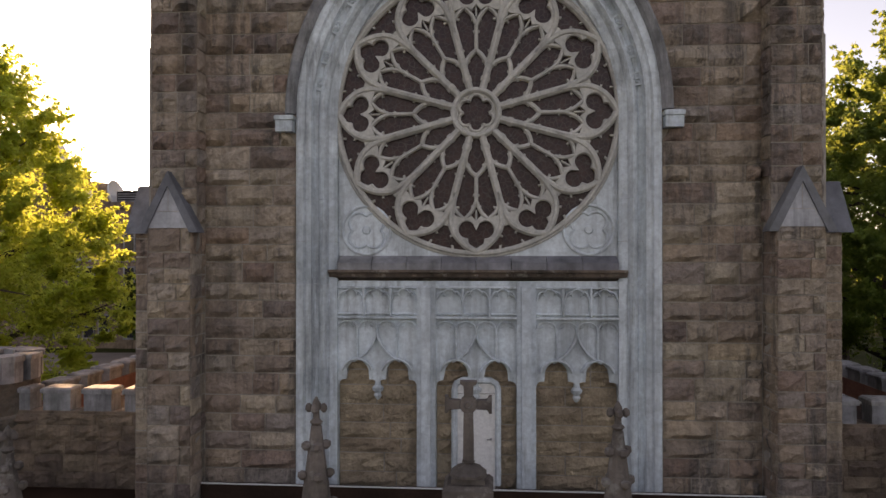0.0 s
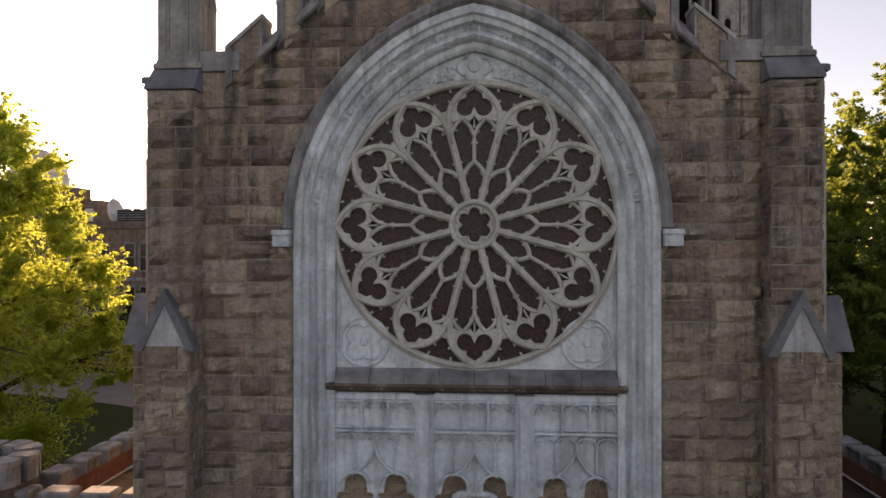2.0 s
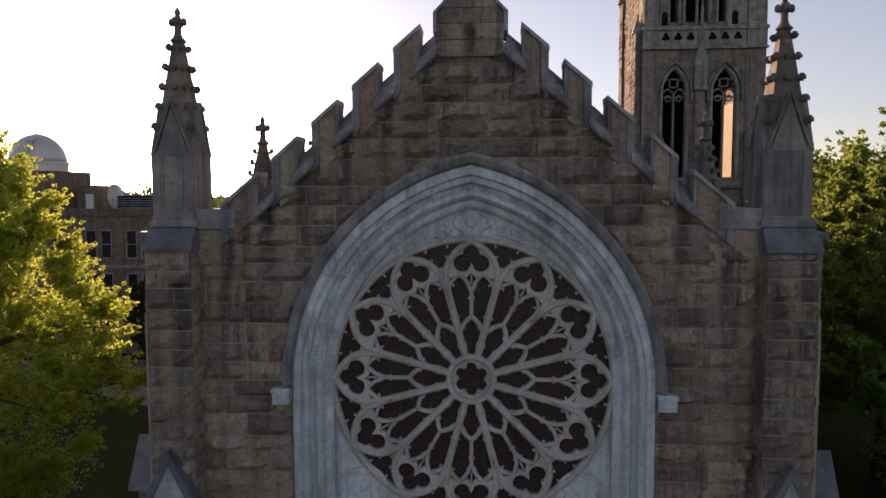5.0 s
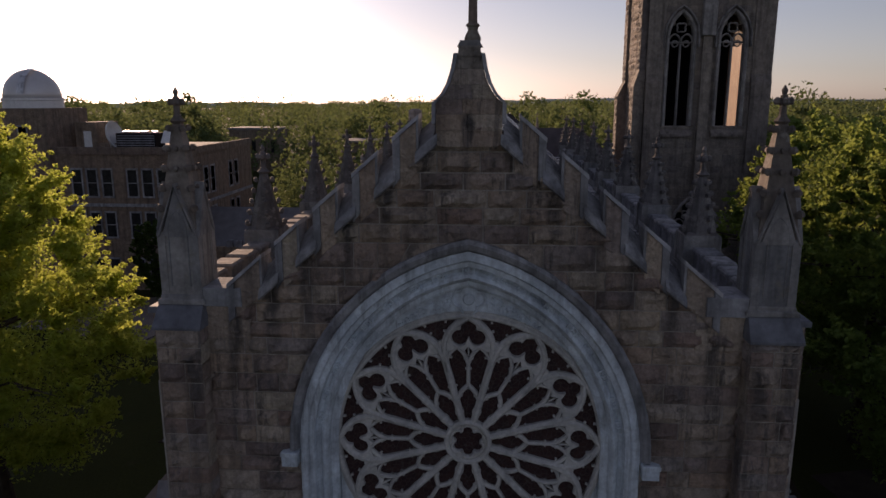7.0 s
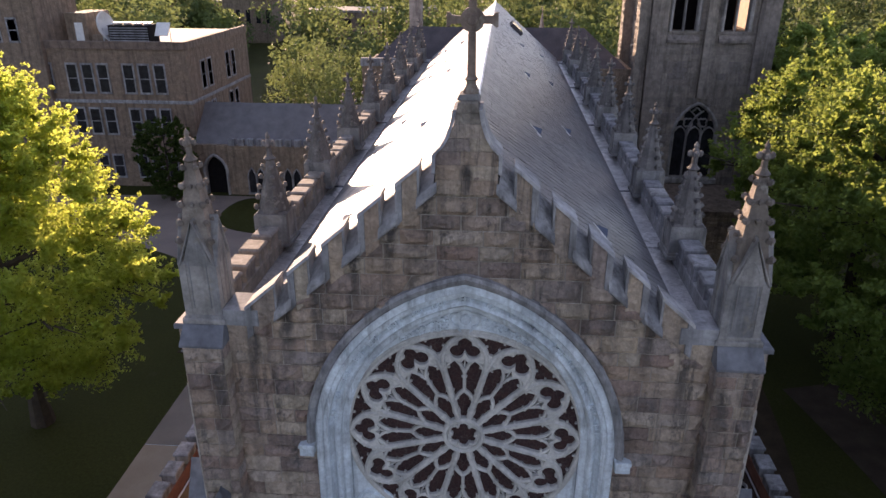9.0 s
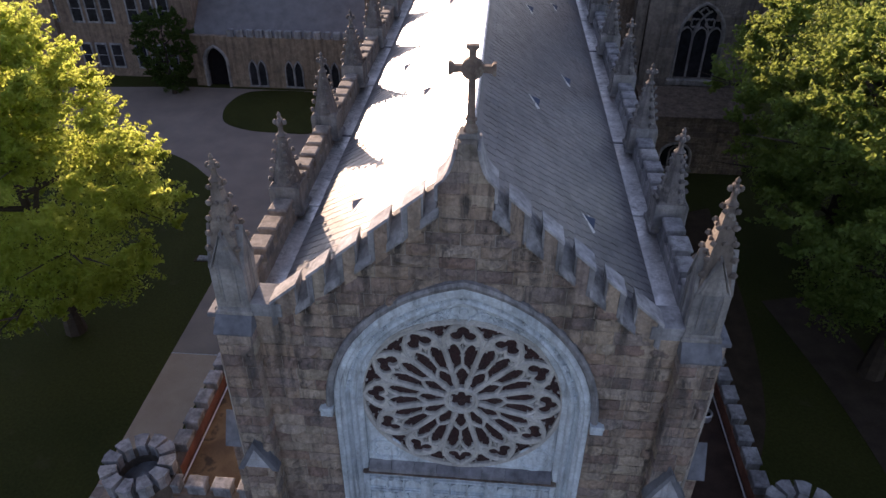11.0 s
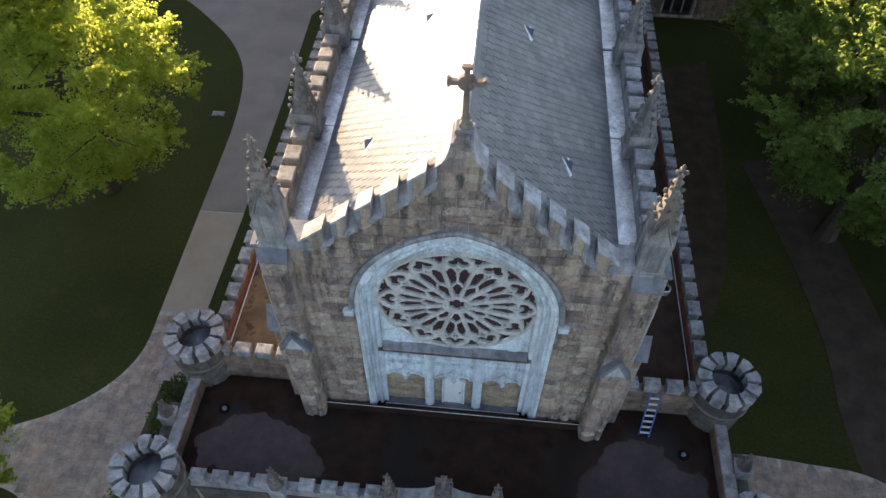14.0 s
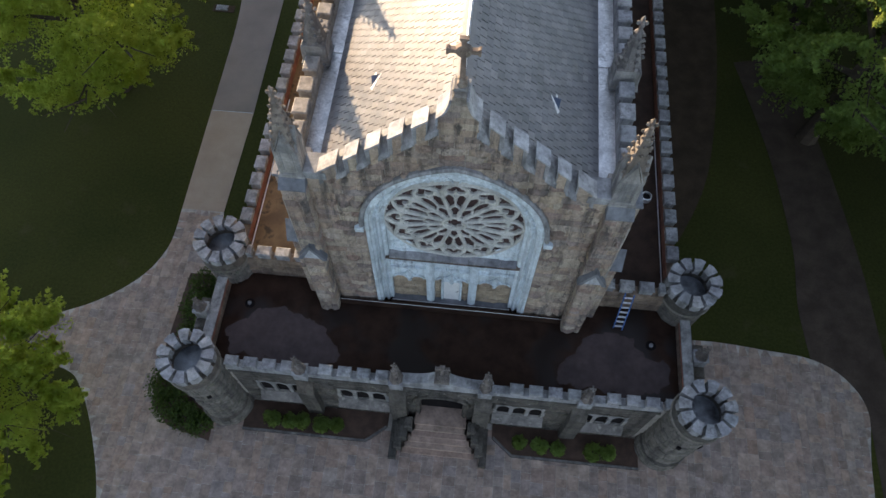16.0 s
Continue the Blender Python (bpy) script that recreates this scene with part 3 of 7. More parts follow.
flat("side_path", smooth_line([(21.2, 1.2), (20.9, 4.6), (21.1, 9.0), (20.4, 16.0), (18.8, 24.0)]) + smooth_line([(22.5, 25.0), (24.2, 16.0), (25.2, 8.0), (25.6, 1.0), (26.4, -8.0)]) + [(24.0, -8.0), (24.0, -1.5)], 0.016, PATH, "dark path under the trees", "path")
flat("bare_ground", smooth_line([(13.2, 9.0), (13.1, 20.0), (13.4, 34.0)]) + smooth_line([(18.0, 36.0), (17.6, 24.0), (16.2, 14.0), (13.9, 8.4)]), 0.01, EARTH, "worn bare earth beside the aisle", "ground")

# flagstones: the nearest each an object, the rest one mesh
rest, near = Geo(), 0
x = -30.0


def trimmed(q):
    """Corners that fall outside the forecourt are drawn in to its edge."""
    cx, cy = sum(p[0] for p in q) / 4, sum(p[1] for p in q) / 4
    if not inside(cx, cy, PLAZA):
        return None
    out = []
    for px, py in q:
        lo, hi = 0.0, 1.0
        if not inside(px, py, PLAZA):
            for _ in range(7):
                m = (lo + hi) / 2
                lo, hi = (m, hi) if inside(cx + (px - cx) * m, cy + (py - cy) * m, PLAZA) else (lo, m)
            px, py = cx + (px - cx) * lo, cy + (py - cy) * lo
        out.append((px, py))
    return out


while x < 24.6:
    w = rng.uniform(0.36, 0.72)
    y = -29.0 + rng.uniform(0, 0.6)
    while y < 7.6:
        h = rng.uniform(0.36, 0.98)
        k = rng.uniform(-0.02, 0.02)
        if not (abs(x + w / 2) < 11.8 and y + h > -4.6):
            q = trimmed([(x + 0.008, y + 0.008 + k), (x + w - 0.008, y + 0.008 - k), (x + w - 0.008, y + h - 0.008 + k), (x + 0.008, y + h - 0.008 - k)])
            if q:
                g = Geo().slab(q, 0.0, 0.030 + rng.uniform(0.0, 0.010))
                if abs(x) < 9.0 and -10.5 < y < -6.2 and near < 300:
                    part("flagstone", g, FLAG, plaza)
                    near += 1
                else:
                    rest.put(g.v, g.f)
        y += h
    x += w
tagged(part("flagstones", rest, FLAG, plaza), kind="stuff")

flat("walk_joint", [(-18.25, 15.56), (-15.25, 15.60), (-15.25, 15.64), (-18.25, 15.60)], 0.019, LIMESTONE, "pale expansion joint across the walk", "path")
box_ = thing("utility_box", (-19.75, 25.3, 0.0), "low pale concrete utility cover in the lawn", "utility box")
part("plinth", Geo().box(-20.6, -18.95, 24.95, 25.65, 0.0, 0.05, 0.01), EARTH, box_)
part("casing", Geo().box(-20.35, -19.45, 25.05, 25.55, 0.05, 0.16, 0.03), COPING, box_)
# ---- the gabled front ----
WALL_Y, SPRING = 0.15, 13.5
front = thing("wall_south", (0, 0.4, 5.2), "rock-faced brown sandstone gable front of the chapel", "wall", kind="structure")


def gable(x):
    return 21.25 - 0.86 * abs(x)


def gable_half(z):
    return min(5.75, max(0.0, (21.02 - z) / 0.86))


def window_half(z):
    return 3.78 if z < SPRING - 0.3 else arch_half(3.96, 4.74, z - SPRING) if z > SPRING else 3.96


# backing behind the stones, with the window left open
core = Geo()
xs = [-7.0, -5.75] + [-3.75 + 0.25 * i for i in range(31)] + [5.75, 7.0]
for a, b in zip(xs, xs[1:]):
    def under(x):
        return 5.0 if abs(x) >= 3.74 else SPRING + next((z for z in [4.58 - 0.02 * k for k in range(230)] if arch_half(3.75, 4.58, z) >= abs(x)), 0.0)
    la, lb = under(a), under(b)
    if abs((a + b) / 2) > 3.75:
        la = lb = 5.0
    ta, tb = min(gable(a) - 0.25, 16.9 if abs(a) > 5.7 else 99), min(gable(b) - 0.25, 16.9 if abs(b) > 5.7 else 99)
    core.prism([(a, la), (b, lb), (b, tb), (a, ta)], WALL_Y + 0.012, 0.95)
part("wall_core", core, MORTAR, front, "mortar and backing of the wall")


def two_sides(z):
    h, o = window_half(z), gable_half(z)
    return [(-o, -min(h, o)), (min(h, o), o)]


wall_stones(front, SANDSTONE, two_sides, 5.2, 18.24, facing_front(WALL_Y), course=(0.34, 0.48), length=(0.45, 1.1), proud=0.105)
wall_stones(front, SANDSTONE, lambda z: [(-gable_half(z), gable_half(z))], 18.24, 20.75, facing_front(WALL_Y), course=(0.34, 0.46), length=(0.6, 1.2), proud=0.105)

# stepped coping of the gable
for side in (-1, 1):
    def m(poly):
        return [(x, z) for x, z in poly] if side < 0 else [(-x, z) for x, z in reversed(poly)]
    for step in (0.92, 1.77, 2.62, 3.47, 4.32):
        hi, lo = step + 0.10, step + (0.63 if step < 4 else 0.88)
        drop = 0.62 if hi < 4 else 0.36
        end = lo - 0.15
        face, back = WALL_Y - 0.10, 0.66
        poly = [(-end, gable(end) - drop), (-hi - 0.05, gable(hi + 0.05) - drop), (-hi - 0.05, gable(hi + 0.05) + 0.44), (-end, gable(end) + 0.44)]
        mer = part("merlon", Geo().prism(m(poly), face, back, 0.02), SANDSTONE, front, "sandstone merlon on the raking gable")
        cheek = [(-hi - 0.048, gable(hi) - 0.45), (-hi, gable(hi) - 0.45), (-hi, gable(hi) + 0.445), (-hi - 0.048, gable(hi + 0.048) + 0.445)]
        part("merlon_cheek", Geo().prism(m(cheek), face - 0.012, back + 0.01, 0.01), WEATHER, mer, "grey cheek slab of the merlon")
        slab_ = [(-lo, gable(lo) - (0.50 if hi < 4 else 0.34)), (-end + 0.002, gable(end) - (0.44 if hi < 4 else 0.34)), (-end + 0.002, gable(end) + 0.445), (-lo, gable(lo) + 0.445)]
        part("merlon_end", Geo().prism(m(slab_), face - 0.035, back + 0.01, 0.015), WEATHER, mer, "grey upright end slab of the merlon")
        cap = [(-lo - 0.012, gable(lo) + 0.43), (-hi + 0.012, gable(hi) + 0.45), (-hi + 0.012, gable(hi) + 0.54), (-lo - 0.012, gable(lo) + 0.53)]
        part("merlon_cap", Geo().prism(m(cap), face - 0.045, back + 0.03, 0.015), RAKE, mer, "grey sloping merlon cap")
        # broad weathered slab of the gap above this merlon, falling forwards
        k, a, b = side, hi + 0.003, hi - 0.323
        ya, yb, yc = WALL_Y - 0.25, face - 0.04, 0.84
        vs = [(k * x, y, gable(x) + dz) for x in (a, b) for y, dz in ((yb, -0.38), (yb, -0.17), (0.52, 0.20), (yc, 0.20), (yc, -0.38))]
        part("gap_sill", Geo().put(vs, [(0, 1, 2, 3, 4), (9, 8, 7, 6, 5), (0, 5, 6, 1), (1, 6, 7, 2), (2, 7, 8, 3), (3, 8, 9, 4)]), WEATHER, front, "grey forward-falling weathering between two merlons")
        vs = [(k * x, y, gable(x) + dz) for x in (a + 0.06, b - 0.06) for y, dz in ((ya, -0.38), (ya, -0.31), (yb - 0.002, -0.16), (yb - 0.002, -0.42), (yb - 0.05, -0.42))]
        part("gap_apron", Geo().put(vs, [(0, 1, 2, 3, 4), (9, 8, 7, 6, 5), (0, 5, 6, 1), (1, 6, 7, 2), (2, 7, 8, 3), (4, 9, 5, 0)]), WEATHER, front, "grey sloping apron under the gap")
    poly = [(-5.75, 16.05), (-4.75, 16.05), (-4.75, 16.8), (-5.75, 16.8)]
    part("kneeler_base", Geo().prism(m(poly), WALL_Y - 0.06, 0.95, 0.02), SANDSTONE, front)
    poly = [(-5.75, 16.802), (-4.9, 16.802), (-4.9, 17.22), (-5.75, 17.22)]
    part("kneeler_block", Geo().prism(m(poly), WALL_Y - 0.14, 0.95, 0.02), COPING, front, "plain grey block at the foot of the gable")

# apex block: coursed stone between curved shoulder slabs
curve = [(0.70, 21.12), (0.52, 21.3), (0.40, 21.52), (0.31, 21.8), (0.26, 22.08), (0.24, 22.22)]
poly = [(-0.66, 20.25), (0.66, 20.25)] + [(x - 0.04, z) for x, z in curve] + [(-x + 0.04, z) for x, z in reversed(curve)]
apex = part("apex_block", Geo().prism(poly, WALL_Y - 0.11, 0.85), APEX, front, "sandstone apex block with hollow curved shoulders")


def shoulder(z):
    """Half width of the apex block at a height."""
    for (xa, za), (xb, zb) in zip(curve, curve[1:]):
        if za <= z <= zb:
            return xa + (xb - xa) * (z - za) / (zb - za)
    return curve[0][0] if z < curve[0][1] else curve[-1][0]


courses = [20.25, 20.58, 20.9, 21.2, 21.48, 21.78, 22.0, 22.215]
for k, (za, zb) in enumerate(zip(courses, courses[1:])):
    cuts_ = [-1.0, rng.uniform(-0.3, 0.3), 1.0] if k < 4 else [-1.0, 1.0]
    for a, b in zip(cuts_, cuts_[1:]):
        rows_ = [za + 0.004 + (zb - za - 0.008) * i / 3 for i in range(4)]
        edge = [(b * (shoulder(z) - 0.03) - 0.006, z) for z in rows_] + [(a * (shoulder(z) - 0.03) + 0.006, z) for z in reversed(rows_)]
        part("apex_stone", Geo().prism(edge, WALL_Y - 0.14 - rng.uniform(0, 0.02), WALL_Y - 0.10, 0.008), SANDSTONE if k < 5 else APEX, apex)
for s in (-1, 1):
    line = [(s * (x + d), z) for d in (-0.03, 0.045) for x, z in [(0.70, 20.72)] + curve[:-1]]
    n = len(line) // 2
    outline = line[:n] + list(reversed(line[n:]))
    part("shoulder_slab", Geo().prism(outline if s < 0 else list(reversed(outline)), WALL_Y - 0.19, 0.88, 0.012), RAKE, apex, "pale curved slab on the shoulder of the apex")
part("apex_cap", Geo().prism([(-0.25, 22.222), (0.25, 22.222), (0.19, 22.34), (-0.19, 22.34)], WALL_Y + 0.06, 0.66, 0.02), PINNACLE, apex)


def ring_cross(name, at, total, stone, label, foot=0.09, stem=0.046, disc_r=0.125, cross_at=0.745):
    """A stone cross with a disc at the crossing and flared arms, on a small stepped foot."""
    x, y, z = at
    s = total
    c = thing(name, at, label, "cross")
    part("foot", Geo().lathe(x, y, [(foot * s, z), (foot * s, z + 0.03 * s), (foot * 0.6 * s, z + 0.10 * s), (0.06 * s, z + 0.13 * s)], 8, math.pi / 8), stone, c)
    part("collar", Geo().lathe(x, y, [(0.06 * s, z + 0.131 * s), (0.078 * s, z + 0.15 * s), (0.055 * s, z + 0.175 * s)], 8, math.pi / 8), stone, c)
    w, mid, r = stem * s, z + cross_at * s, disc_r * s
    part("stem", Geo().prism([(x - w, z + 0.17 * s), (x + w, z + 0.17 * s), (x + w * 0.85, mid - r * 0.9), (x - w * 0.85, mid - r * 0.9)], y - w, y + w, 0.01), stone, c)
    disc = Geo().prism(circle(x, mid, r, 20), y - w * 0.9, y + w * 0.9, 0.015)
    part("disc", disc, stone, c)
    part("boss", Geo().prism(circle(x, mid, r * 0.45, 12), y - w * 1.3, y + w * 1.3, 0.015), stone, c)
    for k in range(3):
        arm = [(-w * 0.8, r * 0.92), (w * 0.8, r * 0.92), (w * 0.9, 0.21 * s), (w * 1.55, 0.235 * s), (w * 1.55, 0.265 * s), (-w * 1.55, 0.265 * s), (-w * 1.55, 0.235 * s), (-w * 0.9, 0.21 * s)]
        t = radians(90 * (k - 1))
        pts = [(x + px * math.cos(t) - pz * math.sin(t), mid + px * math.sin(t) + pz * math.cos(t)) for px, pz in arm]
        part("arm", Geo().prism(pts, y - w * 0.85, y + w * 0.85, 0.01), stone, c)
    return c


ring_cross("gable_cross", (0.05, 0.42, 22.34), 1.95, CARVED, "weathered stone ring cross on the gable apex")

# ---- great window: moulded limestone surround in voussoirs ----
surround = thing("window_1", (0, 0.3, 5.5), "great pointed limestone window surround holding a rose", "window", kind="structure")
PROFILE = [(3.76, 4.60, 0.20), (3.76, 4.60, 0.06), (3.70, 4.53, 0.03), (3.60, 4.42, 0.03), (3.56, 4.38, 0.10), (3.46, 4.27, 0.12), (3.42, 4.22, 0.28), (3.35, 4.15, 0.33), (3.29, 4.08, 0.24), (3.22, 4.01, 0.19), (3.17, 3.95, 0.25), (3.13, 3.90, 0.36), (3.03, 3.80, 0.38), (2.97, 3.74, 0.43), (2.95, 3.72, 0.62)]


def loft(rows, lo, hi):
    """Quads between neighbouring curves, over the stretch lo..hi of their points."""
    g = Geo()
    n = hi - lo + 1
    for curve, y in rows:
        g.v += [(x, y, z) for x, z in curve[lo:hi + 1]]
    for k in range(len(rows) - 1):
        g.f += [(k * n + i, k * n + i + 1, (k + 1) * n + i + 1, (k + 1) * n + i) for i in range(n - 1)]
    for e in (0, n - 1):
        g.f.append(tuple(k * n + e for k in range(len(rows))))
    return g


JAMB = [5.5 + (SPRING - 5.5) * i / 9 for i in range(10)]


def window_curve(a, h, n=18):
    return [(-a, z) for z in JAMB[:-1]] + [(x, SPRING + z) for x, z in arch_points(a, h, n)] + [(a, z) for z in reversed(JAMB[:-1])]


curves = [(window_curve(a, h), y) for a, h, y in PROFILE]
N = len(curves[0][0])
cuts = list(range(0, 9)) + [9 + 2 * i for i in range(0, 19)] + list(range(46, N))
cuts = sorted(set(c for c in cuts if c < N))
for lo, hi in zip(cuts, cuts[1:]):
    seg = []
    for curve, y in curves:
        pts = list(curve)
        if hi - lo >= 1:
            (xa, za), (xb, zb) = pts[lo], pts[lo + 1]
            l = math.hypot(xb - xa, zb - za)
            pts[lo] = (xa + (xb - xa) * 0.0025 / l, za + (zb - za) * 0.0025 / l)
            (xa, za), (xb, zb) = pts[hi], pts[hi - 1]
            pts[hi] = (xa + (xb - xa) * 0.0025 / l, za + (zb - za) * 0.0025 / l)
        seg.append((pts, y))
    part("voussoir", loft(seg, lo, hi), LIMESTONE, surround)

# hood mould over the arch, with its stops
hood = [([(x, SPRING + z) for x, z in arch_points(a, h, 18)], y) for a, h, y in ((3.98, 4.86, 0.16), (3.98, 4.86, -0.02), (3.92, 4.78, -0.08), (3.82, 4.66, -0.04), (3.765, 4.605, 0.05), (3.765, 4.605, 0.15))]
for lo in range(0, 36, 3):
    part("hood_stone", loft(hood, lo, lo + 3), COPING, surround, "darkened hood mould stone")
for s in (-1, 1):
    x0, x1 = sorted((s * 3.80, s * 4.16))
    part("label_stop", Geo().box(x0, x1, -0.10, 0.2, 13.12, 13.36, 0.01).box(x0 - 0.02, x1 + 0.02, -0.13, 0.2, 13.362, 13.46, 0.02), LIMESTONE, surround, "pale block at the foot of the hood mould")
# carved square flowers in the hollow of the arch
flower = Geo().box(-0.135, 0.135, -0.005, 0.06, -0.085, 0.085)
for fx in (-0.12, 0.12):
    flower.box(fx - 0.016, fx + 0.016, -0.04, 0.0, -0.085, 0.085, 0.006)
for fz in (-0.072, 0.072):
    flower.box(-0.10, 0.10, -0.04, 0.0, fz - 0.013, fz + 0.013, 0.005)
for fx, fz in ((-0.055, 0.0), (0.055, 0.0), (0.0, 0.035), (0.0, -0.035)):
    flower.prism(circle(fx, fz, 0.033, 7), -0.055, 0.0, 0.02)
flower.prism(circle(0, 0, 0.022, 6), -0.07, 0.0, 0.01)
flower_mesh = flower.mesh("flower_block", LIMESTONE)
line = [(x, SPRING + z) for x, z in arch_points(3.35, 4.15, 60)]
for i in range(1, 18):
    k = round(i * 120 / 18)
    (x, z), (xa, za), (xb, zb) = line[k], line[k - 1], line[k + 1]
    ob = new("flower_block", flower_mesh)
    ob.matrix_basis = Matrix.Translation((x, 0.27, z)) @ Matrix.Rotation(-math.atan2(zb - za, xb - xa), 4, "Y")
    hang(ob, surround)

# spandrel plate between the arch and the rose
ROSE, RADIUS, FACE = (0.0, 13.57), 2.97, 0.56
plate = Geo()
n = 160
for i in range(n):
    t = 2 * math.pi * i / n
    c, s = math.cos(t), math.sin(t)
    r = 2.0
    while r < 6 and abs(r * c) < (2.96 if ROSE[1] + r * s < SPRING else arch_half(2.96, 3.73, ROSE[1] + r * s - SPRING)) and ROSE[1] + r * s > 10.42:
        r += 0.01
    r = max(r, RADIUS + 0.005)
    plate.v += [(RADIUS * c, FACE, ROSE[1] + RADIUS * s), (r * c, FACE, ROSE[1] + r * s), (RADIUS * c, FACE + 0.28, ROSE[1] + RADIUS * s)]
for i in range(n):
    a, b = i * 3, (i + 1) % n * 3
    plate.f += [(a, b, b + 1, a + 1), (a + 2, b + 2, b, a)]
part("spandrel", plate, LIMESTONE, surround)


def foil(cx, cz, r, lobes, turn, n=7, deep=0.62):
    """Outline of a foiled figure of outer radius r: arcs round a centre that meet in cusps."""
    half = math.pi / lobes
    d = r * (0.50 if lobes < 5 else 0.62)
    q = max(r - d, d * math.sin(half) * 1.04)
    t = d * math.cos(half) + math.sqrt(max(0.0, q * q - (d * math.sin(half)) ** 2)) * (1 if lobes < 5 else 0.6)
    spread = math.degrees(math.atan2(t * math.sin(half), t * math.cos(half) - d))
    pts = []
    for k in range(lobes):
        a = turn + 360 * k / lobes
        pts += circle(cx + d * math.cos(radians(a)), cz + d * math.sin(radians(a)), q, n, a - spread, a + spread)
    return pts


for s in (-1, 1):
    deco = Geo().bar(circle(s * 2.36, 11.08, 0.52, 28), 0.07, FACE - 0.05, FACE + 0.01, True).bar(foil(s * 2.36, 11.08, 0.44, 4, 45), 0.06, FACE - 0.04, FACE + 0.01, True)
    deco.prism(circle(s * 2.36, 11.08, 0.1, 8), FACE - 0.04, FACE + 0.01, 0.03)
    part("quatrefoil", deco, LIMESTONE, surround, "carved blind quatrefoil in a circle")
deco = Geo().bar(foil(0, 16.93, 0.36, 4, 0), 0.06, FACE - 0.06, FACE + 0.01, True).prism(circle(0, 16.93, 0.14, 10), FACE - 0.05, FACE + 0.01, 0.03)
part("quatrefoil", deco, LIMESTONE, surround, "carved blind quatrefoil above the rose")
for s in (-1, 1):
    carve = Geo()
    made = 0
    while made < 120:
        x, z = rng.uniform(0.42, 1.9), rng.uniform(15.9, 17.2)
        if math.hypot(x, z - ROSE[1]) < RADIUS + 0.16 or x > arch_half(2.88, 3.62, z - SPRING) - 0.04:
            continue
        made += 1
        carve.prism(circle(s * x, z, rng.uniform(0.025, 0.055), 6, rng.uniform(0, 40), 400), FACE - rng.uniform(0.025, 0.07), FACE + 0.01, 0.015)
    part("leaf_carving", carve, LIMESTONE, surround, "band of carved foliage over the rose")

# ---- rose ----
rose = thing("rose_window", (0, 0.6, 10.6), "twelve-petalled limestone rose window with dark leaded glass", "rose window")
YF, YB = 0.47, 0.615


def quad_curve(a, b, c, n=10):
    return [((1 - t) ** 2 * a[0] + 2 * t * (1 - t) * b[0] + t * t * c[0], (1 - t) ** 2 * a[1] + 2 * t * (1 - t) * b[1] + t * t * c[1]) for t in [i / n for i in range(n + 1)]]


T15 = math.tan(radians(15))
petal = Geo()
for s in (-1, 1):
    # outer ogee of the petal, parting from the spoke
    side = quad_curve((s * 1.70 * T15, 1.70), (s * 2.06 * T15, 2.06), (s * 0.53, 2.34), 5)[:-1] + quad_curve((s * 0.53, 2.34), (s * 0.47, 2.72), (0.0, 2.96), 8)
    petal.bar(side, 0.145, YF - 0.03, YB)
    # twin lancet heads
    petal.bar(quad_curve((s * 0.02, 1.90), (s * 0.05, 2.10), (s * 0.25, 2.25), 6) + quad_curve((s * 0.25, 2.25), (s * 0.43, 2.15), (s * 0.48, 1.95), 6)[1:], 0.082, YF + 0.02, YB)
    # lancet next to the hub
    petal.bar(quad_curve((s * 0.92 * T15, 0.95), (s * 0.21, 1.20), (0.0, 1.34), 7), 0.10, YF + 0.03, YB)
    # cusps
    for px, pz, ex, ez in ((0.03, 2.0, 0.11, 1.98), (0.46, 2.02, 0.36, 2.0), (0.20, 1.12, 0.13, 1.09), (0.47, 2.58, 0.56, 2.63), (0.0, 1.76, 0.07, 1.74), (0.45, 2.3, 0.56, 2.29)):
        petal.bar([(s * px, pz), (s * (px + ex) / 2, (pz + ez) / 2), (s * ex, ez)], 0.05, YF + 0.06, YB)
petal.bar([(0, 1.32), (0, 1.94)], 0.085, YF + 0.03, YB)
petal.bar([(0, 2.06), (0, 2.34)], 0.04, YF + 0.05, YB)
# solid head of the petal, pierced by a pointed trefoil
rimline = quad_curve((0.10, 2.17), (0.15, 2.24), (0.25, 2.26), 4)[:-1] + quad_curve((0.25, 2.26), (0.40, 2.18), (0.50, 2.16), 5)[:-1] + quad_curve((0.50, 2.16), (0.55, 2.30), (0.53, 2.36), 4)[:-1] + quad_curve((0.53, 2.36), (0.47, 2.72), (0.0, 2.955), 8)
rimline = [(0.0, 2.31)] + rimline
rimline += [(-x, z) for x, z in reversed(rimline[1:-1])]


def reach(t, line):
    """How far a ray from the trefoil's centre goes before it meets the closed line."""
    c, d, best = math.cos(t), math.sin(t), 0.0
    for (xa, za), (xb, zb) in zip(line, line[1:] + line[:1]):
        xa, za, xb, zb = xa, za - 2.50, xb, zb - 2.50
        det = c * (za - zb) - d * (xa - xb)
        if abs(det) > 1e-9:
            r, u = (xa * (za - zb) - za * (xa - xb)) / det, (c * za - d * xa) / det
            if r > 0 and -1e-6 <= u <= 1 + 1e-6:
                best = max(best, r)
    return best


def trefoil(t):
    c, d, best = math.cos(t), math.sin(t), 0.0
    for x, z, q in ((0.0, 0.205, 0.17), (0.195, -0.015, 0.18), (-0.195, -0.015, 0.18)):
        m_ = x * c + z * d
        disc = m_ * m_ - (x * x + z * z - q * q)
        if disc > 0:
            best = max(best, m_ + math.sqrt(disc))
    return best + 0.09 * max(0.0, 1 - abs(t - math.pi / 2) / 0.3)


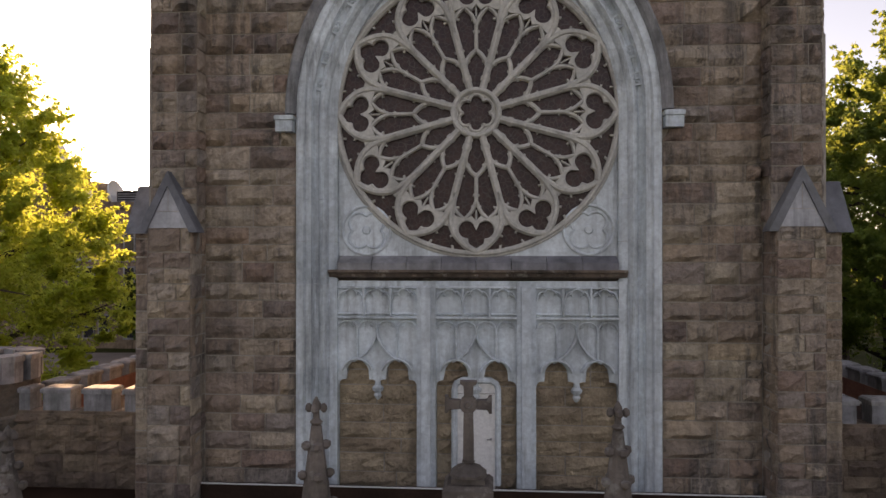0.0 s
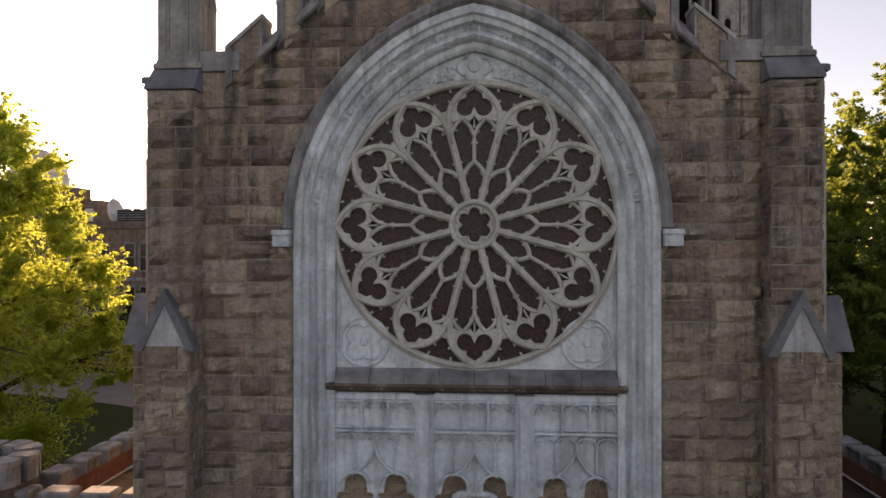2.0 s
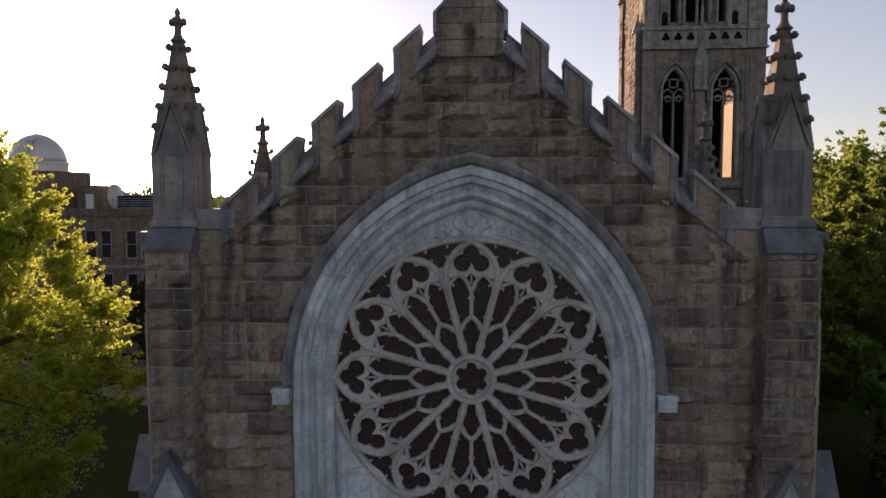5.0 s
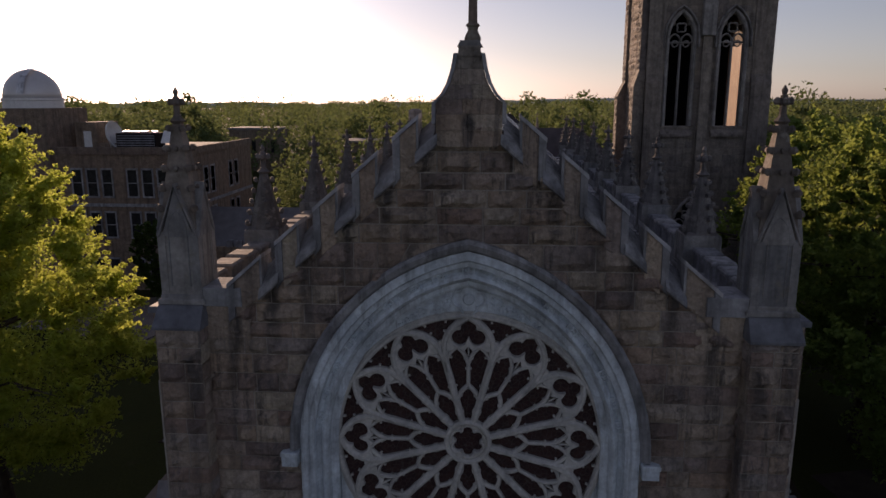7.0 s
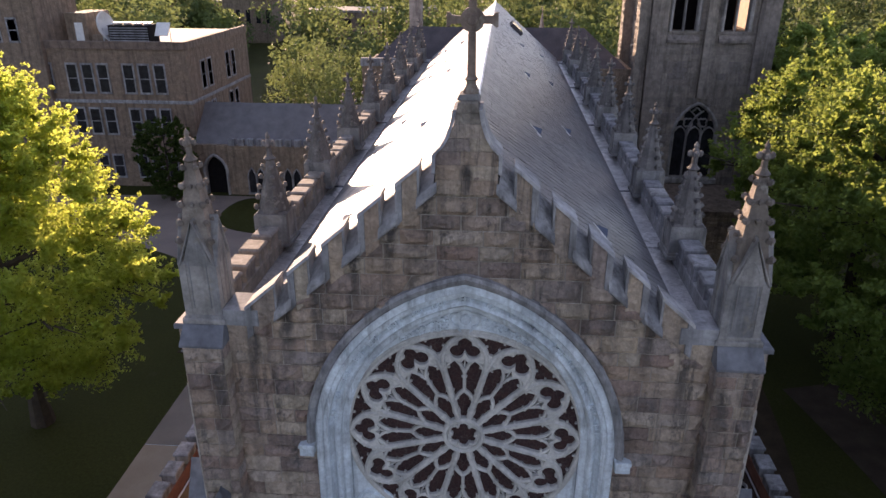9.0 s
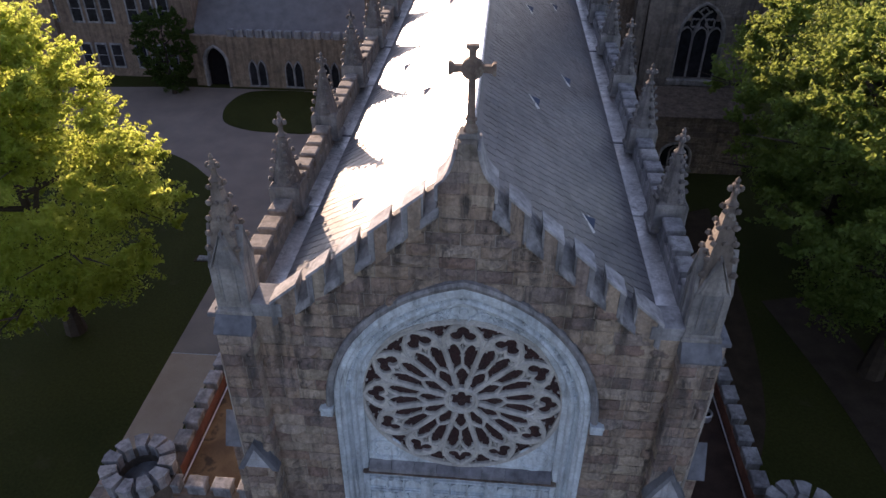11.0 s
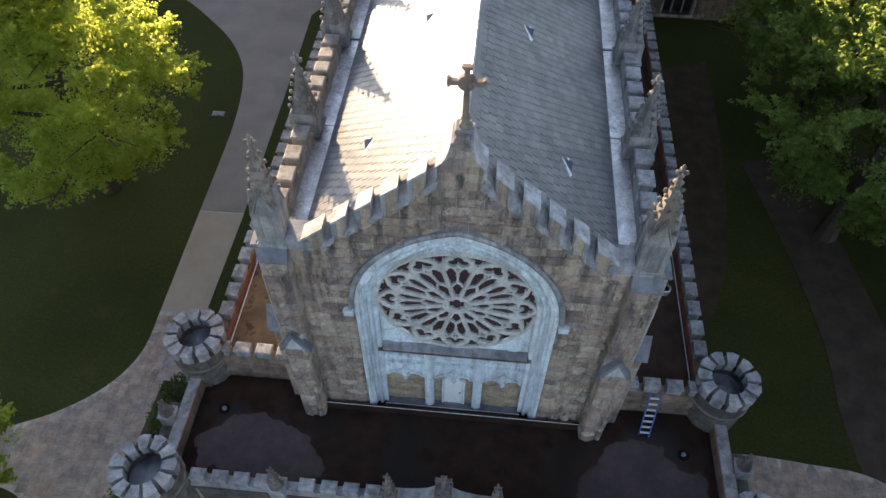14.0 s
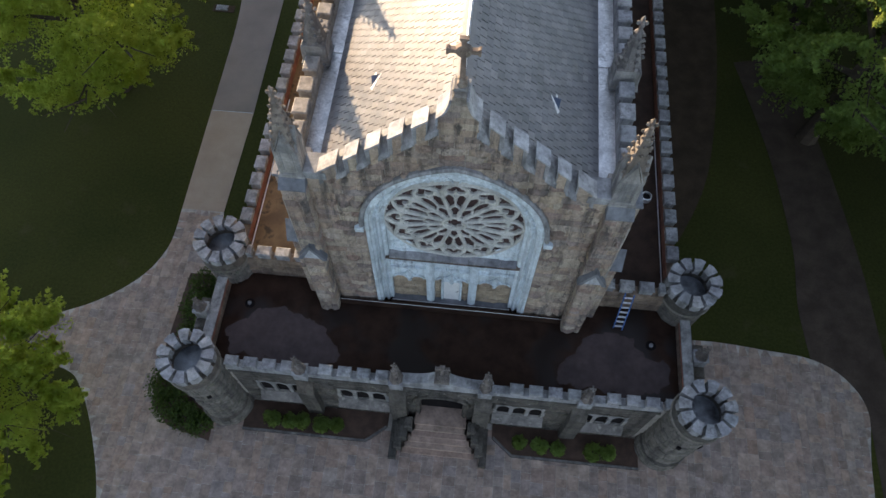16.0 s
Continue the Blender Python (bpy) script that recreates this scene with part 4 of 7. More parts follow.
TURNS = [2 * math.pi * i / 60 + 0.0001 for i in range(60)]
for t in TURNS:
    a_, b_ = trefoil(t), max(trefoil(t) + 0.03, reach(t, rimline))
    for r, y in ((a_, YB), (a_, YF + 0.035), (a_ + 0.028, YF + 0.005), (b_, YF + 0.005), (b_, YB)):
        petal.v.append((r * math.cos(t), y, 2.50 + r * math.sin(t)))
k = len(petal.v) - 5 * len(TURNS)
petal.f += [(k + 5 * i + j, k + 5 * i + j + 1, k + 5 * ((i + 1) % 60) + j + 1, k + 5 * ((i + 1) % 60) + j) for i in range(60) for j in range(4)]
petal_mesh = petal.mesh("petal", TRACERY)
spoke = Geo().bar([(0, 0.50), (0, 0.72), (0, 0.725), (0, 1.8)], 0.155, YF - 0.03, YB).bar([(0, 0.70), (0, 0.80)], 0.195, YF - 0.04, YB).bar([(0, 1.05), (0, 1.09)], 0.19, YF - 0.035, YB)
spoke.bar([(-0.11, 1.36), (0.11, 1.36)], 0.04, YF + 0.06, YB)
spoke_mesh = spoke.mesh("spoke", TRACERY)
cusp = Geo()
for s in (-1, 1):
    cusp.bar([(s * 0.27, 2.95), (s * 0.235, 2.86), (s * 0.23, 2.845)], 0.05, YF + 0.06, YB)
cusp.bar([(0, 2.34), (0, 2.48)], 0.15, YF + 0.03, YB)
cusp_mesh = cusp.mesh("cusp", TRACERY)
for k in range(12):
    for mesh, name, off in ((petal_mesh, "petal", 0), (spoke_mesh, "spoke", 15), (cusp_mesh, "cusp", 15)):
        ob = new(name, mesh)
        ob.matrix_basis = Matrix.Translation((ROSE[0], 0, ROSE[1])) @ Matrix.Rotation(radians(30 * k + off), 4, "Y")
        hang(ob, rose)
hub = Geo().bar(circle(0, ROSE[1], 0.485, 36), 0.12, YF - 0.05, YB, True).bar(foil(0, ROSE[1], 0.40, 6, 30, 6, 0.6), 0.07, YF, YB, True)
hub.bar(circle(0, ROSE[1], 0.40, 30), 0.09, YF + 0.03, YB, True)
part("hub", hub, TRACERY, rose)
rim = Geo().bar(circle(0, ROSE[1], 2.985, 96), 0.12, YF - 0.02, YB + 0.1, True).bar(circle(0, ROSE[1], 3.06, 96), 0.06, FACE - 0.05, FACE + 0.02, True)
part("rim", rim, TRACERY, rose)
part("glass", Geo().prism(circle(0, ROSE[1], 3.0, 64), 0.61, 0.63), GLASS, rose, "dark leaded stained glass seen from outside")

# ---- sloping sill under the rose, cornice and panelled screen ----
for i in range(8):
    a, b = -2.94 + 5.88 * i / 8 + 0.006, -2.94 + 5.88 * (i + 1) / 8 - 0.006
    g = Geo().put([(a, 0.27, 10.38), (b, 0.27, 10.38), (b, 0.555, 10.53), (a, 0.555, 10.53), (a, 0.27, 10.24), (b, 0.27, 10.24), (b, 0.7, 10.24), (a, 0.7, 10.24)], [(0, 1, 2, 3), (4, 5, 1, 0), (1, 5, 6, 2), (0, 3, 7, 4), (4, 7, 6, 5)])
    part("sill_slab", g, LEAD, surround, "blue-grey weathering slab stained by rain")
screen = thing("blind_arcade", (0, 0.5, 5.5), "white limestone panelled screen of blind arches under the rose", "stone screen")
cornice = Geo()
sec = [(0.22, 10.238), (0.22, 10.19), (0.29, 10.15), (0.33, 10.09), (0.46, 10.05), (0.6, 10.0), (0.6, 10.238)]
cornice.v = [(x, y, z) for x in (-3.12, 3.12) for y, z in sec]
cornice.f = [tuple(range(7)), tuple(reversed(range(7, 14)))] + [(i, (i + 1) % 7, 7 + (i + 1) % 7, 7 + i) for i in range(7)]
part("cornice", cornice, STAINED, screen, "moulded cornice stained golden brown")
boss = Geo().prism(circle(0, 0, 0.05, 8), -0.02, 0.08, 0.02)
boss_mesh = boss.mesh("cornice_flower", STAINED)
for i in range(9):
    ob = new("cornice_flower", boss_mesh)
    ob.matrix_basis = Matrix.Translation((-2.6 + 0.65 * i, 0.30, 10.13))
    hang(ob, screen)

SF = 0.44
BAYS = [(-2.95, -1.25), (-0.85, 0.85), (1.25, 2.95)]


def head(u, w):
    """Underside of a pair of cusped heads across a bay of width w."""
    half = w / 2
    v = u if u <= half else u - half
    z = 7.58
    for cx, cz, r in ((0.14, 7.76, 0.14), (half - 0.14, 7.76, 0.14), (half / 2, 8.02, 0.25)):
        d = v - cx
        if abs(d) < r:
            z = max(z, cz + math.sqrt(r * r - d * d) + (0.05 * (1 - abs(d) / r) if r > 0.2 else 0))
    return z


for lo, hi in BAYS:
    w = hi - lo
    us = [w * i / 68 for i in range(69)]
    n = len(us)
    zs = [head(min(max(u, 1e-4), w - 1e-4), w) for u in us]
    panel = Geo()
    for y in (SF, SF + 0.15):
        panel.v += [(lo + u, y, z) for u, z in zip(us, zs)] + [(lo + u, y, 10.0) for u in us]
    for i in range(n - 1):
        panel.f += [(i, i + 1, n + i + 1, n + i), (2 * n + i, 3 * n + i, 3 * n + i + 1, 2 * n + i + 1), (i, 2 * n + i, 2 * n + i + 1, i + 1)]
    part("arcade_plate", panel, LIMESTONE, screen)
for lo, hi in ((-3.1, -2.95), (-1.25, -0.85), (0.85, 1.25), (2.95, 3.1)):
    g = Geo().box(lo, hi, SF - 0.10, SF + 0.2, 5.56, 10.0)
    mid = (lo + hi) / 2
    if hi - lo > 0.2:
        g.prism([(lo + 0.1, 5.56), (hi - 0.1, 5.56), (hi - 0.1, 9.9), (lo + 0.1, 9.9)], SF - 0.17, SF, 0.03)
    part("mullion", g, LIMESTONE, screen)
for lo, hi in BAYS:
    c, w = (lo + hi) / 2, hi - lo
    t = Geo()
    # ogee over the pair of arches
    for s in (-1, 1):
        t.bar(quad_curve((c + s * 0.50, 8.30), (c + s * 0.12, 8.46), (c, 8.88), 8), 0.05, SF - 0.12, SF + 0.01)
        x = c + s * w / 4
        t.bar(circle(x, 8.02, 0.33, 12, 15, 165), 0.05, SF - 0.13, SF + 0.01)
    t.bar([(lo, 9.22), (hi, 9.22)], 0.06, SF - 0.13, SF + 0.01)
    t.bar([(lo, 9.86), (hi, 9.86)], 0.05, SF - 0.12, SF + 0.01)
    t.bar([(lo, 9.30), (hi, 9.30)], 0.04, SF - 0.07, SF + 0.01)
    for i in range(4):
        x = lo + w * (i + 0.5) / 4
        t.bar([(px, 9.0 + (pz - 9.0) * 0.75) for px, pz in circle(x, 9.0, w / 8 - 0.015, 10, 0, 180)], 0.032, SF - 0.10, SF + 0.01)
        for s in (-1, 1):
            t.bar([(x + s * 0.13, 9.02), (x + s * 0.06, 9.06)], 0.03, SF - 0.07, SF + 0.01)
        if i:
            t.bar([(lo + w * i / 4, 8.35 if i != 2 else 8.88), (lo + w * i / 4, 9.0)], 0.045, SF - 0.10, SF + 0.01)
    for i in range(3):
        x = lo + w * (i + 0.5) / 3
        u = w / 6 - 0.02
        for s in (-1, 1):
            t.bar(quad_curve((x + s * u, 9.60), (x + s * u * 0.92, 9.76), (x + s * u * 0.50, 9.78), 5) + quad_curve((x + s * u * 0.50, 9.74), (x + s * u * 0.34, 9.82), (x, 9.84), 5), 0.034, SF - 0.12, SF + 0.01)
        for s in (-1, 1):
            t.bar([(x + s * 0.24, 9.68), (x + s * 0.12, 9.73), (x + s * 0.09, 9.68)], 0.03, SF - 0.07, SF + 0.01)
        if i:
            t.bar([(lo + w * i / 3, 9.26), (lo + w * i / 3, 9.86)], 0.05, SF - 0.13, SF + 0.01)
    part("blind_tracery", t, LIMESTONE, screen)
    for s in (0,):
        part("pendant", Geo().lathe(c, SF + 0.06, [(0.02, 7.46), (0.06, 7.50), (0.085, 7.56), (0.06, 7.61), (0.11, 7.66), (0.125, 7.72), (0.07, 7.77), (0.06, 7.85)], 8), LIMESTONE, screen)
part("screen_sill", Geo().put([(x, y, z) for x in (-3.05, 3.05) for y, z in ((0.22, 5.2), (0.22, 5.53), (0.30, 5.55), (0.80, 5.60), (0.80, 5.2))], [(0, 1, 2, 3, 4), (9, 8, 7, 6, 5), (0, 5, 6, 1), (1, 6, 7, 2), (2, 7, 8, 3)]), CAP, screen, "slab sill under the blind arcade")
# roofing turned up along the foot of the wall, with a bright edge strip
up = Geo().box(-5.72, 5.72, -0.13, -0.04, 5.2, 5.80)
up.put([(x, y, z) for x in (-3.06, 3.06) for y, z in ((-0.04, 5.25), (-0.04, 5.795), (0.215, 5.56), (0.215, 5.25))], [(0, 1, 2, 3), (7, 6, 5, 4), (1, 5, 6, 2)])
part("wall_upstand", up, FELT, front, "dark roofing turned up along the foot of the wall")
part("flashing_edge", Geo().box(-5.72, 5.72, -0.138, -0.118, 5.785, 5.812), WHITE, front, "bright metal edge of the upstand")
part("sill_flashing", Geo().box(-3.05, 3.05, 0.195, 0.219, 5.565, 5.59), WHITE, screen, "bright metal edge of the sill")
infill = thing("wall_infill", (0, 0.8, 5.6), "honey-coloured rock-faced stone filling the blind arches", "wall", kind="structure")
part("infill_core", Geo().box(-3.0, 3.0, 0.596, 0.75, 5.5, 9.0), MORTAR, infill)
wall_stones(infill, INFILL, lambda z: [(-2.95, -1.25), (-0.85, -0.5), (0.5, 0.85), (1.25, 2.95)] if z < 8.02 else [(-2.95, -1.25), (-0.85, 0), (0, 0.85), (1.25, 2.95)], 5.59, 8.55, facing_front(0.58), course=(0.3, 0.42), length=(0.6, 1.4), proud=0.06)
door = thing("door_1", (0, 0.6, 5.7), "closed white door in a pale arched stone frame", "door", kind="structure")
frame_path = [(-0.46, 5.7), (-0.46, 7.72), (-0.42, 7.83), (-0.30, 7.90), (0.30, 7.90), (0.42, 7.83), (0.46, 7.72), (0.46, 5.7)]
part("door_frame", Geo().bar(frame_path, 0.13, 0.40, 0.60), LIMESTONE, door)
part("leaf", Geo().box(-0.40, 0.40, 0.50, 0.55, 5.60, 7.6).prism([(-0.40, 7.62), (0.40, 7.62), (0.40, 7.84), (-0.40, 7.84)], 0.49, 0.55, 0.01), WHITE, door, "plain white painted door leaf")
part("door_handle", Geo().lathe(0, 0, [(0.03, 0), (0.03, 0.02), (0.012, 0.03), (0.012, 0.06)], 8).moved(lambda x, y, z: (0.31 + x, 0.50 - z, 6.66 + y)).box(0.22, 0.32, 0.435, 0.45, 6.65, 6.67), BRASS, door)
part("threshold", Geo().box(-0.4, 0.4, 0.42, 0.58, 5.585, 5.612), LEAD, door)

# ---- corner buttresses, pinnacles ----
def gablet(g, x, y, z, w, h, d, slope_back):
    """A small gabled weathering facing -y: two roof slabs over a triangular face."""
    for s in (-1, 1):
        t = 0.07
        pts = [(x + s * (w - 0.10), z - 0.05), (x + s * (w + 0.08), z - 0.05), (x, z + h + 0.08), (x, z + h - 0.22)]
        g.prism(pts if s > 0 else list(reversed(pts)), y - d - 0.06, y + slope_back)
    return g


for side in (-1, 1):
    s = side
    b = thing("corner_buttress", (s * 6.3, 0.0, 5.2), "brown sandstone corner buttress with gabled offsets and grey cap", "buttress", "corner buttresses")
    x0, x1 = sorted((s * 5.75, s * 6.72))
    sx0, sx1 = sorted((s * 6.7, s * 7.42))
    part("buttress_core", Geo().box(x0 + 0.02, x1 - 0.02, -0.27, 0.5, 5.0, 16.35).box(x0 + 0.05, x1 - 0.05, -0.49, -0.2, 5.0, 11.2), MORTAR, b)
    part("side_core", Geo().box(*sorted((s * 5.8, s * 6.96)), 0.17, 1.6, 5.0, 16.6).box(sx0, sx1 - 0.02 if s > 0 else sx1, 0.42, 1.22, 5.0, 11.2), MORTAR, b)
    # upper front, lower front, inner and outer cheeks
    wall_stones(b, SANDSTONE, lambda z: [(x0, x1)], 11.6, 16.36, facing_front(-0.28), course=(0.32, 0.46), length=(0.4, 0.75), proud=0.085)
    wall_stones(b, SANDSTONE, lambda z: [(x0 + 0.03, x1 - 0.03)], 5.2, 11.12, facing_front(-0.51), course=(0.3, 0.44), length=(0.34, 0.7), proud=0.085)
    for face, a0, a1, z0, z1 in ((x1, -0.27, 0.18, 11.2, 16.36), (x1 - 0.03, -0.5, 0.4, 5.2, 11.1)):
        wall_stones(b, SANDSTONE, lambda z: [(a0, a1)], z0, z1, facing_right(face), single=False, course=(0.34, 0.48), length=(0.4, 0.6), proud=0.03)
    for face, a0, a1, z0, z1 in ((x0, -0.18, 0.27, 11.2, 16.36), (x0 + 0.03, -0.16, 0.5, 5.2, 11.1)):
        wall_stones(b, SANDSTONE, lambda z: [(a0, a1)], z0, z1, facing_left(face), single=False, course=(0.34, 0.48), length=(0.4, 0.6), proud=0.03)
    # flanking side pier, front face and outer face
    c0, c1 = sorted((s * 6.73, s * 6.97))
    wall_stones(b, SANDSTONE, lambda z: [(c0, c1)], 11.6, 16.6, facing_front(0.18), single=False, course=(0.34, 0.48), length=(0.5, 0.8), proud=0.03)
    wall_stones(b, SANDSTONE, lambda z: [(sx0 + (0.03 if s > 0 else 0), sx1 - (0 if s > 0 else 0.03))], 5.2, 11.1, facing_front(0.41), single=False, course=(0.34, 0.48), length=(0.35, 0.8), proud=0.04)
    out = facing_right(sx1) if s > 0 else facing_left(sx0)
    wall_stones(b, SANDSTONE, lambda z: [(0.43, 1.21)] if s > 0 else [(-1.21, -0.43)], 5.2, 11.1, out, single=False, course=(0.34, 0.48), length=(0.35, 0.8), proud=0.04)
    up = facing_right(s * 6.97) if s > 0 else facing_left(s * 6.97)
    wall_stones(b, SANDSTONE, lambda z: [(0.18, 1.6)] if s > 0 else [(-1.6, -0.18)], 11.2, 16.6, up, single=False, course=(0.34, 0.48), length=(0.4, 0.8), proud=0.04)
    # gablets
    xc = (x0 + x1) / 2
    part("gablet_face", Geo().prism([(xc - 0.45, 11.10), (xc + 0.45, 11.10), (xc, 12.04)], -0.555, -0.2), GABLET, b, "pale triangular gablet face of three stones")
    for k, (pa, pb) in enumerate((((xc - 0.45, 11.42), (xc + 0.45, 11.42)), ((xc, 11.43), (xc, 11.95)))):
        part("gablet_joint", Geo().bar([pa, pb] if k else [(xc - 0.24, 11.44), (xc + 0.24, 11.44)], 0.012, -0.561, -0.5), MORTAR, b)
    part("gablet_roof", gablet(Geo(), xc, -0.5, 11.06, 0.56, 1.12, 0.04, 0.25), CAP, b, "slate-grey gablet coping")
    g = gablet(Geo(), 0, 0, 11.06, 0.5, 0.95, 0.12, 0.62)
    g.prism([(-0.4, 11.12), (0.4, 11.12), (0, 11.9)], -0.06, 0.3)
    turn = (lambda x, y, z: (s * 7.40 - y * s, 0.82 + x * s, z))
    part("side_gablet", g.moved(turn), CAP, b, "slate-grey gablet on the flank")
    # sloping cap under the pinnacle
    cap = Geo()
    a0, a1 = x0 - 0.05, x1 + 0.05
    cap.put([(a0, -0.36, 16.36), (a1, -0.36, 16.36), (a1, -0.36, 16.42), (a0, -0.36, 16.42), (a0 + 0.04, -0.02, 16.86), (a1 - 0.04, -0.02, 16.86), (a0, 0.6, 16.86), (a1, 0.6, 16.86), (a0, 0.6, 16.36), (a1, 0.6, 16.36)],
            [(0, 1, 2, 3), (3, 2, 5, 4), (4, 5, 7, 6), (0, 3, 4, 6, 8), (2, 1, 9, 7, 5)])
    part("weathering", cap, CAP, b, "smooth slate-grey sloping weathering")
    o0, o1 = sorted((s * 6.2, s * 7.06))
    part("side_weathering", Geo().box(o0, o1, 0.1, 1.7, 16.6, 16.74, 0.03).box(*sorted((s * 6.2, s * 6.85)), 0.2, 1.4, 16.742, 16.88, 0.04), CAP, b)


def pinnacle(name, at, shaft_w, shaft_h, spire_h, rows, label, tall=True):
    """A square shaft with a gablet on each face, a crocketed spire and a finial."""
    x, y, z = at
    w = shaft_w / 2
    p = thing(name, at, label, "pinnacle", "pinnacles")
    part("base", Geo().box(x - w - 0.07, x + w + 0.07, y - w - 0.07, y + w + 0.07, z, z + 0.12, 0.03).box(x - w - 0.02, x + w + 0.02, y - w - 0.02, y + w + 0.02, z + 0.121, z + 0.2, 0.02), PINNACLE, p)
    shaft = Geo()
    # recessed panel on each face between two stiles
    top = z + 0.2 + shaft_h
    shaft.box(x - w + 0.022, x + w - 0.022, y - w + 0.022, y + w - 0.022, z + 0.2, top)
    for sx in (-1, 1):
        for sy in (-1, 1):
            xa, xb = sorted((x + sx * w, x + sx * w * 0.62))
            ya, yb = sorted((y + sy * w, y + sy * w * 0.62))
            part("stile", Geo().box(xa, xb, ya, yb, z + 0.2, top - 0.05, 0.01), PINNACLE, p)
    part("shaft", shaft, PINNACLE, p)
    gh = 1.12 * shaft_w
    if tall:
        for k in range(4):
            # a steep gablet over a tall pointed blind panel
            g = Geo().prism([(-w * 0.80, -0.12), (w * 0.80, -0.12), (0, gh - 0.06)], -w + 0.012, -w + 0.34, 0.02)
            g.bar([(-w * 0.93, -0.10), (0, gh), (w * 0.93, -0.10)], 0.05, -w - 0.03, -w + 0.30)
            arch = [(-w * 0.46, -shaft_h + 0.18), (-w * 0.46, -0.02)] + [(px, 0.02 + pz) for px, pz in arch_points(w * 0.46, w * 0.95, 6)] + [(w * 0.46, -0.02), (w * 0.46, -shaft_h + 0.18)]
            g.bar(arch, 0.03, -w + 0.004, -w + 0.06)
            c, s2 = math.cos(k * math.pi / 2), math.sin(k * math.pi / 2)
            part("gablet", g.moved(lambda px, py, pz: (x + px * c - py * s2, y + px * s2 + py * c, top + pz)), PINNACLE, p)
    stone = SPIRE if tall else WORN
    sp0, sp1 = top - 0.05, top + spire_h
    r0, r1 = w * (1.30 if tall else 0.98), w * (0.26 if tall else 0.2)
    sides, turn = (4, math.pi / 4) if tall else (8, math.pi / 8)
    spire = Geo()
    if not tall:
        spire.lathe(x, y, [(w * 1.30, top - 0.06), (w * 1.33, top - 0.01), (w * 1.12, top + 0.07)], 4, math.pi / 4)
    part("spire", spire.lathe(x, y, [(r0, sp0), (r0 * 0.97, sp0 + 0.08), (r0 * 0.52 + r1 * 0.48, sp0 * 0.5 + sp1 * 0.5 - 0.03), (r1, sp1)], sides, turn), stone, p, "darkened tapering spire")
    # blunt crockets on short upturned stalks
    size = (0.090 if tall else 0.082) * (shaft_w / 0.9)
    cro = Geo().box(-size * 1.7, size * 0.5, -size * 0.42, size * 0.42, -size * 0.8, -size * 0.15, size * 0.1)
    cro.box(-size * 0.55, size * 0.85, -size * 0.8, size * 0.8, -size * 0.35, size * 0.75, size * 0.28)
    cro.box(-size * 0.35, size * 0.7, -size * 0.6, size * 0.6, size * 0.75, size * 1.05, size * 0.25)
    mesh = cro.mesh("crocket", stone)
    for j in range(rows):
        f = (j + (1.3 if tall else 0.62)) / (rows + (0.68 if tall else 0.35))
        r = r0 + (r1 - r0) * f
        for k in range(8):
            middle = k % 2 == 1
            if middle and (not tall or f < 0.40 or f > 0.9):
                continue
            a = turn + k * math.pi / 4
            reach = (r * 0.72 if tall and middle else r) + size * (0.5 if tall else 0.75)
            shifted(mesh, "crocket", p, (x + reach * math.cos(a), y + reach * math.sin(a), sp0 + (sp1 - sp0) * f), a, (1.05 - 0.22 * f) * (0.8 if middle else 1.0))
    q = shaft_w / 0.9
    fin = Geo().lathe(x, y, [(0.11 * q, sp1 - 0.06), (0.17 * q, sp1 + 0.0), (0.10 * q, sp1 + 0.08), (0.075 * q, sp1 + 0.14), (0.07 * q, sp1 + 0.30 * q)], 8)
    t = sp1 + 0.30 * q
    fin.lathe(x, y, [(0.07 * q, t), (0.10 * q, t + 0.05), (0.07 * q, t + 0.2 * q), (0.045 * q, t + 0.22 * q), (0.065 * q, t + 0.3 * q), (0.012, t + 0.40 * q)], 8)
    for k in range(4):
        a = k * math.pi / 2
        fin.lathe(x + 0.13 * q * math.cos(a), y + 0.13 * q * math.sin(a), [(0.04 * q, t + 0.02), (0.07 * q, t + 0.06 * q), (0.065 * q, t + 0.13 * q), (0.03 * q, t + 0.17 * q)], 6)
    part("finial", fin, stone, p)
    return p


for s in (-1, 1):
    pinnacle("corner_pinnacle", (s * 6.2, 0.45, 16.86), 0.90, 1.38, 2.32, 5, "tall crocketed grey limestone pinnacle on the corner buttress")

# ---- nave walls, parapets and roof ----
NAVE_END, RIDGE, SLOPE, EAVE = 50.0, 21.1, 0.87, 5.42
nave = thing("nave_wall", (0, 25, 6), "sandstone nave walls rising above the aisles", "wall", kind="structure")
for s in (-1, 1):
    part("wall_core", Geo().box(*sorted((s * 6.0, s * 6.78)), 1.5, NAVE_END, 0.0, 15.85), FARSTONE, nave)
    wall_stones(nave, SANDSTONE, lambda z: [(1.6, 14.0)] if s > 0 else [(-14.0, -1.6)], 6.2, 16.05, facing_right(6.8) if s > 0 else facing_left(-6.8), single=False, course=(0.4, 0.5), length=(0.7, 1.3))
PIN_Y = [6.6 + 5.98 * i for i in range(8)]
first = None
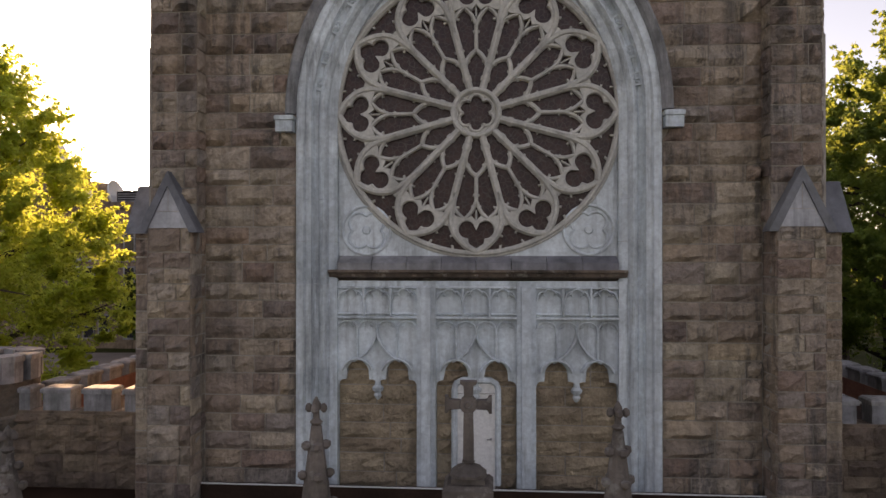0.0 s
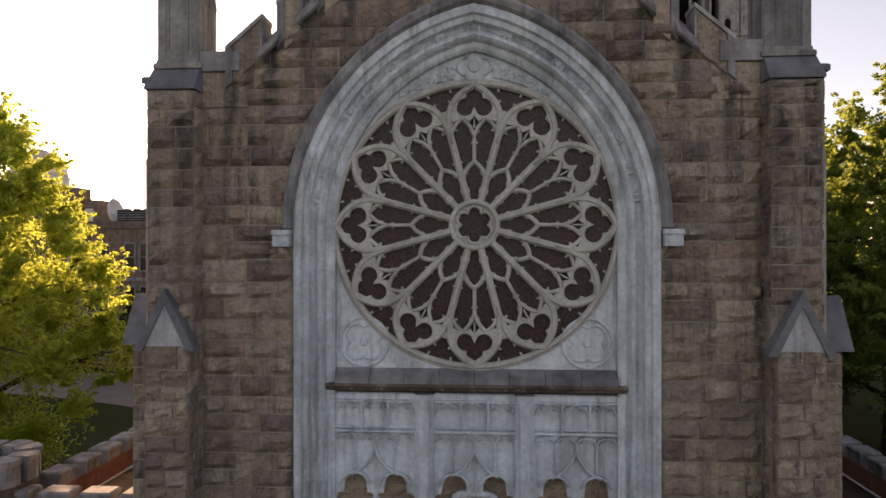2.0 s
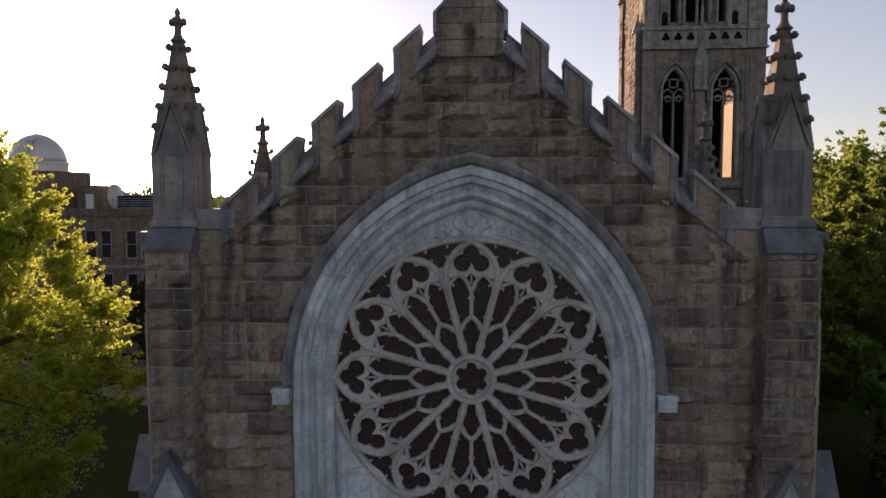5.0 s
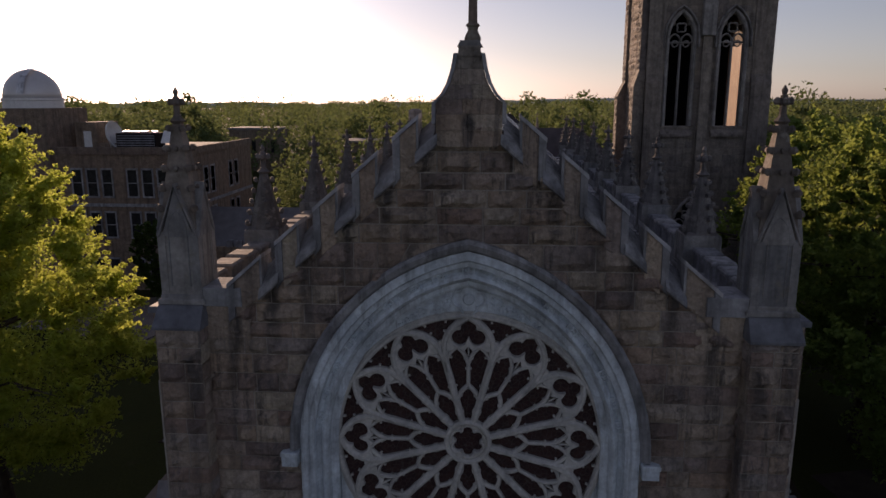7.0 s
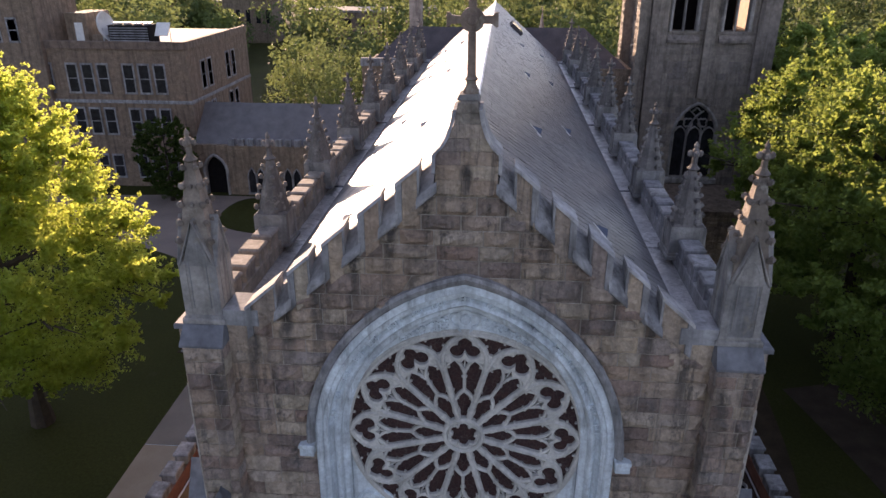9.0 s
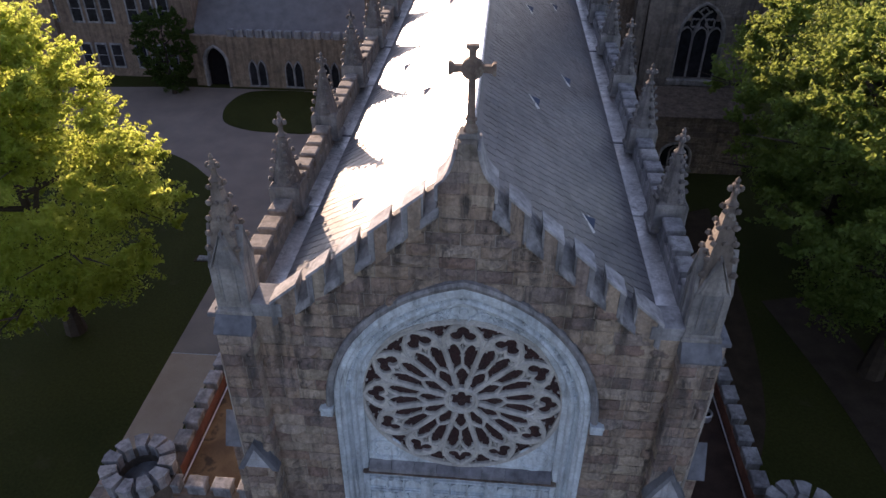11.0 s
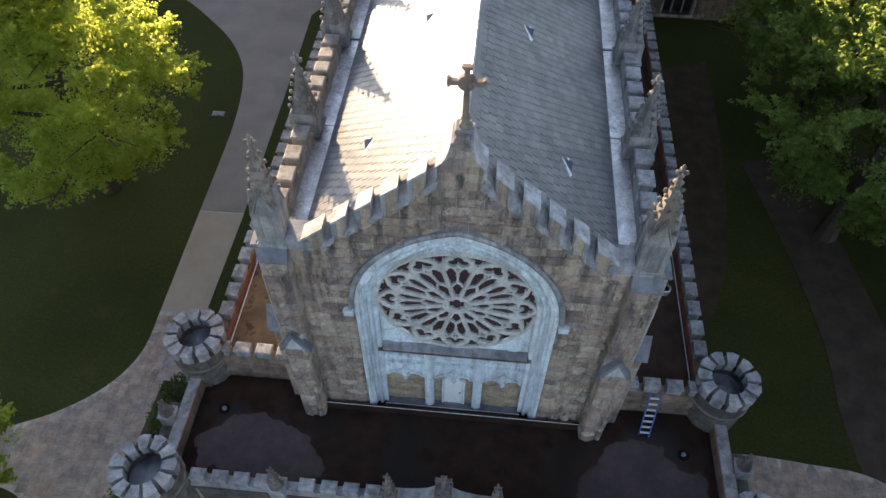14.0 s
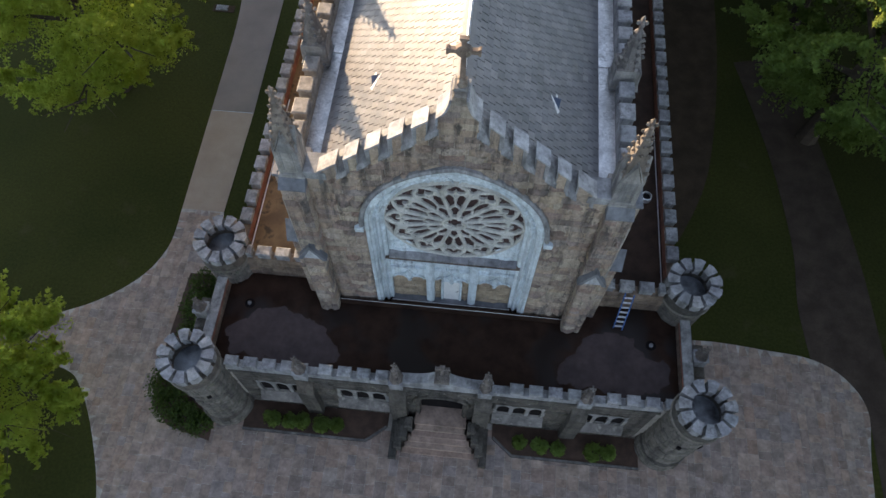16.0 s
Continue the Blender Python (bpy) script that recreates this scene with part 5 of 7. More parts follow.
for s in (-1, 1):
    par = thing("parapet", (s * 6.4, 25, 16.1), "low stone parapet with brown merlons along the gutter", "parapet", "nave parapets")
    lo, hi = sorted((s * 6.20, s * 6.78))
    part("parapet_wall", Geo().box(lo, hi, 0.95, NAVE_END, 15.86, 16.52, 0.02), BUFF if s < 0 else COPING, par)
    stops = [1.05] + PIN_Y
    for a, b in zip(stops, stops[1:] + [NAVE_END]):
        a, b = a + 0.55, b - 0.55
        n = max(1, round((b - a) / 1.0))
        for i in range(n):
            c = a + (b - a) * (i + 0.5) / n
            w = (b - a) / n * 0.33
            m = part("merlon", Geo().box(lo + 0.02, hi - 0.02, c - w, c + w, 16.52, 16.93), BUFF if s < 0 else COPING, par)
            part("merlon_cap", Geo().box(lo - 0.03, hi + 0.03, c - w - 0.03, c + w + 0.03, 16.931, 17.06, 0.05), BUFF if s < 0 else COPING, m)
    gut = thing("gutter", (s * 5.8, 25, 16.1), "pale sheet-metal gutter between slate roof and parapet", "gutter", "roof gutters")
    g0, g1 = sorted((s * 5.40, s * 6.197))
    y, k = 0.96 + (0.6 if s > 0 else 0.2), 0
    part("gutter_length", Geo().box(g0, g1, 0.96, y - 0.03, 15.9, 16.1), METAL, gut)
    while y < NAVE_END:
        y1 = min(NAVE_END, y + 5.9)
        z = 16.10 - 0.012 * (k % 2)
        part("gutter_length", Geo().box(g0, g1, y, y1 - 0.03, 15.9, z).box(*sorted((s * 5.40, s * 5.46)), y, y1 - 0.03, z, z + 0.05, 0.02), METAL, gut)
        part("joint_strip", Geo().box(g0, g1, y1 - 0.07, y1 + 0.03, z, z + 0.05, 0.01), LEAD if k % 2 else METAL, gut)
        y, k = y1, k + 1
    for yp in PIN_Y:
        if first is None:
            first = pinnacle("parapet_pinnacle", (s * 6.5, yp, 16.3), 1.06, 0.85, 1.72, 5, "crocketed grey stone pinnacle standing on the nave parapet", False)
        else:
            copy_thing(first, Matrix.Translation((s * 6.5, yp, 16.3)))

roof = thing("roof", (0, 25, 16.2), "steep grey slate roof, one slope bright in the low sun", "roof", kind="structure")
deck = Geo()
deck.put([(-EAVE, 0.8, RIDGE - SLOPE * EAVE - 0.05), (0, 0.8, RIDGE - 0.05), (EAVE, 0.8, RIDGE - SLOPE * EAVE - 0.05), (-EAVE, NAVE_END, RIDGE - SLOPE * EAVE - 0.05), (0, NAVE_END, RIDGE - 0.05), (EAVE, NAVE_END, RIDGE - SLOPE * EAVE - 0.05)], [(0, 1, 4, 3), (1, 2, 5, 4), (0, 2, 1), (3, 4, 5), (0, 3, 5, 2)])
# near-black deck colour paints the shadow lines seen between the slates
part("roof_deck", deck, DARK, roof)
for s in (-1, 1):
    part("ridge_flashing", Geo().put([(0, 0.85, RIDGE + 0.045), (s * 0.30, 0.85, RIDGE + 0.045 - 0.30 * SLOPE), (s * 0.30, NAVE_END, RIDGE + 0.045 - 0.30 * SLOPE), (0, NAVE_END, RIDGE + 0.045), (s * 0.30, 0.85, RIDGE - 0.30 * SLOPE), (s * 0.30, NAVE_END, RIDGE - 0.30 * SLOPE)], [(0, 1, 2, 3), (1, 4, 5, 2)]), SLATE, roof, "grey ridge capping")
part("ridge_roll", Geo().tube([(0, 0.85, RIDGE + 0.03), (0, NAVE_END, RIDGE + 0.03)], [0.07, 0.07], 8), METAL, roof, "metal ridge roll")
# triangular vents, staggered in two rows
for s in (-1, 1):
    for i in range(8):
        xv, yv = (3.43, (3.5 if s > 0 else 3.88) + (11.45 if s > 0 else 12.05) * (i // 2)) if i % 2 == 0 else (1.86, (9.2 if s > 0 else 9.73) + (11.7 if s > 0 else 12.05) * (i // 2))
        if yv > 47:
            continue
        v = thing("roof_vent", (s * xv, yv, RIDGE - SLOPE * xv), "small dark triangular roof vent with bright flashing", "roof vent", "roof vents")
        def on(px, py, up):
            k = 1 / math.sqrt(1 + SLOPE * SLOPE)
            return (s * (xv + px * k + up * SLOPE * k), yv + py, RIDGE - SLOPE * xv - px * SLOPE * k + up * k + 0.03)
        a, b = 0.22, 0.26
        part("vent_hood", Geo().put([on(-a, b, 0.0), on(a, b, 0.0), on(a, -b, 0.0), on(a * 0.9, b * 0.9, 0.16)], [(0, 3, 1), (0, 2, 3), (1, 3, 2), (0, 1, 2)]), COPPER, v)
        strip = [(-a - 0.01, b, 0.03), (-a + 0.03, b, 0.03), (a + 0.07, -b + 0.02, 0.03), (a - 0.05, -b - 0.16, 0.03)]
        part("flashing", Geo().put([on(*q) for q in strip] + [on(px, py, 0.0) for px, py, _ in strip], [(0, 1, 2, 3), (4, 5, 1, 0), (5, 6, 2, 1), (6, 7, 3, 2), (7, 4, 0, 3)]), WHITE, v)
        c0, c1 = a * 0.35, a * 0.95
        tab = [(c0, b + 0.04, 0.02), (c1, b + 0.04, 0.02), (c1, b + 0.22, 0.02), (c0, b + 0.22, 0.02)]
        part("flashing_tab", Geo().put([on(*q) for q in tab] + [on(px, py, 0.0) for px, py, _ in tab], [(0, 1, 2, 3), (4, 5, 1, 0), (5, 6, 2, 1), (6, 7, 3, 2), (7, 4, 0, 3)]), WHITE, v)
skylight = thing("roof_skylight", (1.6, 40.6, RIDGE - SLOPE * 1.6), "dark rectangular skylight on a raised kerb near the ridge", "skylight")


def on_slope(x, y, up):
    k = 1 / math.sqrt(1 + SLOPE * SLOPE)
    return (x + up * SLOPE * k, y, RIDGE - SLOPE * x + up * k)


part("kerb", Geo().put([on_slope(x, y, u) for u in (0.0, 0.26) for x, y in ((1.2, 39.2), (2.0, 39.2), (2.0, 42.0), (1.2, 42.0))], [(0, 1, 5, 4), (1, 2, 6, 5), (2, 3, 7, 6), (3, 0, 4, 7), (4, 5, 6, 7)]), FARSLATE, skylight)
part("pane", Geo().put([on_slope(x, y, u) for u in (0.262, 0.30) for x, y in ((1.25, 39.3), (1.95, 39.3), (1.95, 41.9), (1.25, 41.9))], [(0, 1, 5, 4), (1, 2, 6, 5), (2, 3, 7, 6), (3, 0, 4, 7), (4, 5, 6, 7)]), PANE, skylight)
# ---- narthex with flat roof, turrets, aisles ----
ROOF_Z, FRONT_Y, SIDE_X = 5.2, -4.35, 12.0
nar = thing("narthex", (0, -2, 0), "low crenellated stone narthex across the chapel front", "porch wall", kind="structure")
part("narthex_roof", Geo().box(-11.7, 11.7, -4.0, 1.1, ROOF_Z - 0.2, ROOF_Z), WET_ROOF, nar, "dark flat roof with shallow pools of rain")


def holes_front(z):
    """Spans of the narthex front left between portal and windows."""
    spans, lo = [], -10.6
    cuts = []
    if z < 4.3:
        cuts.append((-1.28, 1.28))
    if 2.35 < z < 4.1:
        cuts += [(-9.62, -7.12), (-5.4, -2.84), (2.80, 5.30), (7.08, 9.52)]
    for a, b in sorted(cuts):
        spans.append((lo, a))
        lo = b
    return spans + [(lo, 10.6)]


body = Geo()
for a, b in ((-11.9, -9.62), (-7.12, -5.4), (-2.84, -1.28), (1.28, 2.80), (5.30, 7.08), (9.52, 11.9)):
    body.box(a, b, FRONT_Y + 0.03, -3.95, 0.0, 5.55)
for a, b in ((-9.62, -7.12), (-5.4, -2.84), (2.80, 5.30), (7.08, 9.52)):
    body.box(a, b, FRONT_Y + 0.03, -3.95, 0.0, 2.35).box(a, b, FRONT_Y + 0.03, -3.95, 4.1, 5.55)
body.box(-1.28, 1.28, FRONT_Y + 0.03, -3.95, 4.3, 5.55)
part("front_core", body, MORTAR, nar)
for z0, z1 in ((0.0, 2.35), (2.35, 4.1), (4.1, 4.3), (4.3, 5.3)):
    wall_stones(nar, GREYSTONE, holes_front, z0, z1, facing_front(FRONT_Y), course=(0.32, 0.42), length=(0.7, 1.3), proud=0.04, single=z0 < 2.4)
part("string_course", Geo().box(-10.7, 10.7, FRONT_Y - 0.08, FRONT_Y + 0.05, 5.3, 5.45, 0.03), GREYSTONE, nar)
# black sheet painted for the unlit interior
part("interior_shade", Geo().box(-11.9, 11.9, -3.0, -2.8, 0.0, 5.0), DARK, nar)
part("parapet", Geo().box(-10.7, 10.7, FRONT_Y, -3.93, 5.45, 5.9, 0.01), COPING, nar)
for c in [-10.35 + 0.93 * i for i in range(24)]:
    if min(abs(c - f) for f in (-6.95, -2.3, 2.3, 6.95)) < 0.5 or abs(c) < 1.9:
        continue
    part("merlon", Geo().box(c - 0.29, c + 0.29, FRONT_Y + 0.01, -3.94, 5.901, 6.27), COPING, nar, "grey stone merlon of the front parapet")
    part("merlon_cap", Geo().box(c - 0.33, c + 0.33, FRONT_Y - 0.04, -3.89, 6.272, 6.40, 0.05), COPING, nar)
# low ogee gable over the portal
og = [(-2.0, 5.9), (2.0, 5.9), (2.0, 6.30), (1.3, 6.38), (0.7, 6.62), (0.32, 6.98), (-0.32, 6.98), (-0.7, 6.62), (-1.3, 6.38), (-2.0, 6.30)]
part("portal_gable", Geo().prism(og, FRONT_Y - 0.05, -3.90, 0.03), COPING, nar, "low curved gable over the portal")
part("gable_plinth", Geo().box(-0.36, 0.36, -4.5, -3.8, 6.982, 7.30, 0.06).box(-0.24, 0.24, -4.38, -3.92, 7.302, 7.40, 0.03), SHADE_CARVED, nar)
ring_cross("portal_cross", (0.0, -4.2, 7.40), 1.28, SHADE_CARVED, "small weathered stone ring cross on the portal gable", 0.22, 0.062, 0.10, 0.79)


def spirelet(at, top, label):
    """A slender crocketed finial on a square block."""
    x, y, z = at
    p = thing("parapet_finial", at, label, "finial", "narthex finials")
    part("block", Geo().box(x - 0.33, x + 0.33, y - 0.30, y + 0.30, z, z + 0.75).box(x - 0.37, x + 0.37, y - 0.34, y + 0.34, z + 0.752, z + 0.85, 0.04), COPING, p)
    a, b = z + 0.85, top - 0.42
    part("spire", Geo().lathe(x, y, [(0.33, a), (0.29, a + 0.12), (0.075, b)], 8, math.pi / 8), SHADE_CARVED, p)
    cro = Geo().lathe(0, 0, [(0.03, -0.06), (0.075, -0.01), (0.07, 0.05), (0.03, 0.07)], 6).mesh("crocket", SHADE_CARVED)
    for j in range(4):
        f = (j + 0.5) / 4.2
        for k in range(4):
            an = math.pi / 8 + k * math.pi / 2
            r = 0.30 + (0.075 - 0.30) * f + 0.03
            shifted(cro, "crocket", p, (x + r * math.cos(an), y + r * math.sin(an), a + (b - a) * f), an)
    fin = Geo().lathe(x, y, [(0.05, b), (0.10, b + 0.05), (0.05, b + 0.1), (0.045, b + 0.2), (0.07, b + 0.26), (0.055, b + 0.34), (0.01, b + 0.42)], 8)
    for k in range(4):
        an = k * math.pi / 2
        fin.lathe(x + 0.11 * math.cos(an), y + 0.11 * math.sin(an), [(0.02, b + 0.19), (0.055, b + 0.23), (0.05, b + 0.29), (0.02, b + 0.32)], 6)
    part("finial", fin, SHADE_CARVED, p)
    return p


for x, top in ((-6.95, 8.0), (-2.22, 8.5), (2.12, 8.5), (6.95, 8.0)):
    spirelet((x, -4.25, 5.46), top, "dark crocketed stone finial on the narthex parapet")
    part("buttress_pier", Geo().box(x - 0.42, x + 0.42, FRONT_Y - 0.45, FRONT_Y + 0.05, 0.0, 3.9).put([(x - 0.42, FRONT_Y - 0.45, 3.9), (x + 0.42, FRONT_Y - 0.45, 3.9), (x + 0.42, FRONT_Y + 0.02, 4.9), (x - 0.42, FRONT_Y + 0.02, 4.9), (x - 0.42, FRONT_Y + 0.02, 3.9), (x + 0.42, FRONT_Y + 0.02, 3.9)], [(0, 1, 2, 3), (0, 3, 4), (1, 5, 2)]), GREYSTONE, nar, "stepped stone buttress of the narthex")

# small three-light windows with sloping sills
for i, (a, b) in enumerate(((-9.62, -7.12), (-5.4, -2.84), (2.80, 5.30), (7.08, 9.52))):
    w = thing("window_%d" % (i + 2), ((a + b) / 2, FRONT_Y, 2.5), "three-light arched window in pale stone with sloping sill", "window", "narthex windows", "structure")
    # black plate painted for the shade behind the lights
    part("pane", Geo().box(a + 0.05, b - 0.05, FRONT_Y + 0.10, FRONT_Y + 0.13, 2.2, 4.1), DARK, w)
    n = 3
    for k in range(n):
        c, h = a + (b - a) * (k + 0.5) / n, (b - a) / n / 2
        arch = [(c - h, 4.1), (c - h, 3.45)] + [(c + px, 3.45 + pz) for px, pz in arch_points(h - 0.10, 0.46, 6)] + [(c + h, 3.45), (c + h, 4.1)]
        part("light_head", Geo().prism(list(reversed(arch)), FRONT_Y - 0.03, FRONT_Y + 0.09), PINNACLE, w)
    for k in range(n + 1):
        e = a + (b - a) * k / n
        part("mullion", Geo().box(e - 0.10, e + 0.10, FRONT_Y - 0.026, FRONT_Y + 0.085, 2.38, 3.449), PINNACLE, w)
    part("sill", Geo().put([(a - 0.1, FRONT_Y - 0.40, 1.86), (b + 0.1, FRONT_Y - 0.40, 1.86), (b + 0.1, FRONT_Y + 0.02, 2.37), (a - 0.1, FRONT_Y + 0.02, 2.37), (a - 0.1, FRONT_Y - 0.40, 1.7), (b + 0.1, FRONT_Y - 0.40, 1.7), (b + 0.1, FRONT_Y + 0.02, 1.7), (a - 0.1, FRONT_Y + 0.02, 1.7)], [(0, 1, 2, 3), (4, 5, 1, 0), (5, 6, 2, 1), (7, 4, 0, 3), (7, 6, 5, 4)]), WORN, w)
    part("label_mould", Geo().bar([(a - 0.12, 3.5), (a - 0.12, 4.2), (b + 0.12, 4.2), (b + 0.12, 3.5)], 0.09, FRONT_Y - 0.07, FRONT_Y + 0.03), GREYSTONE, w)

# portal with steps
portal = thing("portal", (0, -4.6, 0), "arched stone portal with flanking steps and cheek walls", "portal", kind="structure")
arch = [(x, 3.2 + z) for x, z in arch_points(1.25, 1.15, 10)]
part("portal_arch", Geo().bar([(-1.25, 0.9)] + arch + [(1.25, 0.9)], 0.26, FRONT_Y - 0.1, -3.9).bar([(x * 1.16, z * 1.0 + 0.1) for x, z in arch], 0.12, FRONT_Y - 0.18, FRONT_Y), GREYSTONE, portal)
part("portal_floor", Geo().box(-1.4, 1.4, -5.0, -2.9, 0.0, 0.96), FLAG, portal)
# black sheet painted for the shade of the porch
part("doorway_shade", Geo().box(-1.2, 1.2, -3.97, -3.94, 0.96, 4.3), DARK, portal, "black sheet standing in for the shade inside the porch")
for i in range(6):
    z = 0.96 - 0.16 * (i + 1)
    part("step", Geo().box(-1.35 - 0.16 * i, 1.35 + 0.16 * i, -5.0 - 0.29 * (i + 1), -5.0 - 0.29 * i + 0.02, 0.0, z, 0.015), FLAG, portal)
for s in (-1, 1):
    for i in range(4):
        x0, x1 = sorted((s * (1.5 + 0.25 * i), s * (1.9 + 0.25 * i)))
        part("cheek_wall", Geo().box(x0, x1, -4.95 - 0.5 * (i + 1) + 0.1, -4.8, 0.0, 1.55 - 0.36 * i, 0.03), GREYSTONE, portal, "dark stepped cheek wall")
# planting beds
for s in (-1, 1):
    bed = thing("planting_bed", (s * 6.7, -5.3, 0), "mulched planting bed with stone kerb under the windows", "flower bed", "planting beds")
    poly = [(s * 10.9, -4.4), (s * 10.9, -6.1), (s * 4.0, -6.1), (s * 2.9, -5.2), (s * 2.9, -4.4)]
    part("soil", Geo().slab(poly if s < 0 else list(reversed(poly)), 0.0, 0.10), MULCH, bed)
    for (xa, ya), (xb, yb) in zip(poly[1:4], poly[2:4]):
        l = math.hypot(xb - xa, yb - ya)
        ux, uy = (xb - xa) / l, (yb - ya) / l
        q = [(xa, ya), (xb, yb), (xb + uy * 0.14 * s, yb - ux * 0.14 * s), (xa + uy * 0.14 * s, ya - ux * 0.14 * s)]
        part("kerb", Geo().slab(q, 0.0, 0.15), WORN, bed)


def round_turret(at, r, top, base, label):
    """A round turret: coursed shaft, corbelled head, sunk floor and a ring of merlons."""
    x, y, _ = at
    t = thing("turret", at, label, "turret", "corner turrets")
    n = 40
    part("shaft", Geo().lathe(x, y, [(r * 0.99, base), (r * 0.99, 1.15 if base < 1 else base + 0.02), (r * 0.90, 1.3 if base < 1 else base + 0.05), (r * 0.86, top - 1.75), (r * 0.93, top - 1.5), (r * 1.0, top - 1.35), (r * 1.0, top - 0.6), (r * 0.68, top - 0.6), (r * 0.68, top - 1.2)], n, 0, False), GREYSTONE, t)
    shell = Geo()
    z = base + 0.05
    while z < top - 1.78:
        h = rng.uniform(0.32, 0.42)
        k = 13
        off = rng.uniform(0, 1)
        for i in range(k):
            a0, a1 = (i + off) * 2 * math.pi / k, (i + off + 1) * 2 * math.pi / k
            rr = (r * 1.0 if z + h < 1.2 else r * 0.89) + rng.uniform(0.01, 0.045)
            vs, fs = rock(0, a1 - a0, 0, a1 - a0, z, min(z + h, top - 1.76), 0.03)
            shell.put([(x + (rr - py) * math.cos(a0 + px), y + (rr - py) * math.sin(a0 + px), pz) for px, py, pz in vs], fs)
        z += h
    tagged(part("masonry", shell, TURRETSTONE, t), kind="stuff")
    part("corbel_ring", Geo().lathe(x, y, [(r * 0.9, top - 1.76), (r * 1.02, top - 1.5), (r * 1.04, top - 1.4), (r * 1.0, top - 1.34)], n, 0, False), TURRETSTONE, t)
    part("turret_floor", Geo().lathe(x, y, [(r * 0.68, top - 1.22), (r * 0.68, top - 1.05)], n), WET_LEAD, t, "dark turret roof with rainwater, its pale reflection painted in")
    k = 11
    for i in range(k):
        a = 2 * math.pi * (i + 0.3) / k
        half = math.pi / k * 0.69
        ring = [(rr, aa) for rr, aa in ((r * 0.62, a - half * 0.98), (r * 1.02, a - half), (r * 1.05, a), (r * 1.02, a + half), (r * 0.62, a + half * 0.98), (r * 0.63, a))]
        pts = [(x + rr * math.cos(aa), y + rr * math.sin(aa)) for rr, aa in ring]
        m = part("merlon", Geo().slab(pts, top - 0.6, top - 0.12), COPING, t)
        pts = [(x + rr * (1.03 if rr > r * 0.9 else 0.96) * math.cos(a + (aa - a) * 1.08), y + rr * (1.03 if rr > r * 0.9 else 0.96) * math.sin(a + (aa - a) * 1.08)) for rr, aa in ring]
        part("merlon_cap", Geo().slab(pts, top - 0.118, top + rng.uniform(-0.01, 0.02)), COPING, m)
    for a in (-1.9, -1.1):
        # black block painted for the shade in the slit
        part("loop_slit", Geo().box(-0.09, 0.09, -0.06, 0.02, -0.16, 0.16).moved(lambda px, py, pz: (x + (r * 0.93 - py) * math.cos(a) - px * math.sin(a), y + (r * 0.93 - py) * math.sin(a) + px * math.cos(a), top - 2.6 + pz + 0.4 * a)), DARK, t)
    return t


for x, y in ((-11.88, -4.7), (12.03, -4.7)):
    round_turret((x, y, 0), 1.25, 8.2, 0.0, "round crenellated stone turret standing at the narthex corner")
for x, y in ((-11.82, 1.5), (11.85, 1.5)):
    round_turret((x, y, 0), 1.25, 8.2, 0.0, "round crenellated stone turret where aisle meets narthex")

# narthex flanks
for s in (-1, 1):
    f = thing("narthex_flank", (s * 12, -1.6, 0), "side wall of the narthex with brick-backed parapet", "wall", "narthex flanks", "structure")
    x0, x1 = sorted((s * 11.72, s * 12.2))
    part("flank_wall", Geo().box(x0, x1, -4.3, 1.2, 0.0, 5.6), FARSTONE, f)
    part("flank_parapet", Geo().box(x0 + 0.03, x1 - 0.03, -3.6, 0.4, 5.6, 5.95), REDBRICK, f, "weathered red brick parapet")
    part("flank_coping", Geo().box(x0 - 0.02, x1 + 0.02, -3.6, 0.4, 5.952, 6.05, 0.03), COPING, f)
    y0, y1 = -2.35, -0.75
    part("flank_bay", Geo().box(*sorted((s * 12.2, s * 12.85)), y0, y1, 0.0, 5.3).box(*sorted((s * 12.2, s * 12.95)), y0 - 0.08, y1 + 0.08, 5.3, 5.5, 0.05), GREYSTONE, f, "projecting side bay")
    spirelet((s * 12.55, -1.55, 5.5), 7.4, "small stone finial on the projecting side bay")
    # cross wall between aisle and narthex
    wx0, wx1 = sorted((s * 7.0, s * 11.0))
    part("cross_wall", Geo().box(wx0, wx1, 1.15, 1.6, 5.0, 6.95), FARSTONE, f)
    wall_stones(f, FARSTONE, lambda z: [(wx0, wx1)], 5.2, 6.9, facing_front(1.14), single=False, course=(0.3, 0.4), length=(0.5, 0.9))
    for i in range(4):
        c = s * (7.75 + 0.98 * i)
        part("merlon", Geo().box(c - 0.33, c + 0.33, 1.17, 1.6, 6.95, 7.35), COPING, f)
        part("merlon_cap", Geo().box(c - 0.37, c + 0.37, 1.12, 1.66, 7.352, 7.48, 0.04), COPING, f)

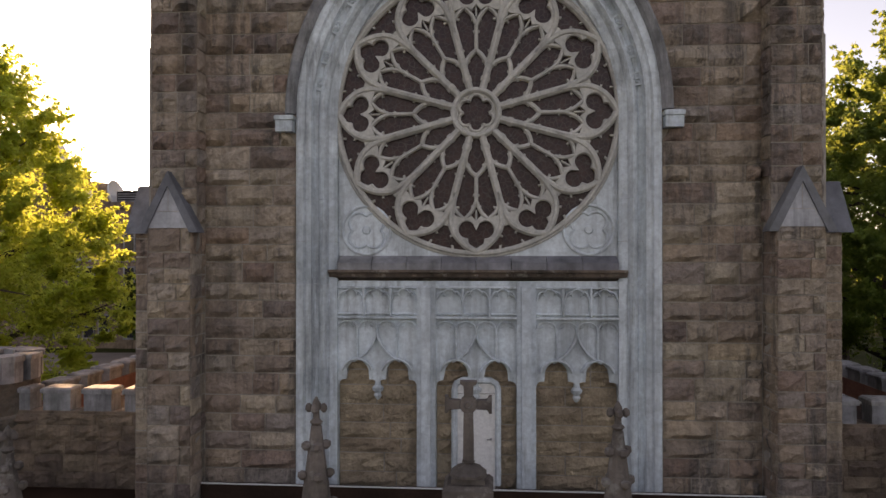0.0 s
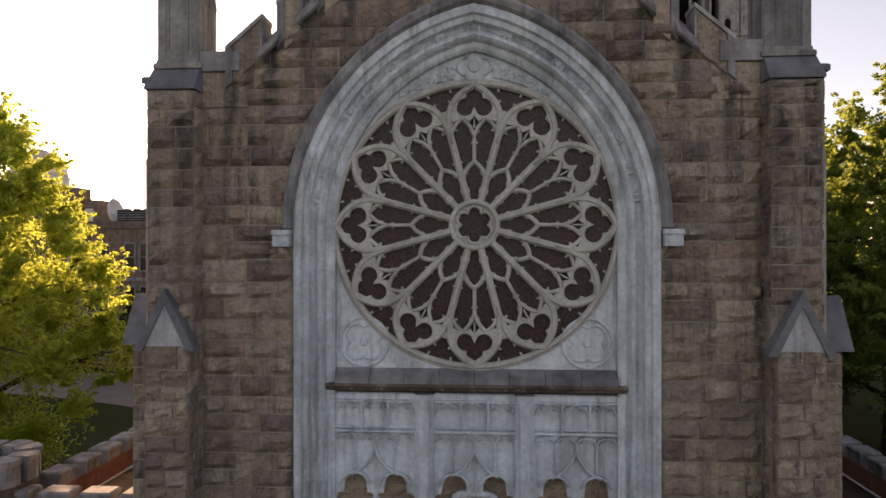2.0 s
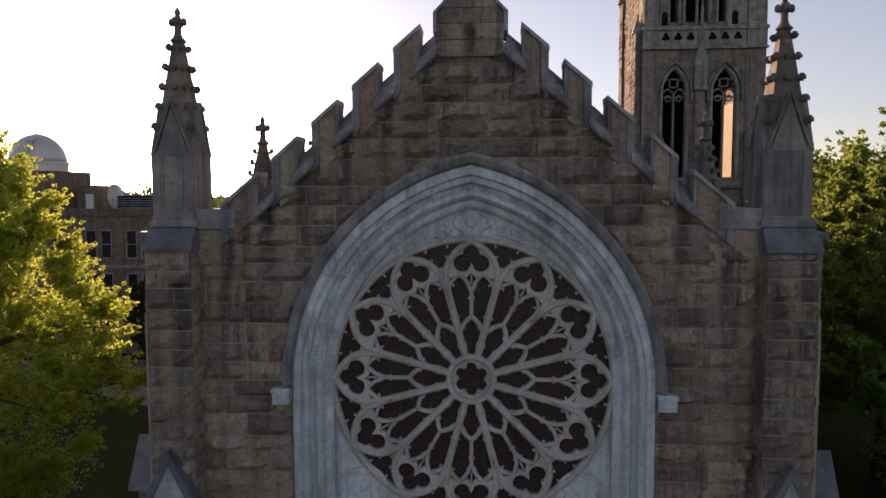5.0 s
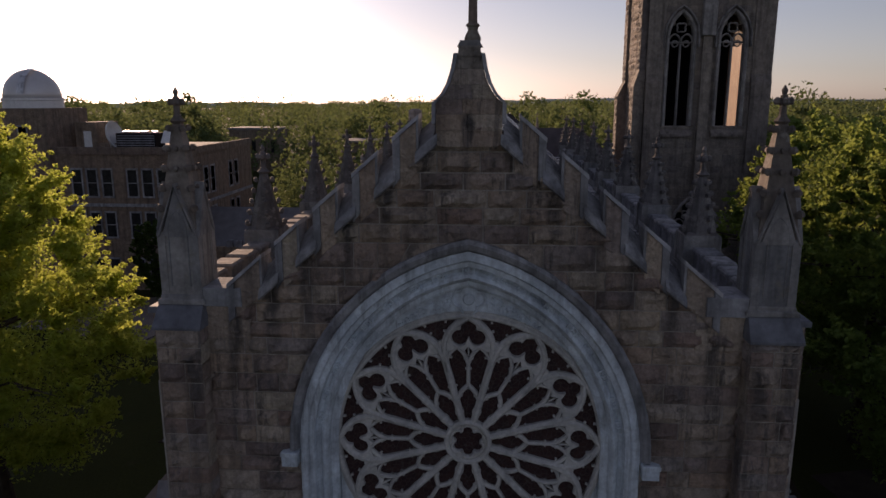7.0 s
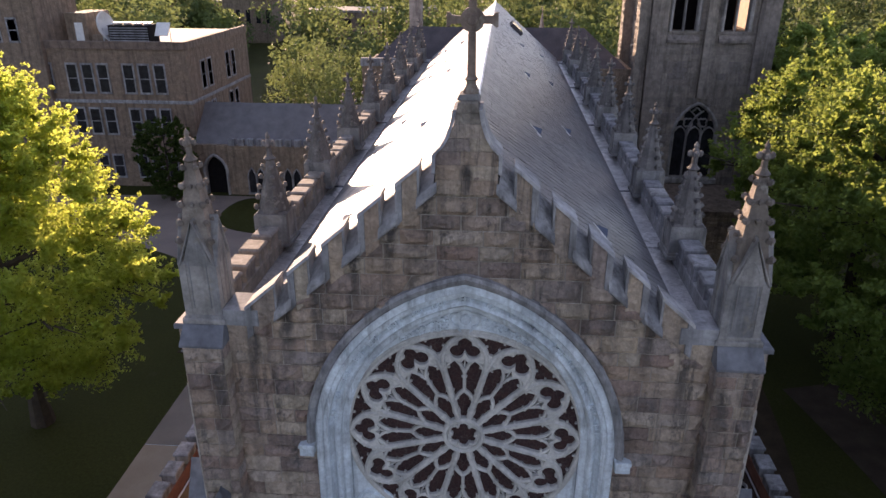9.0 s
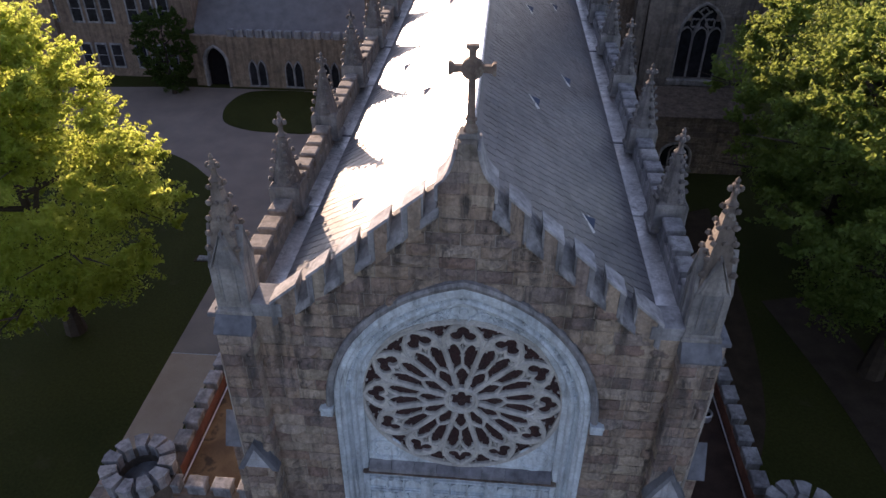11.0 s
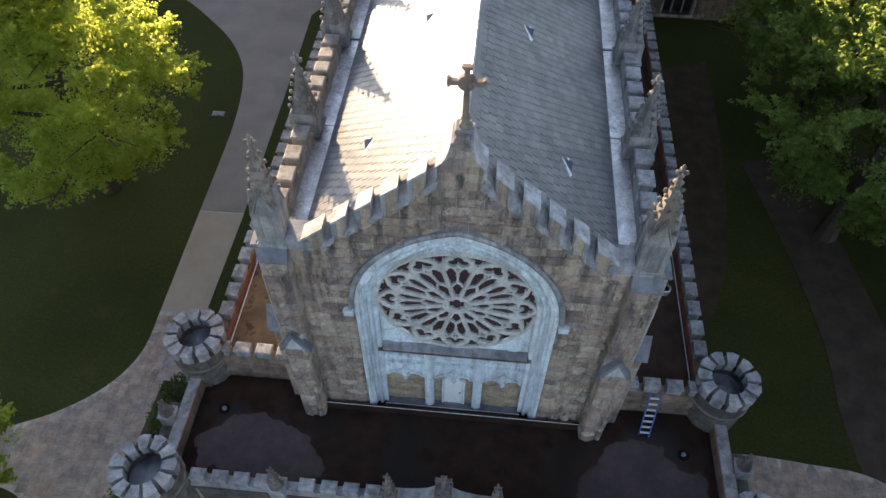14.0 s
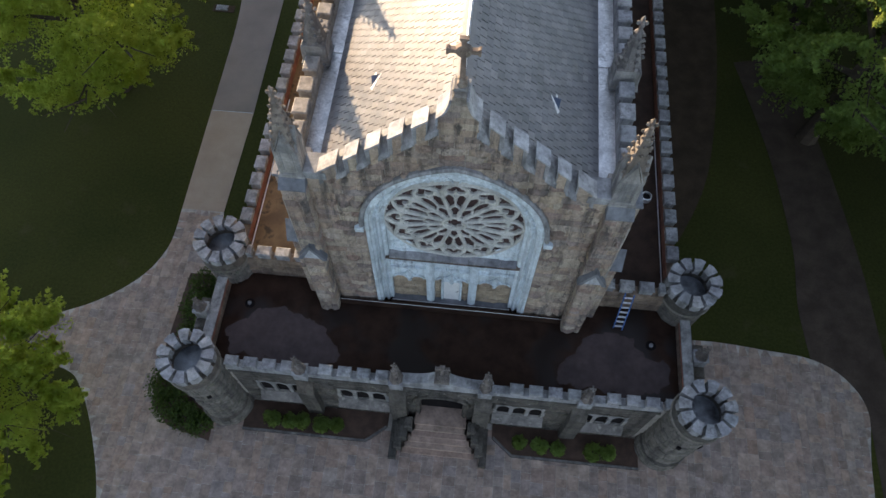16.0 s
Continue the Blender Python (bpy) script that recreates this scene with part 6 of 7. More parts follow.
# aisles
for s in (-1, 1):
    a = thing("aisle", (s * 9, 20, 0), "low side aisle with gravelled flat roof and crenellated wall", "aisle", "side aisles", "structure")
    part("aisle_wall", Geo().box(*sorted((s * 10.9, s * 11.4)), 2.4, NAVE_END, 0.0, 6.75), FARSTONE, a)
    part("brick_back", Geo().box(*sorted((s * 10.86, s * 10.897)), 2.4, NAVE_END, 6.3, 6.85), REDBRICK, a, "red brick inner face of the parapet")
    # the right-hand roof is darker than the left
    part("aisle_roof", Geo().box(*sorted((s * 6.8, s * 10.9)), 1.6, NAVE_END, 6.0, 6.3), GRAVEL if s < 0 else FELT, a)
    part("drain_pipe", Geo().tube([(s * 10.75, 1.8, 6.36), (s * 10.75, 12.0, 6.36)], [0.035, 0.035], 6), ALU, a)
    y = 3.2
    while y < NAVE_END - 1:
        part("merlon", Geo().box(*sorted((s * 10.88, s * 11.42)), y, y + 0.72, 6.75, 7.12), COPING, a)
        part("merlon_cap", Geo().box(*sorted((s * 10.84, s * 11.46)), y - 0.04, y + 0.76, 7.122, 7.24, 0.04), COPING, a)
        y += 1.12
    v = thing("roof_hatch", (s * 10.1, 7.3, 6.3), "round dark roof outlet on the aisle", "roof outlet", "aisle roof outlets")
    part("drum", Geo().lathe(s * 10.1, 7.3, [(0.3, 6.3), (0.3, 6.62), (0.24, 6.64), (0.24, 6.5)], 14, 0, False), METAL if s > 0 else DARK, v)
    part("cover", Geo().lathe(s * 10.1, 7.3, [(0.24, 6.48), (0.24, 6.5)], 14), DARK, v)

# roof furniture on the narthex
for x, y in ((-10.48, -0.65), (10.4, -0.85)):
    v = thing("drain_dome", (x, y, ROOF_Z), "small round drain cover on the wet flat roof", "roof drain", "roof drains")
    part("flange", Geo().lathe(x, y, [(0.26, ROOF_Z), (0.26, ROOF_Z + 0.03), (0.2, ROOF_Z + 0.05)], 14), DARK, v)
    part("dome", Geo().lathe(x, y, [(0.11, ROOF_Z + 0.05), (0.10, ROOF_Z + 0.12), (0.06, ROOF_Z + 0.17), (0.02, ROOF_Z + 0.18)], 12), LEAD, v)
lad = thing("ladder", (8.95, 0.2, ROOF_Z), "blue ladder with pale rungs leaning on the wall", "ladder")
foot, head_ = Vector((8.72, -0.1, ROOF_Z)), Vector((8.95, 1.06, 7.05))
across = Vector((0.22, -0.04, 0))
for s in (-1, 1):
    part("stile", Geo().tube([foot + across * s, head_ + across * s], [0.035, 0.035], 6), BLUE, lad)
for i in range(7):
    p = foot + (head_ - foot) * ((i + 0.6) / 7.4)
    part("rung", Geo().box(-0.2, 0.2, -0.04, 0.04, -0.02, 0.02).moved(lambda px, py, pz: tuple(p + Vector((px, py, pz)))), ALU, lad)
# shallow pools on the flat roof
for line in ([(-10.9, -1.5), (-9.6, -0.9), (-8.0, -0.85), (-6.9, -1.2), (-6.0, -2.1), (-5.6, -3.1), (-6.2, -3.6), (-8.5, -3.5), (-10.8, -3.4), (-11.2, -2.4)], [(7.0, -0.75), (7.8, -0.4), (8.64, -0.35), (9.5, -0.72), (10.3, -1.4), (11.1, -1.9), (10.8, -3.1), (10.3, -3.6), (7.5, -3.5), (5.65, -3.1), (6.05, -2.1)]):
    edge = [(x + 0.42 * noise.noise((x * 1.3, y * 1.3, 0.4)) + 0.16 * noise.noise((x * 4.1, y * 4.1, 0.4)), min(-0.35, y + 0.40 * noise.noise((x * 1.3, y * 1.3, 5.0)) + 0.16 * noise.noise((x * 4.1, y * 4.1, 5.0)))) for x, y in smooth_line(line + line[:1], 14)[:-1]]
    pool = part("puddle", Geo().slab(list(reversed(edge)), ROOF_Z + 0.001, ROOF_Z + 0.006), WATER)
    tagged(pool, "shallow rain puddle lying on the flat roof", "puddle", "roof puddles")
# ---- bell tower and transept beyond the nave ----
TY = 48.0
tower = thing("bell_tower", (18.2, 54, 0), "square sandstone bell tower with tall traceried openings", "tower")
TX0, TX1, TD = 13.0, 23.2, 10.0


def tower_spans(z):
    spans, lo = [], TX0
    cuts = []
    if 19.0 < z < 28.3:
        for c in (15.75, 19.95):
            h = 1.05 if z < 26.3 else arch_half(1.05, 2.0, z - 26.3)
            cuts.append((c - h, c + h))
    if 6.4 < z < 12.9:
        h = 1.85 if z < 10.2 else arch_half(1.85, 2.7, z - 10.2)
        cuts.append((17.85 - h, 17.85 + h))
    if 32.2 < z < 39:
        cuts += [(15.3, 15.87), (16.58, 18.38), (19.32, 19.88)]
    for a, b in cuts:
        spans.append((lo, a))
        lo = b
    return spans + [(lo, TX1)]


core = Geo()
levels = [0, 6.4, 10.2, 11.5, 12.9, 19.0, 26.3, 27.3, 28.3, 32.2, 39.0, 41.0]
for z0, z1 in zip(levels, levels[1:]):
    for a, b in tower_spans((z0 + z1) / 2):
        core.box(a, b, TY + 0.03, TY + 0.9, z0, z1)
core.box(TX0, TX0 + 0.9, TY + 0.9, TY + TD, 0, 41).box(TX0, TX1, TY + TD - 0.9, TY + TD, 0, 19).box(TX0, TX1, TY + TD - 0.9, TY + TD, 28.0, 41)
core.box(TX0, 14.6, TY + TD - 0.9, TY + TD, 19, 28).box(17.2, 18.6, TY + TD - 0.9, TY + TD, 19, 28).box(21.2, TX1, TY + TD - 0.9, TY + TD, 19, 28)
core.box(TX1 - 0.9, TX1, TY + 0.9, TY + TD, 0, 41)
core.box(TX0 + 0.5, TX1 - 0.5, TY + 0.5, TY + TD - 0.5, 18.2, 18.8).box(TX0 + 0.5, TX1 - 0.5, TY + 0.5, TY + TD - 0.5, 31.2, 31.6)
part("tower_core", core, TOWERSTONE, tower)
for z0, z1 in ((0, 6.4), (6.4, 10.2), (10.2, 12.9), (12.9, 19.0), (19.0, 26.3), (26.3, 28.3), (28.3, 30.0), (32.2, 39.0)):
    wall_stones(tower, TOWERSTONE, tower_spans, z0, z1, facing_front(TY), single=False, course=(0.45, 0.6), length=(0.7, 1.5), proud=0.03, rough=0.012)
wall_stones(tower, TOWERSTONE, lambda z: [(-TY - TD + 1.62, -TY - 1.72)], 8.0, 39.0, facing_left(TX0), single=False, course=(0.45, 0.6), length=(0.7, 1.5), proud=0.06)
# front corner piers, and stepped side buttresses that catch the sun
for x0, x1 in ((13.0, 14.37), (21.65, 23.3)):
    part("corner_pier", Geo().box(x0, x1, TY - 0.3, TY + 0.4, 0, 22.6).put([(x0, TY - 0.3, 22.6), (x1, TY - 0.3, 22.6), (x1, TY - 0.12, 23.3), (x0, TY - 0.12, 23.3), (x0, TY + 0.3, 23.3), (x1, TY + 0.3, 23.3), (x0, TY + 0.3, 22.6), (x1, TY + 0.3, 22.6)], [(0, 1, 2, 3), (3, 2, 5, 4), (0, 3, 4, 6), (1, 7, 5, 2)]).box(x0, x1, TY - 0.12, TY + 0.3, 23.3, 30.0), TOWERSTONE, tower, "flat corner pier of the tower")
    part("upper_pier", Geo().box(x0, x1, TY - 0.3, TY + 0.4, 30.0, 31.5).box(x0 + 0.05, x1 - 0.05, TY - 0.26, TY + 0.4, 31.8, 40.0).prism([(x0 + 0.3, 32.2), (x1 - 0.3, 32.2), (x1 - 0.3, 36.6), ((x0 + x1) / 2, 37.8), (x0 + 0.3, 36.6)], TY - 0.34, TY - 0.2, 0.05), TRIM, tower, "pale smooth pier of the bell stage")
    for za, zb in ((29.9, 30.1), (31.5, 31.8)):
        part("pier_string", Geo().box(x0 - 0.1, x1 + 0.1, TY - 0.42, TY + 0.4, za, zb, 0.05), TRIM, tower)
for y0, y1, low_x, high_x, turn_z, top_z in ((48.35, 49.7, 12.1, 12.5, 22.4, 31.5), (56.4, 58.0, 12.1, 12.75, 21.6, 36.2)):
    g = Geo().box(low_x, 13.02, y0, y1, 0, turn_z).put([(low_x, y0, turn_z), (low_x, y1, turn_z), (high_x, y1, turn_z + 1.3), (high_x, y0, turn_z + 1.3), (13.02, y0, turn_z + 1.3), (13.02, y1, turn_z + 1.3), (13.02, y0, turn_z), (13.02, y1, turn_z)], [(0, 3, 2, 1), (3, 4, 5, 2), (0, 6, 4, 3), (1, 2, 5, 7)]).box(high_x, 13.02, y0, y1, turn_z + 1.3, top_z)
    sb = part("side_buttress", g, TOWERSTONE, tower, "stepped side buttress lit warm by the low sun")
    wall_stones(sb, TOWERSTONE, lambda z: [(-y1, -y0)], 8.0, turn_z - 0.05, facing_left(low_x), single=False, course=(0.45, 0.6), length=(0.5, 0.9), proud=0.06)
    wall_stones(sb, TOWERSTONE, lambda z: [(-y1, -y0)], turn_z + 1.35, top_z, facing_left(high_x), single=False, course=(0.45, 0.6), length=(0.5, 0.9), proud=0.06)
    part("buttress_cap", Geo().lathe((high_x + 13.0) / 2, (y0 + y1) / 2, [(0.62, top_z), (0.62, top_z + 0.15), (0.08, top_z + 1.3), (0.14, top_z + 1.5), (0.02, top_z + 1.75)], 4, math.pi / 4), TRIM, sb)
part("mid_buttress", Geo().box(17.45, 18.25, TY - 0.5, TY + 0.1, 13.5, 25.0).box(17.5, 18.2, TY - 0.3, TY + 0.1, 25.0, 28.6), TOWERSTONE, tower)
part("mid_gablet", Geo().prism([(17.3, 26.4), (18.4, 26.4), (18.4, 29.0), (17.85, 30.6), (17.3, 29.0)], TY - 0.62, TY, 0.05), TRIM, tower, "pale gabled niche between the openings")
for c in (15.75, 19.95):
    w = part("bell_opening", Geo().bar([(c - 1.12, 19.0)] + [(c + x, 26.3 + z) for x, z in arch_points(1.12, 2.1, 10)] + [(c + 1.12, 19.0)], 0.32, TY - 0.22, TY + 0.5).bar([(c - 1.42, 25.5)] + [(c + x, 26.3 + z) for x, z in arch_points(1.42, 2.5, 10)] + [(c + 1.42, 25.5)], 0.16, TY - 0.3, TY + 0.1), TRIM, tower, "pale moulded frame of the bell opening")
    t = Geo().bar([(c, 19.0), (c, 26.0)], 0.17, TY + 0.1, TY + 0.4)
    for s in (-1, 1):
        t.bar([(c, 25.9)] + [(c + s * 0.5 + s * -x, 25.9 + z) for x, z in arch_points(0.5, 0.7, 6)], 0.12, TY + 0.1, TY + 0.4)
        t.bar(circle(c + s * 0.45, 25.8, 0.25, 12), 0.1, TY + 0.15, TY + 0.35, True)
    t.bar(foil(c, 27.1, 0.42, 4, 45), 0.12, TY + 0.1, TY + 0.4, True)
    part("opening_tracery", t, TRIM, w)
    for z in (19.4, 20.4, 21.4):
        part("louvre", Geo().box(c - 0.3, c + 1.0, TY + 4.0, TY + 4.2, z + 2, z + 2.12), METAL, w)
    part("opening_sill", Geo().put([(c - 1.3, TY - 0.4, 18.3), (c + 1.3, TY - 0.4, 18.3), (c + 1.3, TY + 0.3, 19.02), (c - 1.3, TY + 0.3, 19.02), (c - 1.3, TY - 0.4, 18.1), (c + 1.3, TY - 0.4, 18.1), (c - 1.3, TY + 0.3, 18.1), (c + 1.3, TY + 0.3, 18.1)], [(0, 1, 2, 3), (4, 5, 1, 0), (5, 7, 2, 1), (6, 4, 0, 3)]), TOWERSTONE, w)
# balustrade with black trefoils laid on for shaded piercings
for z in (29.9, 31.5):
    part("balustrade_rail", Geo().box(14.4, 21.6, TY - 0.35, TY + 0.1, z, z + 0.3, 0.05), TRIM, tower)
part("balustrade_panel", Geo().box(14.4, 21.6, TY - 0.2, TY + 0.0, 30.2, 31.5), TRIM, tower)
part("balustrade_post", Geo().box(17.62, 18.16, TY - 0.32, TY + 0.05, 30.2, 31.5).prism([(17.75, 31.82), (18.05, 31.82), (18.0, 33.2), (17.9, 34.2), (17.8, 33.2)], TY - 0.3, TY - 0.05, 0.03), TRIM, tower)
for c in (14.92, 15.95, 16.98, 18.80, 19.85, 20.90):
    g = Geo()
    for k in range(3):
        a = radians(90 + 120 * k)
        g.prism(circle(c + 0.17 * math.cos(a), 30.92 + 0.17 * math.sin(a), 0.19, 10), TY - 0.235 - 0.002 * k, TY - 0.19)
    part("trefoil_piercing", g, DARK, tower, "black trefoil laid on for a shaded piercing")
# black sheets painted for the unlit inside of the tower
part("bell_stage_shade", Geo().box(12.8, 20.75, TY + 3.4, TY + 3.6, 18.8, 31.2), DARK, tower, "black sheet for the shaded interior behind the bell openings")
part("belfry_back", Geo().box(14.5, 21.9, TY + 2.0, TY + 2.2, 32.2, 39.0), DARK, tower)
for x in (15.15, 16.05, 16.40, 17.48, 18.55, 19.15, 20.02):
    part("belfry_shaft", Geo().lathe(x, TY - 0.12, [(0.13, 32.0), (0.12, 38.8)], 8), TRIM, tower)
for x0, x1 in ((14.4, 15.1), (20.1, 21.6)):
    part("niche_wall", Geo().box(x0, x1, TY - 0.2, TY - 0.002, 31.8, 36.4, 0.03), TRIM, tower, "pale smooth walling with a small niche")
for c in (14.78, 20.62):
    # black plate painted for the niche's shade
    part("niche", Geo().prism([(c - 0.26, 31.9), (c + 0.26, 31.9)] + [(c + x, 32.7 + z) for x, z in reversed(arch_points(0.26, 0.36, 5))], TY - 0.204, TY - 0.17), DARK, tower, "small arched niche, its shade laid on as a black plate")
for x in (13.0, 22.6):
    part("tower_pinnacle", Geo().lathe(x, TY + 0.3, [(0.9, 40.0), (0.8, 43.0), (0.9, 43.1), (0.1, 47.5)], 8), TOWERSTONE, tower)
part("bell_lining", Geo().box(22.2, 22.29, TY + 1.0, TY + 9.0, 18.8, 26.0), BOARDS, tower, "sunlit timber lining inside the bell stage")
# traceried window low in the tower
big = part("great_opening", Geo().bar([(17.85 - 1.9, 6.4)] + [(17.85 + x, 10.2 + z) for x, z in arch_points(1.9, 2.8, 12)] + [(17.85 + 1.9, 6.4)], 0.3, TY - 0.15, TY + 0.5), TRIM, tower, "large pointed three-light window")
t = Geo()
for s in (-1, 1):
    t.bar([(17.85 + s * 0.62, 6.4), (17.85 + s * 0.62, 10.3)], 0.14, TY + 0.1, TY + 0.4)
for c in (-1.24, 0, 1.24):
    t.bar([(17.85 + c + x, 10.1 + z) for x, z in arch_points(0.58, 0.8, 8)], 0.11, TY + 0.1, TY + 0.4)
for s in (-1, 1):
    t.bar(foil(17.85 + s * 0.62, 11.25, 0.42, 4, 45), 0.1, TY + 0.1, TY + 0.4, True)
    t.bar(quad_curve((17.85 + s * 0.62, 10.3), (17.85 + s * 0.5, 11.6), (17.85 - s * 0.6, 12.3), 8), 0.1, TY + 0.1, TY + 0.4)
t.bar(foil(17.85, 12.2, 0.36, 4, 0), 0.1, TY + 0.1, TY + 0.4, True)
part("tracery", t, TRIM, big)
part("pane", Geo().box(15.9, 19.8, TY + 0.4, TY + 0.45, 6.4, 13.0), PANE, big)
part("sill", Geo().box(15.5, 20.2, TY - 0.4, TY + 0.2, 5.9, 6.4, 0.1), TRIM, big)

# low block at the foot of the tower with a three-light window
porch = part("tower_base", Geo().box(12.9, 14.6, 42.0, 47.0, 0, 5.3).box(17.6, 22.2, 42.0, 47.0, 0, 5.3).box(14.6, 17.6, 42.0, 47.0, 0, 0.4).box(14.6, 17.6, 42.0, 47.0, 2.9, 5.3).box(14.6, 17.6, 42.6, 47.0, 0.4, 2.9), FARSTONE, tower, "plain stone block at the foot of the tower")
wall_stones(tower, FARSTONE, lambda z: [(12.9, 22.2)] if z > 3.0 else [(12.9, 14.6), (17.6, 22.2)], 0.0, 3.0, facing_front(41.99), single=False, course=(0.4, 0.5), length=(0.7, 1.3))
wall_stones(tower, FARSTONE, lambda z: [(12.9, 22.2)], 3.0, 5.3, facing_front(41.99), single=False, course=(0.4, 0.5), length=(0.7, 1.3))
part("ledge", Geo().put([(12.8, 41.8, 5.3), (22.3, 41.8, 5.3), (22.3, 47.0, 6.0), (12.8, 47.0, 6.0), (12.8, 41.8, 5.15), (22.3, 41.8, 5.15), (22.3, 47.0, 5.3), (12.8, 47.0, 5.3)], [(0, 1, 2, 3), (4, 5, 1, 0), (5, 6, 2, 1), (7, 4, 0, 3)]), FARSTONE, tower)
low = part("low_window", Geo().bar([(14.75, 0.4)] + [(16.1 + x, 1.5 + z) for x, z in arch_points(1.35, 1.3, 10)] + [(17.45, 0.4)], 0.24, 41.85, 42.3).bar([(15.65, 0.4), (15.65, 1.9)], 0.12, 42.1, 42.3).bar([(16.55, 0.4), (16.55, 1.9)], 0.12, 42.1, 42.3).bar([(16.1 + x, 1.8 + z) for x, z in arch_points(0.45, 0.6, 6)], 0.1, 42.1, 42.3).box(14.5, 17.7, 41.8, 42.3, 0.2, 0.4), TRIM, tower, "low three-light pointed window")
part("pane", Geo().box(14.6, 17.6, 42.4, 42.44, 0.4, 2.9), PANE, low)
part("spandrel_fill", Geo().prism([(14.6, 1.6), (14.75, 1.6), (15.1, 2.3), (15.6, 2.72), (14.6, 2.9)], 41.99, 42.3), FARSTONE, low)
part("spandrel_fill", Geo().prism([(17.6, 2.9), (16.6, 2.72), (17.1, 2.3), (17.45, 1.6), (17.6, 1.6)], 41.99, 42.3), FARSTONE, low)

tran = thing("transept", (0, 55, 0), "sandstone crossing closing the far end of the nave", "wall", kind="structure")
part("transept_wall", Geo().box(-12.0, 12.2, NAVE_END + 0.01, NAVE_END + 8.0, 0.0, 15.5), FARSTONE, tran)
part("transept_parapet", Geo().box(-12.1, -6.9, NAVE_END - 0.1, NAVE_END + 0.4, 15.5, 16.2, 0.03), COPING, tran)
hip = [(-11.6, NAVE_END + 0.1, 15.52), (11.8, NAVE_END + 0.1, 15.52), (11.8, NAVE_END + 8.0, 15.52), (-11.6, NAVE_END + 8.0, 15.52), (-8.0, NAVE_END + 4.0, 18.6), (8.2, NAVE_END + 4.0, 18.6)]
part("transept_roof", Geo().put(hip, [(0, 1, 5, 4), (1, 2, 5), (2, 3, 4, 5), (3, 0, 4), (3, 2, 1, 0)]), FARSLATE, tran, "dark hipped slate roof behind the nave")
part("ridge_end", Geo().put([(-EAVE, NAVE_END, RIDGE - SLOPE * EAVE), (0, NAVE_END, RIDGE), (EAVE, NAVE_END, RIDGE - SLOPE * EAVE), (0, NAVE_END + 5.0, 17.0)], [(0, 1, 3), (1, 2, 3), (0, 3, 2)]), FARSLATE, tran, "hipped end of the nave roof")
fleche = thing("roof_spirelet", (4.6, 60.0, 15.0), "slender pale roof spirelet with a small cross", "spirelet")
part("shaft", Geo().lathe(4.6, 60.0, [(0.5, 12.0), (0.45, 17.2), (0.30, 17.5), (0.06, 19.4)], 8), TRIM, fleche)
part("cross", Geo().box(4.57, 4.63, 59.97, 60.03, 19.4, 20.0).box(4.40, 4.80, 59.97, 60.03, 19.7, 19.76), TRIM, fleche)
stack = thing("chimney_stack", (-9.9, 75.0, 0), "plain square grey-brown chimney stack behind the chapel", "chimney")
part("shaft", Geo().box(-10.66, -9.16, 74.3, 75.8, 0.0, 20.0, 0.04), TRIM, stack)
part("flue_rim", Geo().box(-10.45, -9.37, 74.5, 75.6, 20.0, 20.14, 0.05), COPING, stack)

# ---- far hall with observatory dome, and its gate range ----
hall = thing("far_hall", (-42, 62, 0), "three-storey sandstone hall with flat parapet and sash windows", "building")
HX0, HX1, HY, HZ = -62.0, -33.0, 60.0, 16.2
part("hall_wall", Geo().box(HX0, HX1, HY + 0.05, HY + 19, 0, HZ - 0.8), FARSTONE, hall)
part("hall_parapet", Geo().box(HX0 - 0.15, HX1 + 0.15, HY - 0.15, HY + 0.35, HZ - 0.8, HZ, 0.05).box(HX1 - 0.35, HX1 + 0.15, HY + 0.352, HY + 19, HZ - 0.8, HZ, 0.05), FARSTONE, hall)
part("hall_roof", Geo().box(HX0, HX1 - 0.36, HY + 0.36, HY + 19, HZ - 0.79, HZ - 0.5), FLATROOF, hall)
part("string_course", Geo().box(HX0, HX1 + 0.1, HY - 0.08, HY + 0.05, 9.6, 9.95, 0.04).box(HX1, HX1 + 0.1, HY + 0.051, HY + 19, 9.6, 9.95, 0.04), COPING, hall)


def sash(parent, x, y, z, w, h, side=False):
    g = Geo().box(-w / 2 - 0.18, w / 2 + 0.18, -0.08, 0.05, -0.2, 0.0).box(-w / 2 - 0.16, -w / 2, -0.06, 0.05, 0, h).box(w / 2, w / 2 + 0.16, -0.06, 0.05, 0, h).box(-w / 2 - 0.16, w / 2 + 0.16, -0.06, 0.05, h, h + 0.2).box(-w / 2, w / 2, -0.02, 0.04, h * 0.5 - 0.05, h * 0.5 + 0.05)
    p = Geo().box(-w / 2, w / 2, 0.0, 0.045, 0.0, h)
    mv = (lambda a, b, c: (x - b, y + a, z + c)) if side else (lambda a, b, c: (x + a, y + b, z + c))
    f = part("window", g.moved(mv), COPING, parent, "pale-framed sash window")
    part("pane", p.moved(mv), PANE, f)


for z, h in ((1.2, 2.4), (6.2, 2.7), (10.8, 2.9)):
    for grp in range(4):
        for k in range(3):
            sash(hall, -36.2 - 6.4 * grp - 1.75 * k, HY, z, 1.05, h)
    for grp in range(2):
        for k in range(2):
            sash(hall, HX1, HY + 4.0 + 7.5 * grp + 1.9 * k, z, 1.05, h, True)
part("stair_head", Geo().box(-47.6, -45.2, HY + 3, HY + 8, HZ - 0.5, HZ + 2.6).box(-45.19, -43.0, HY + 3.5, HY + 7.5, HZ - 0.5, HZ + 0.2), FARSTONE, hall)
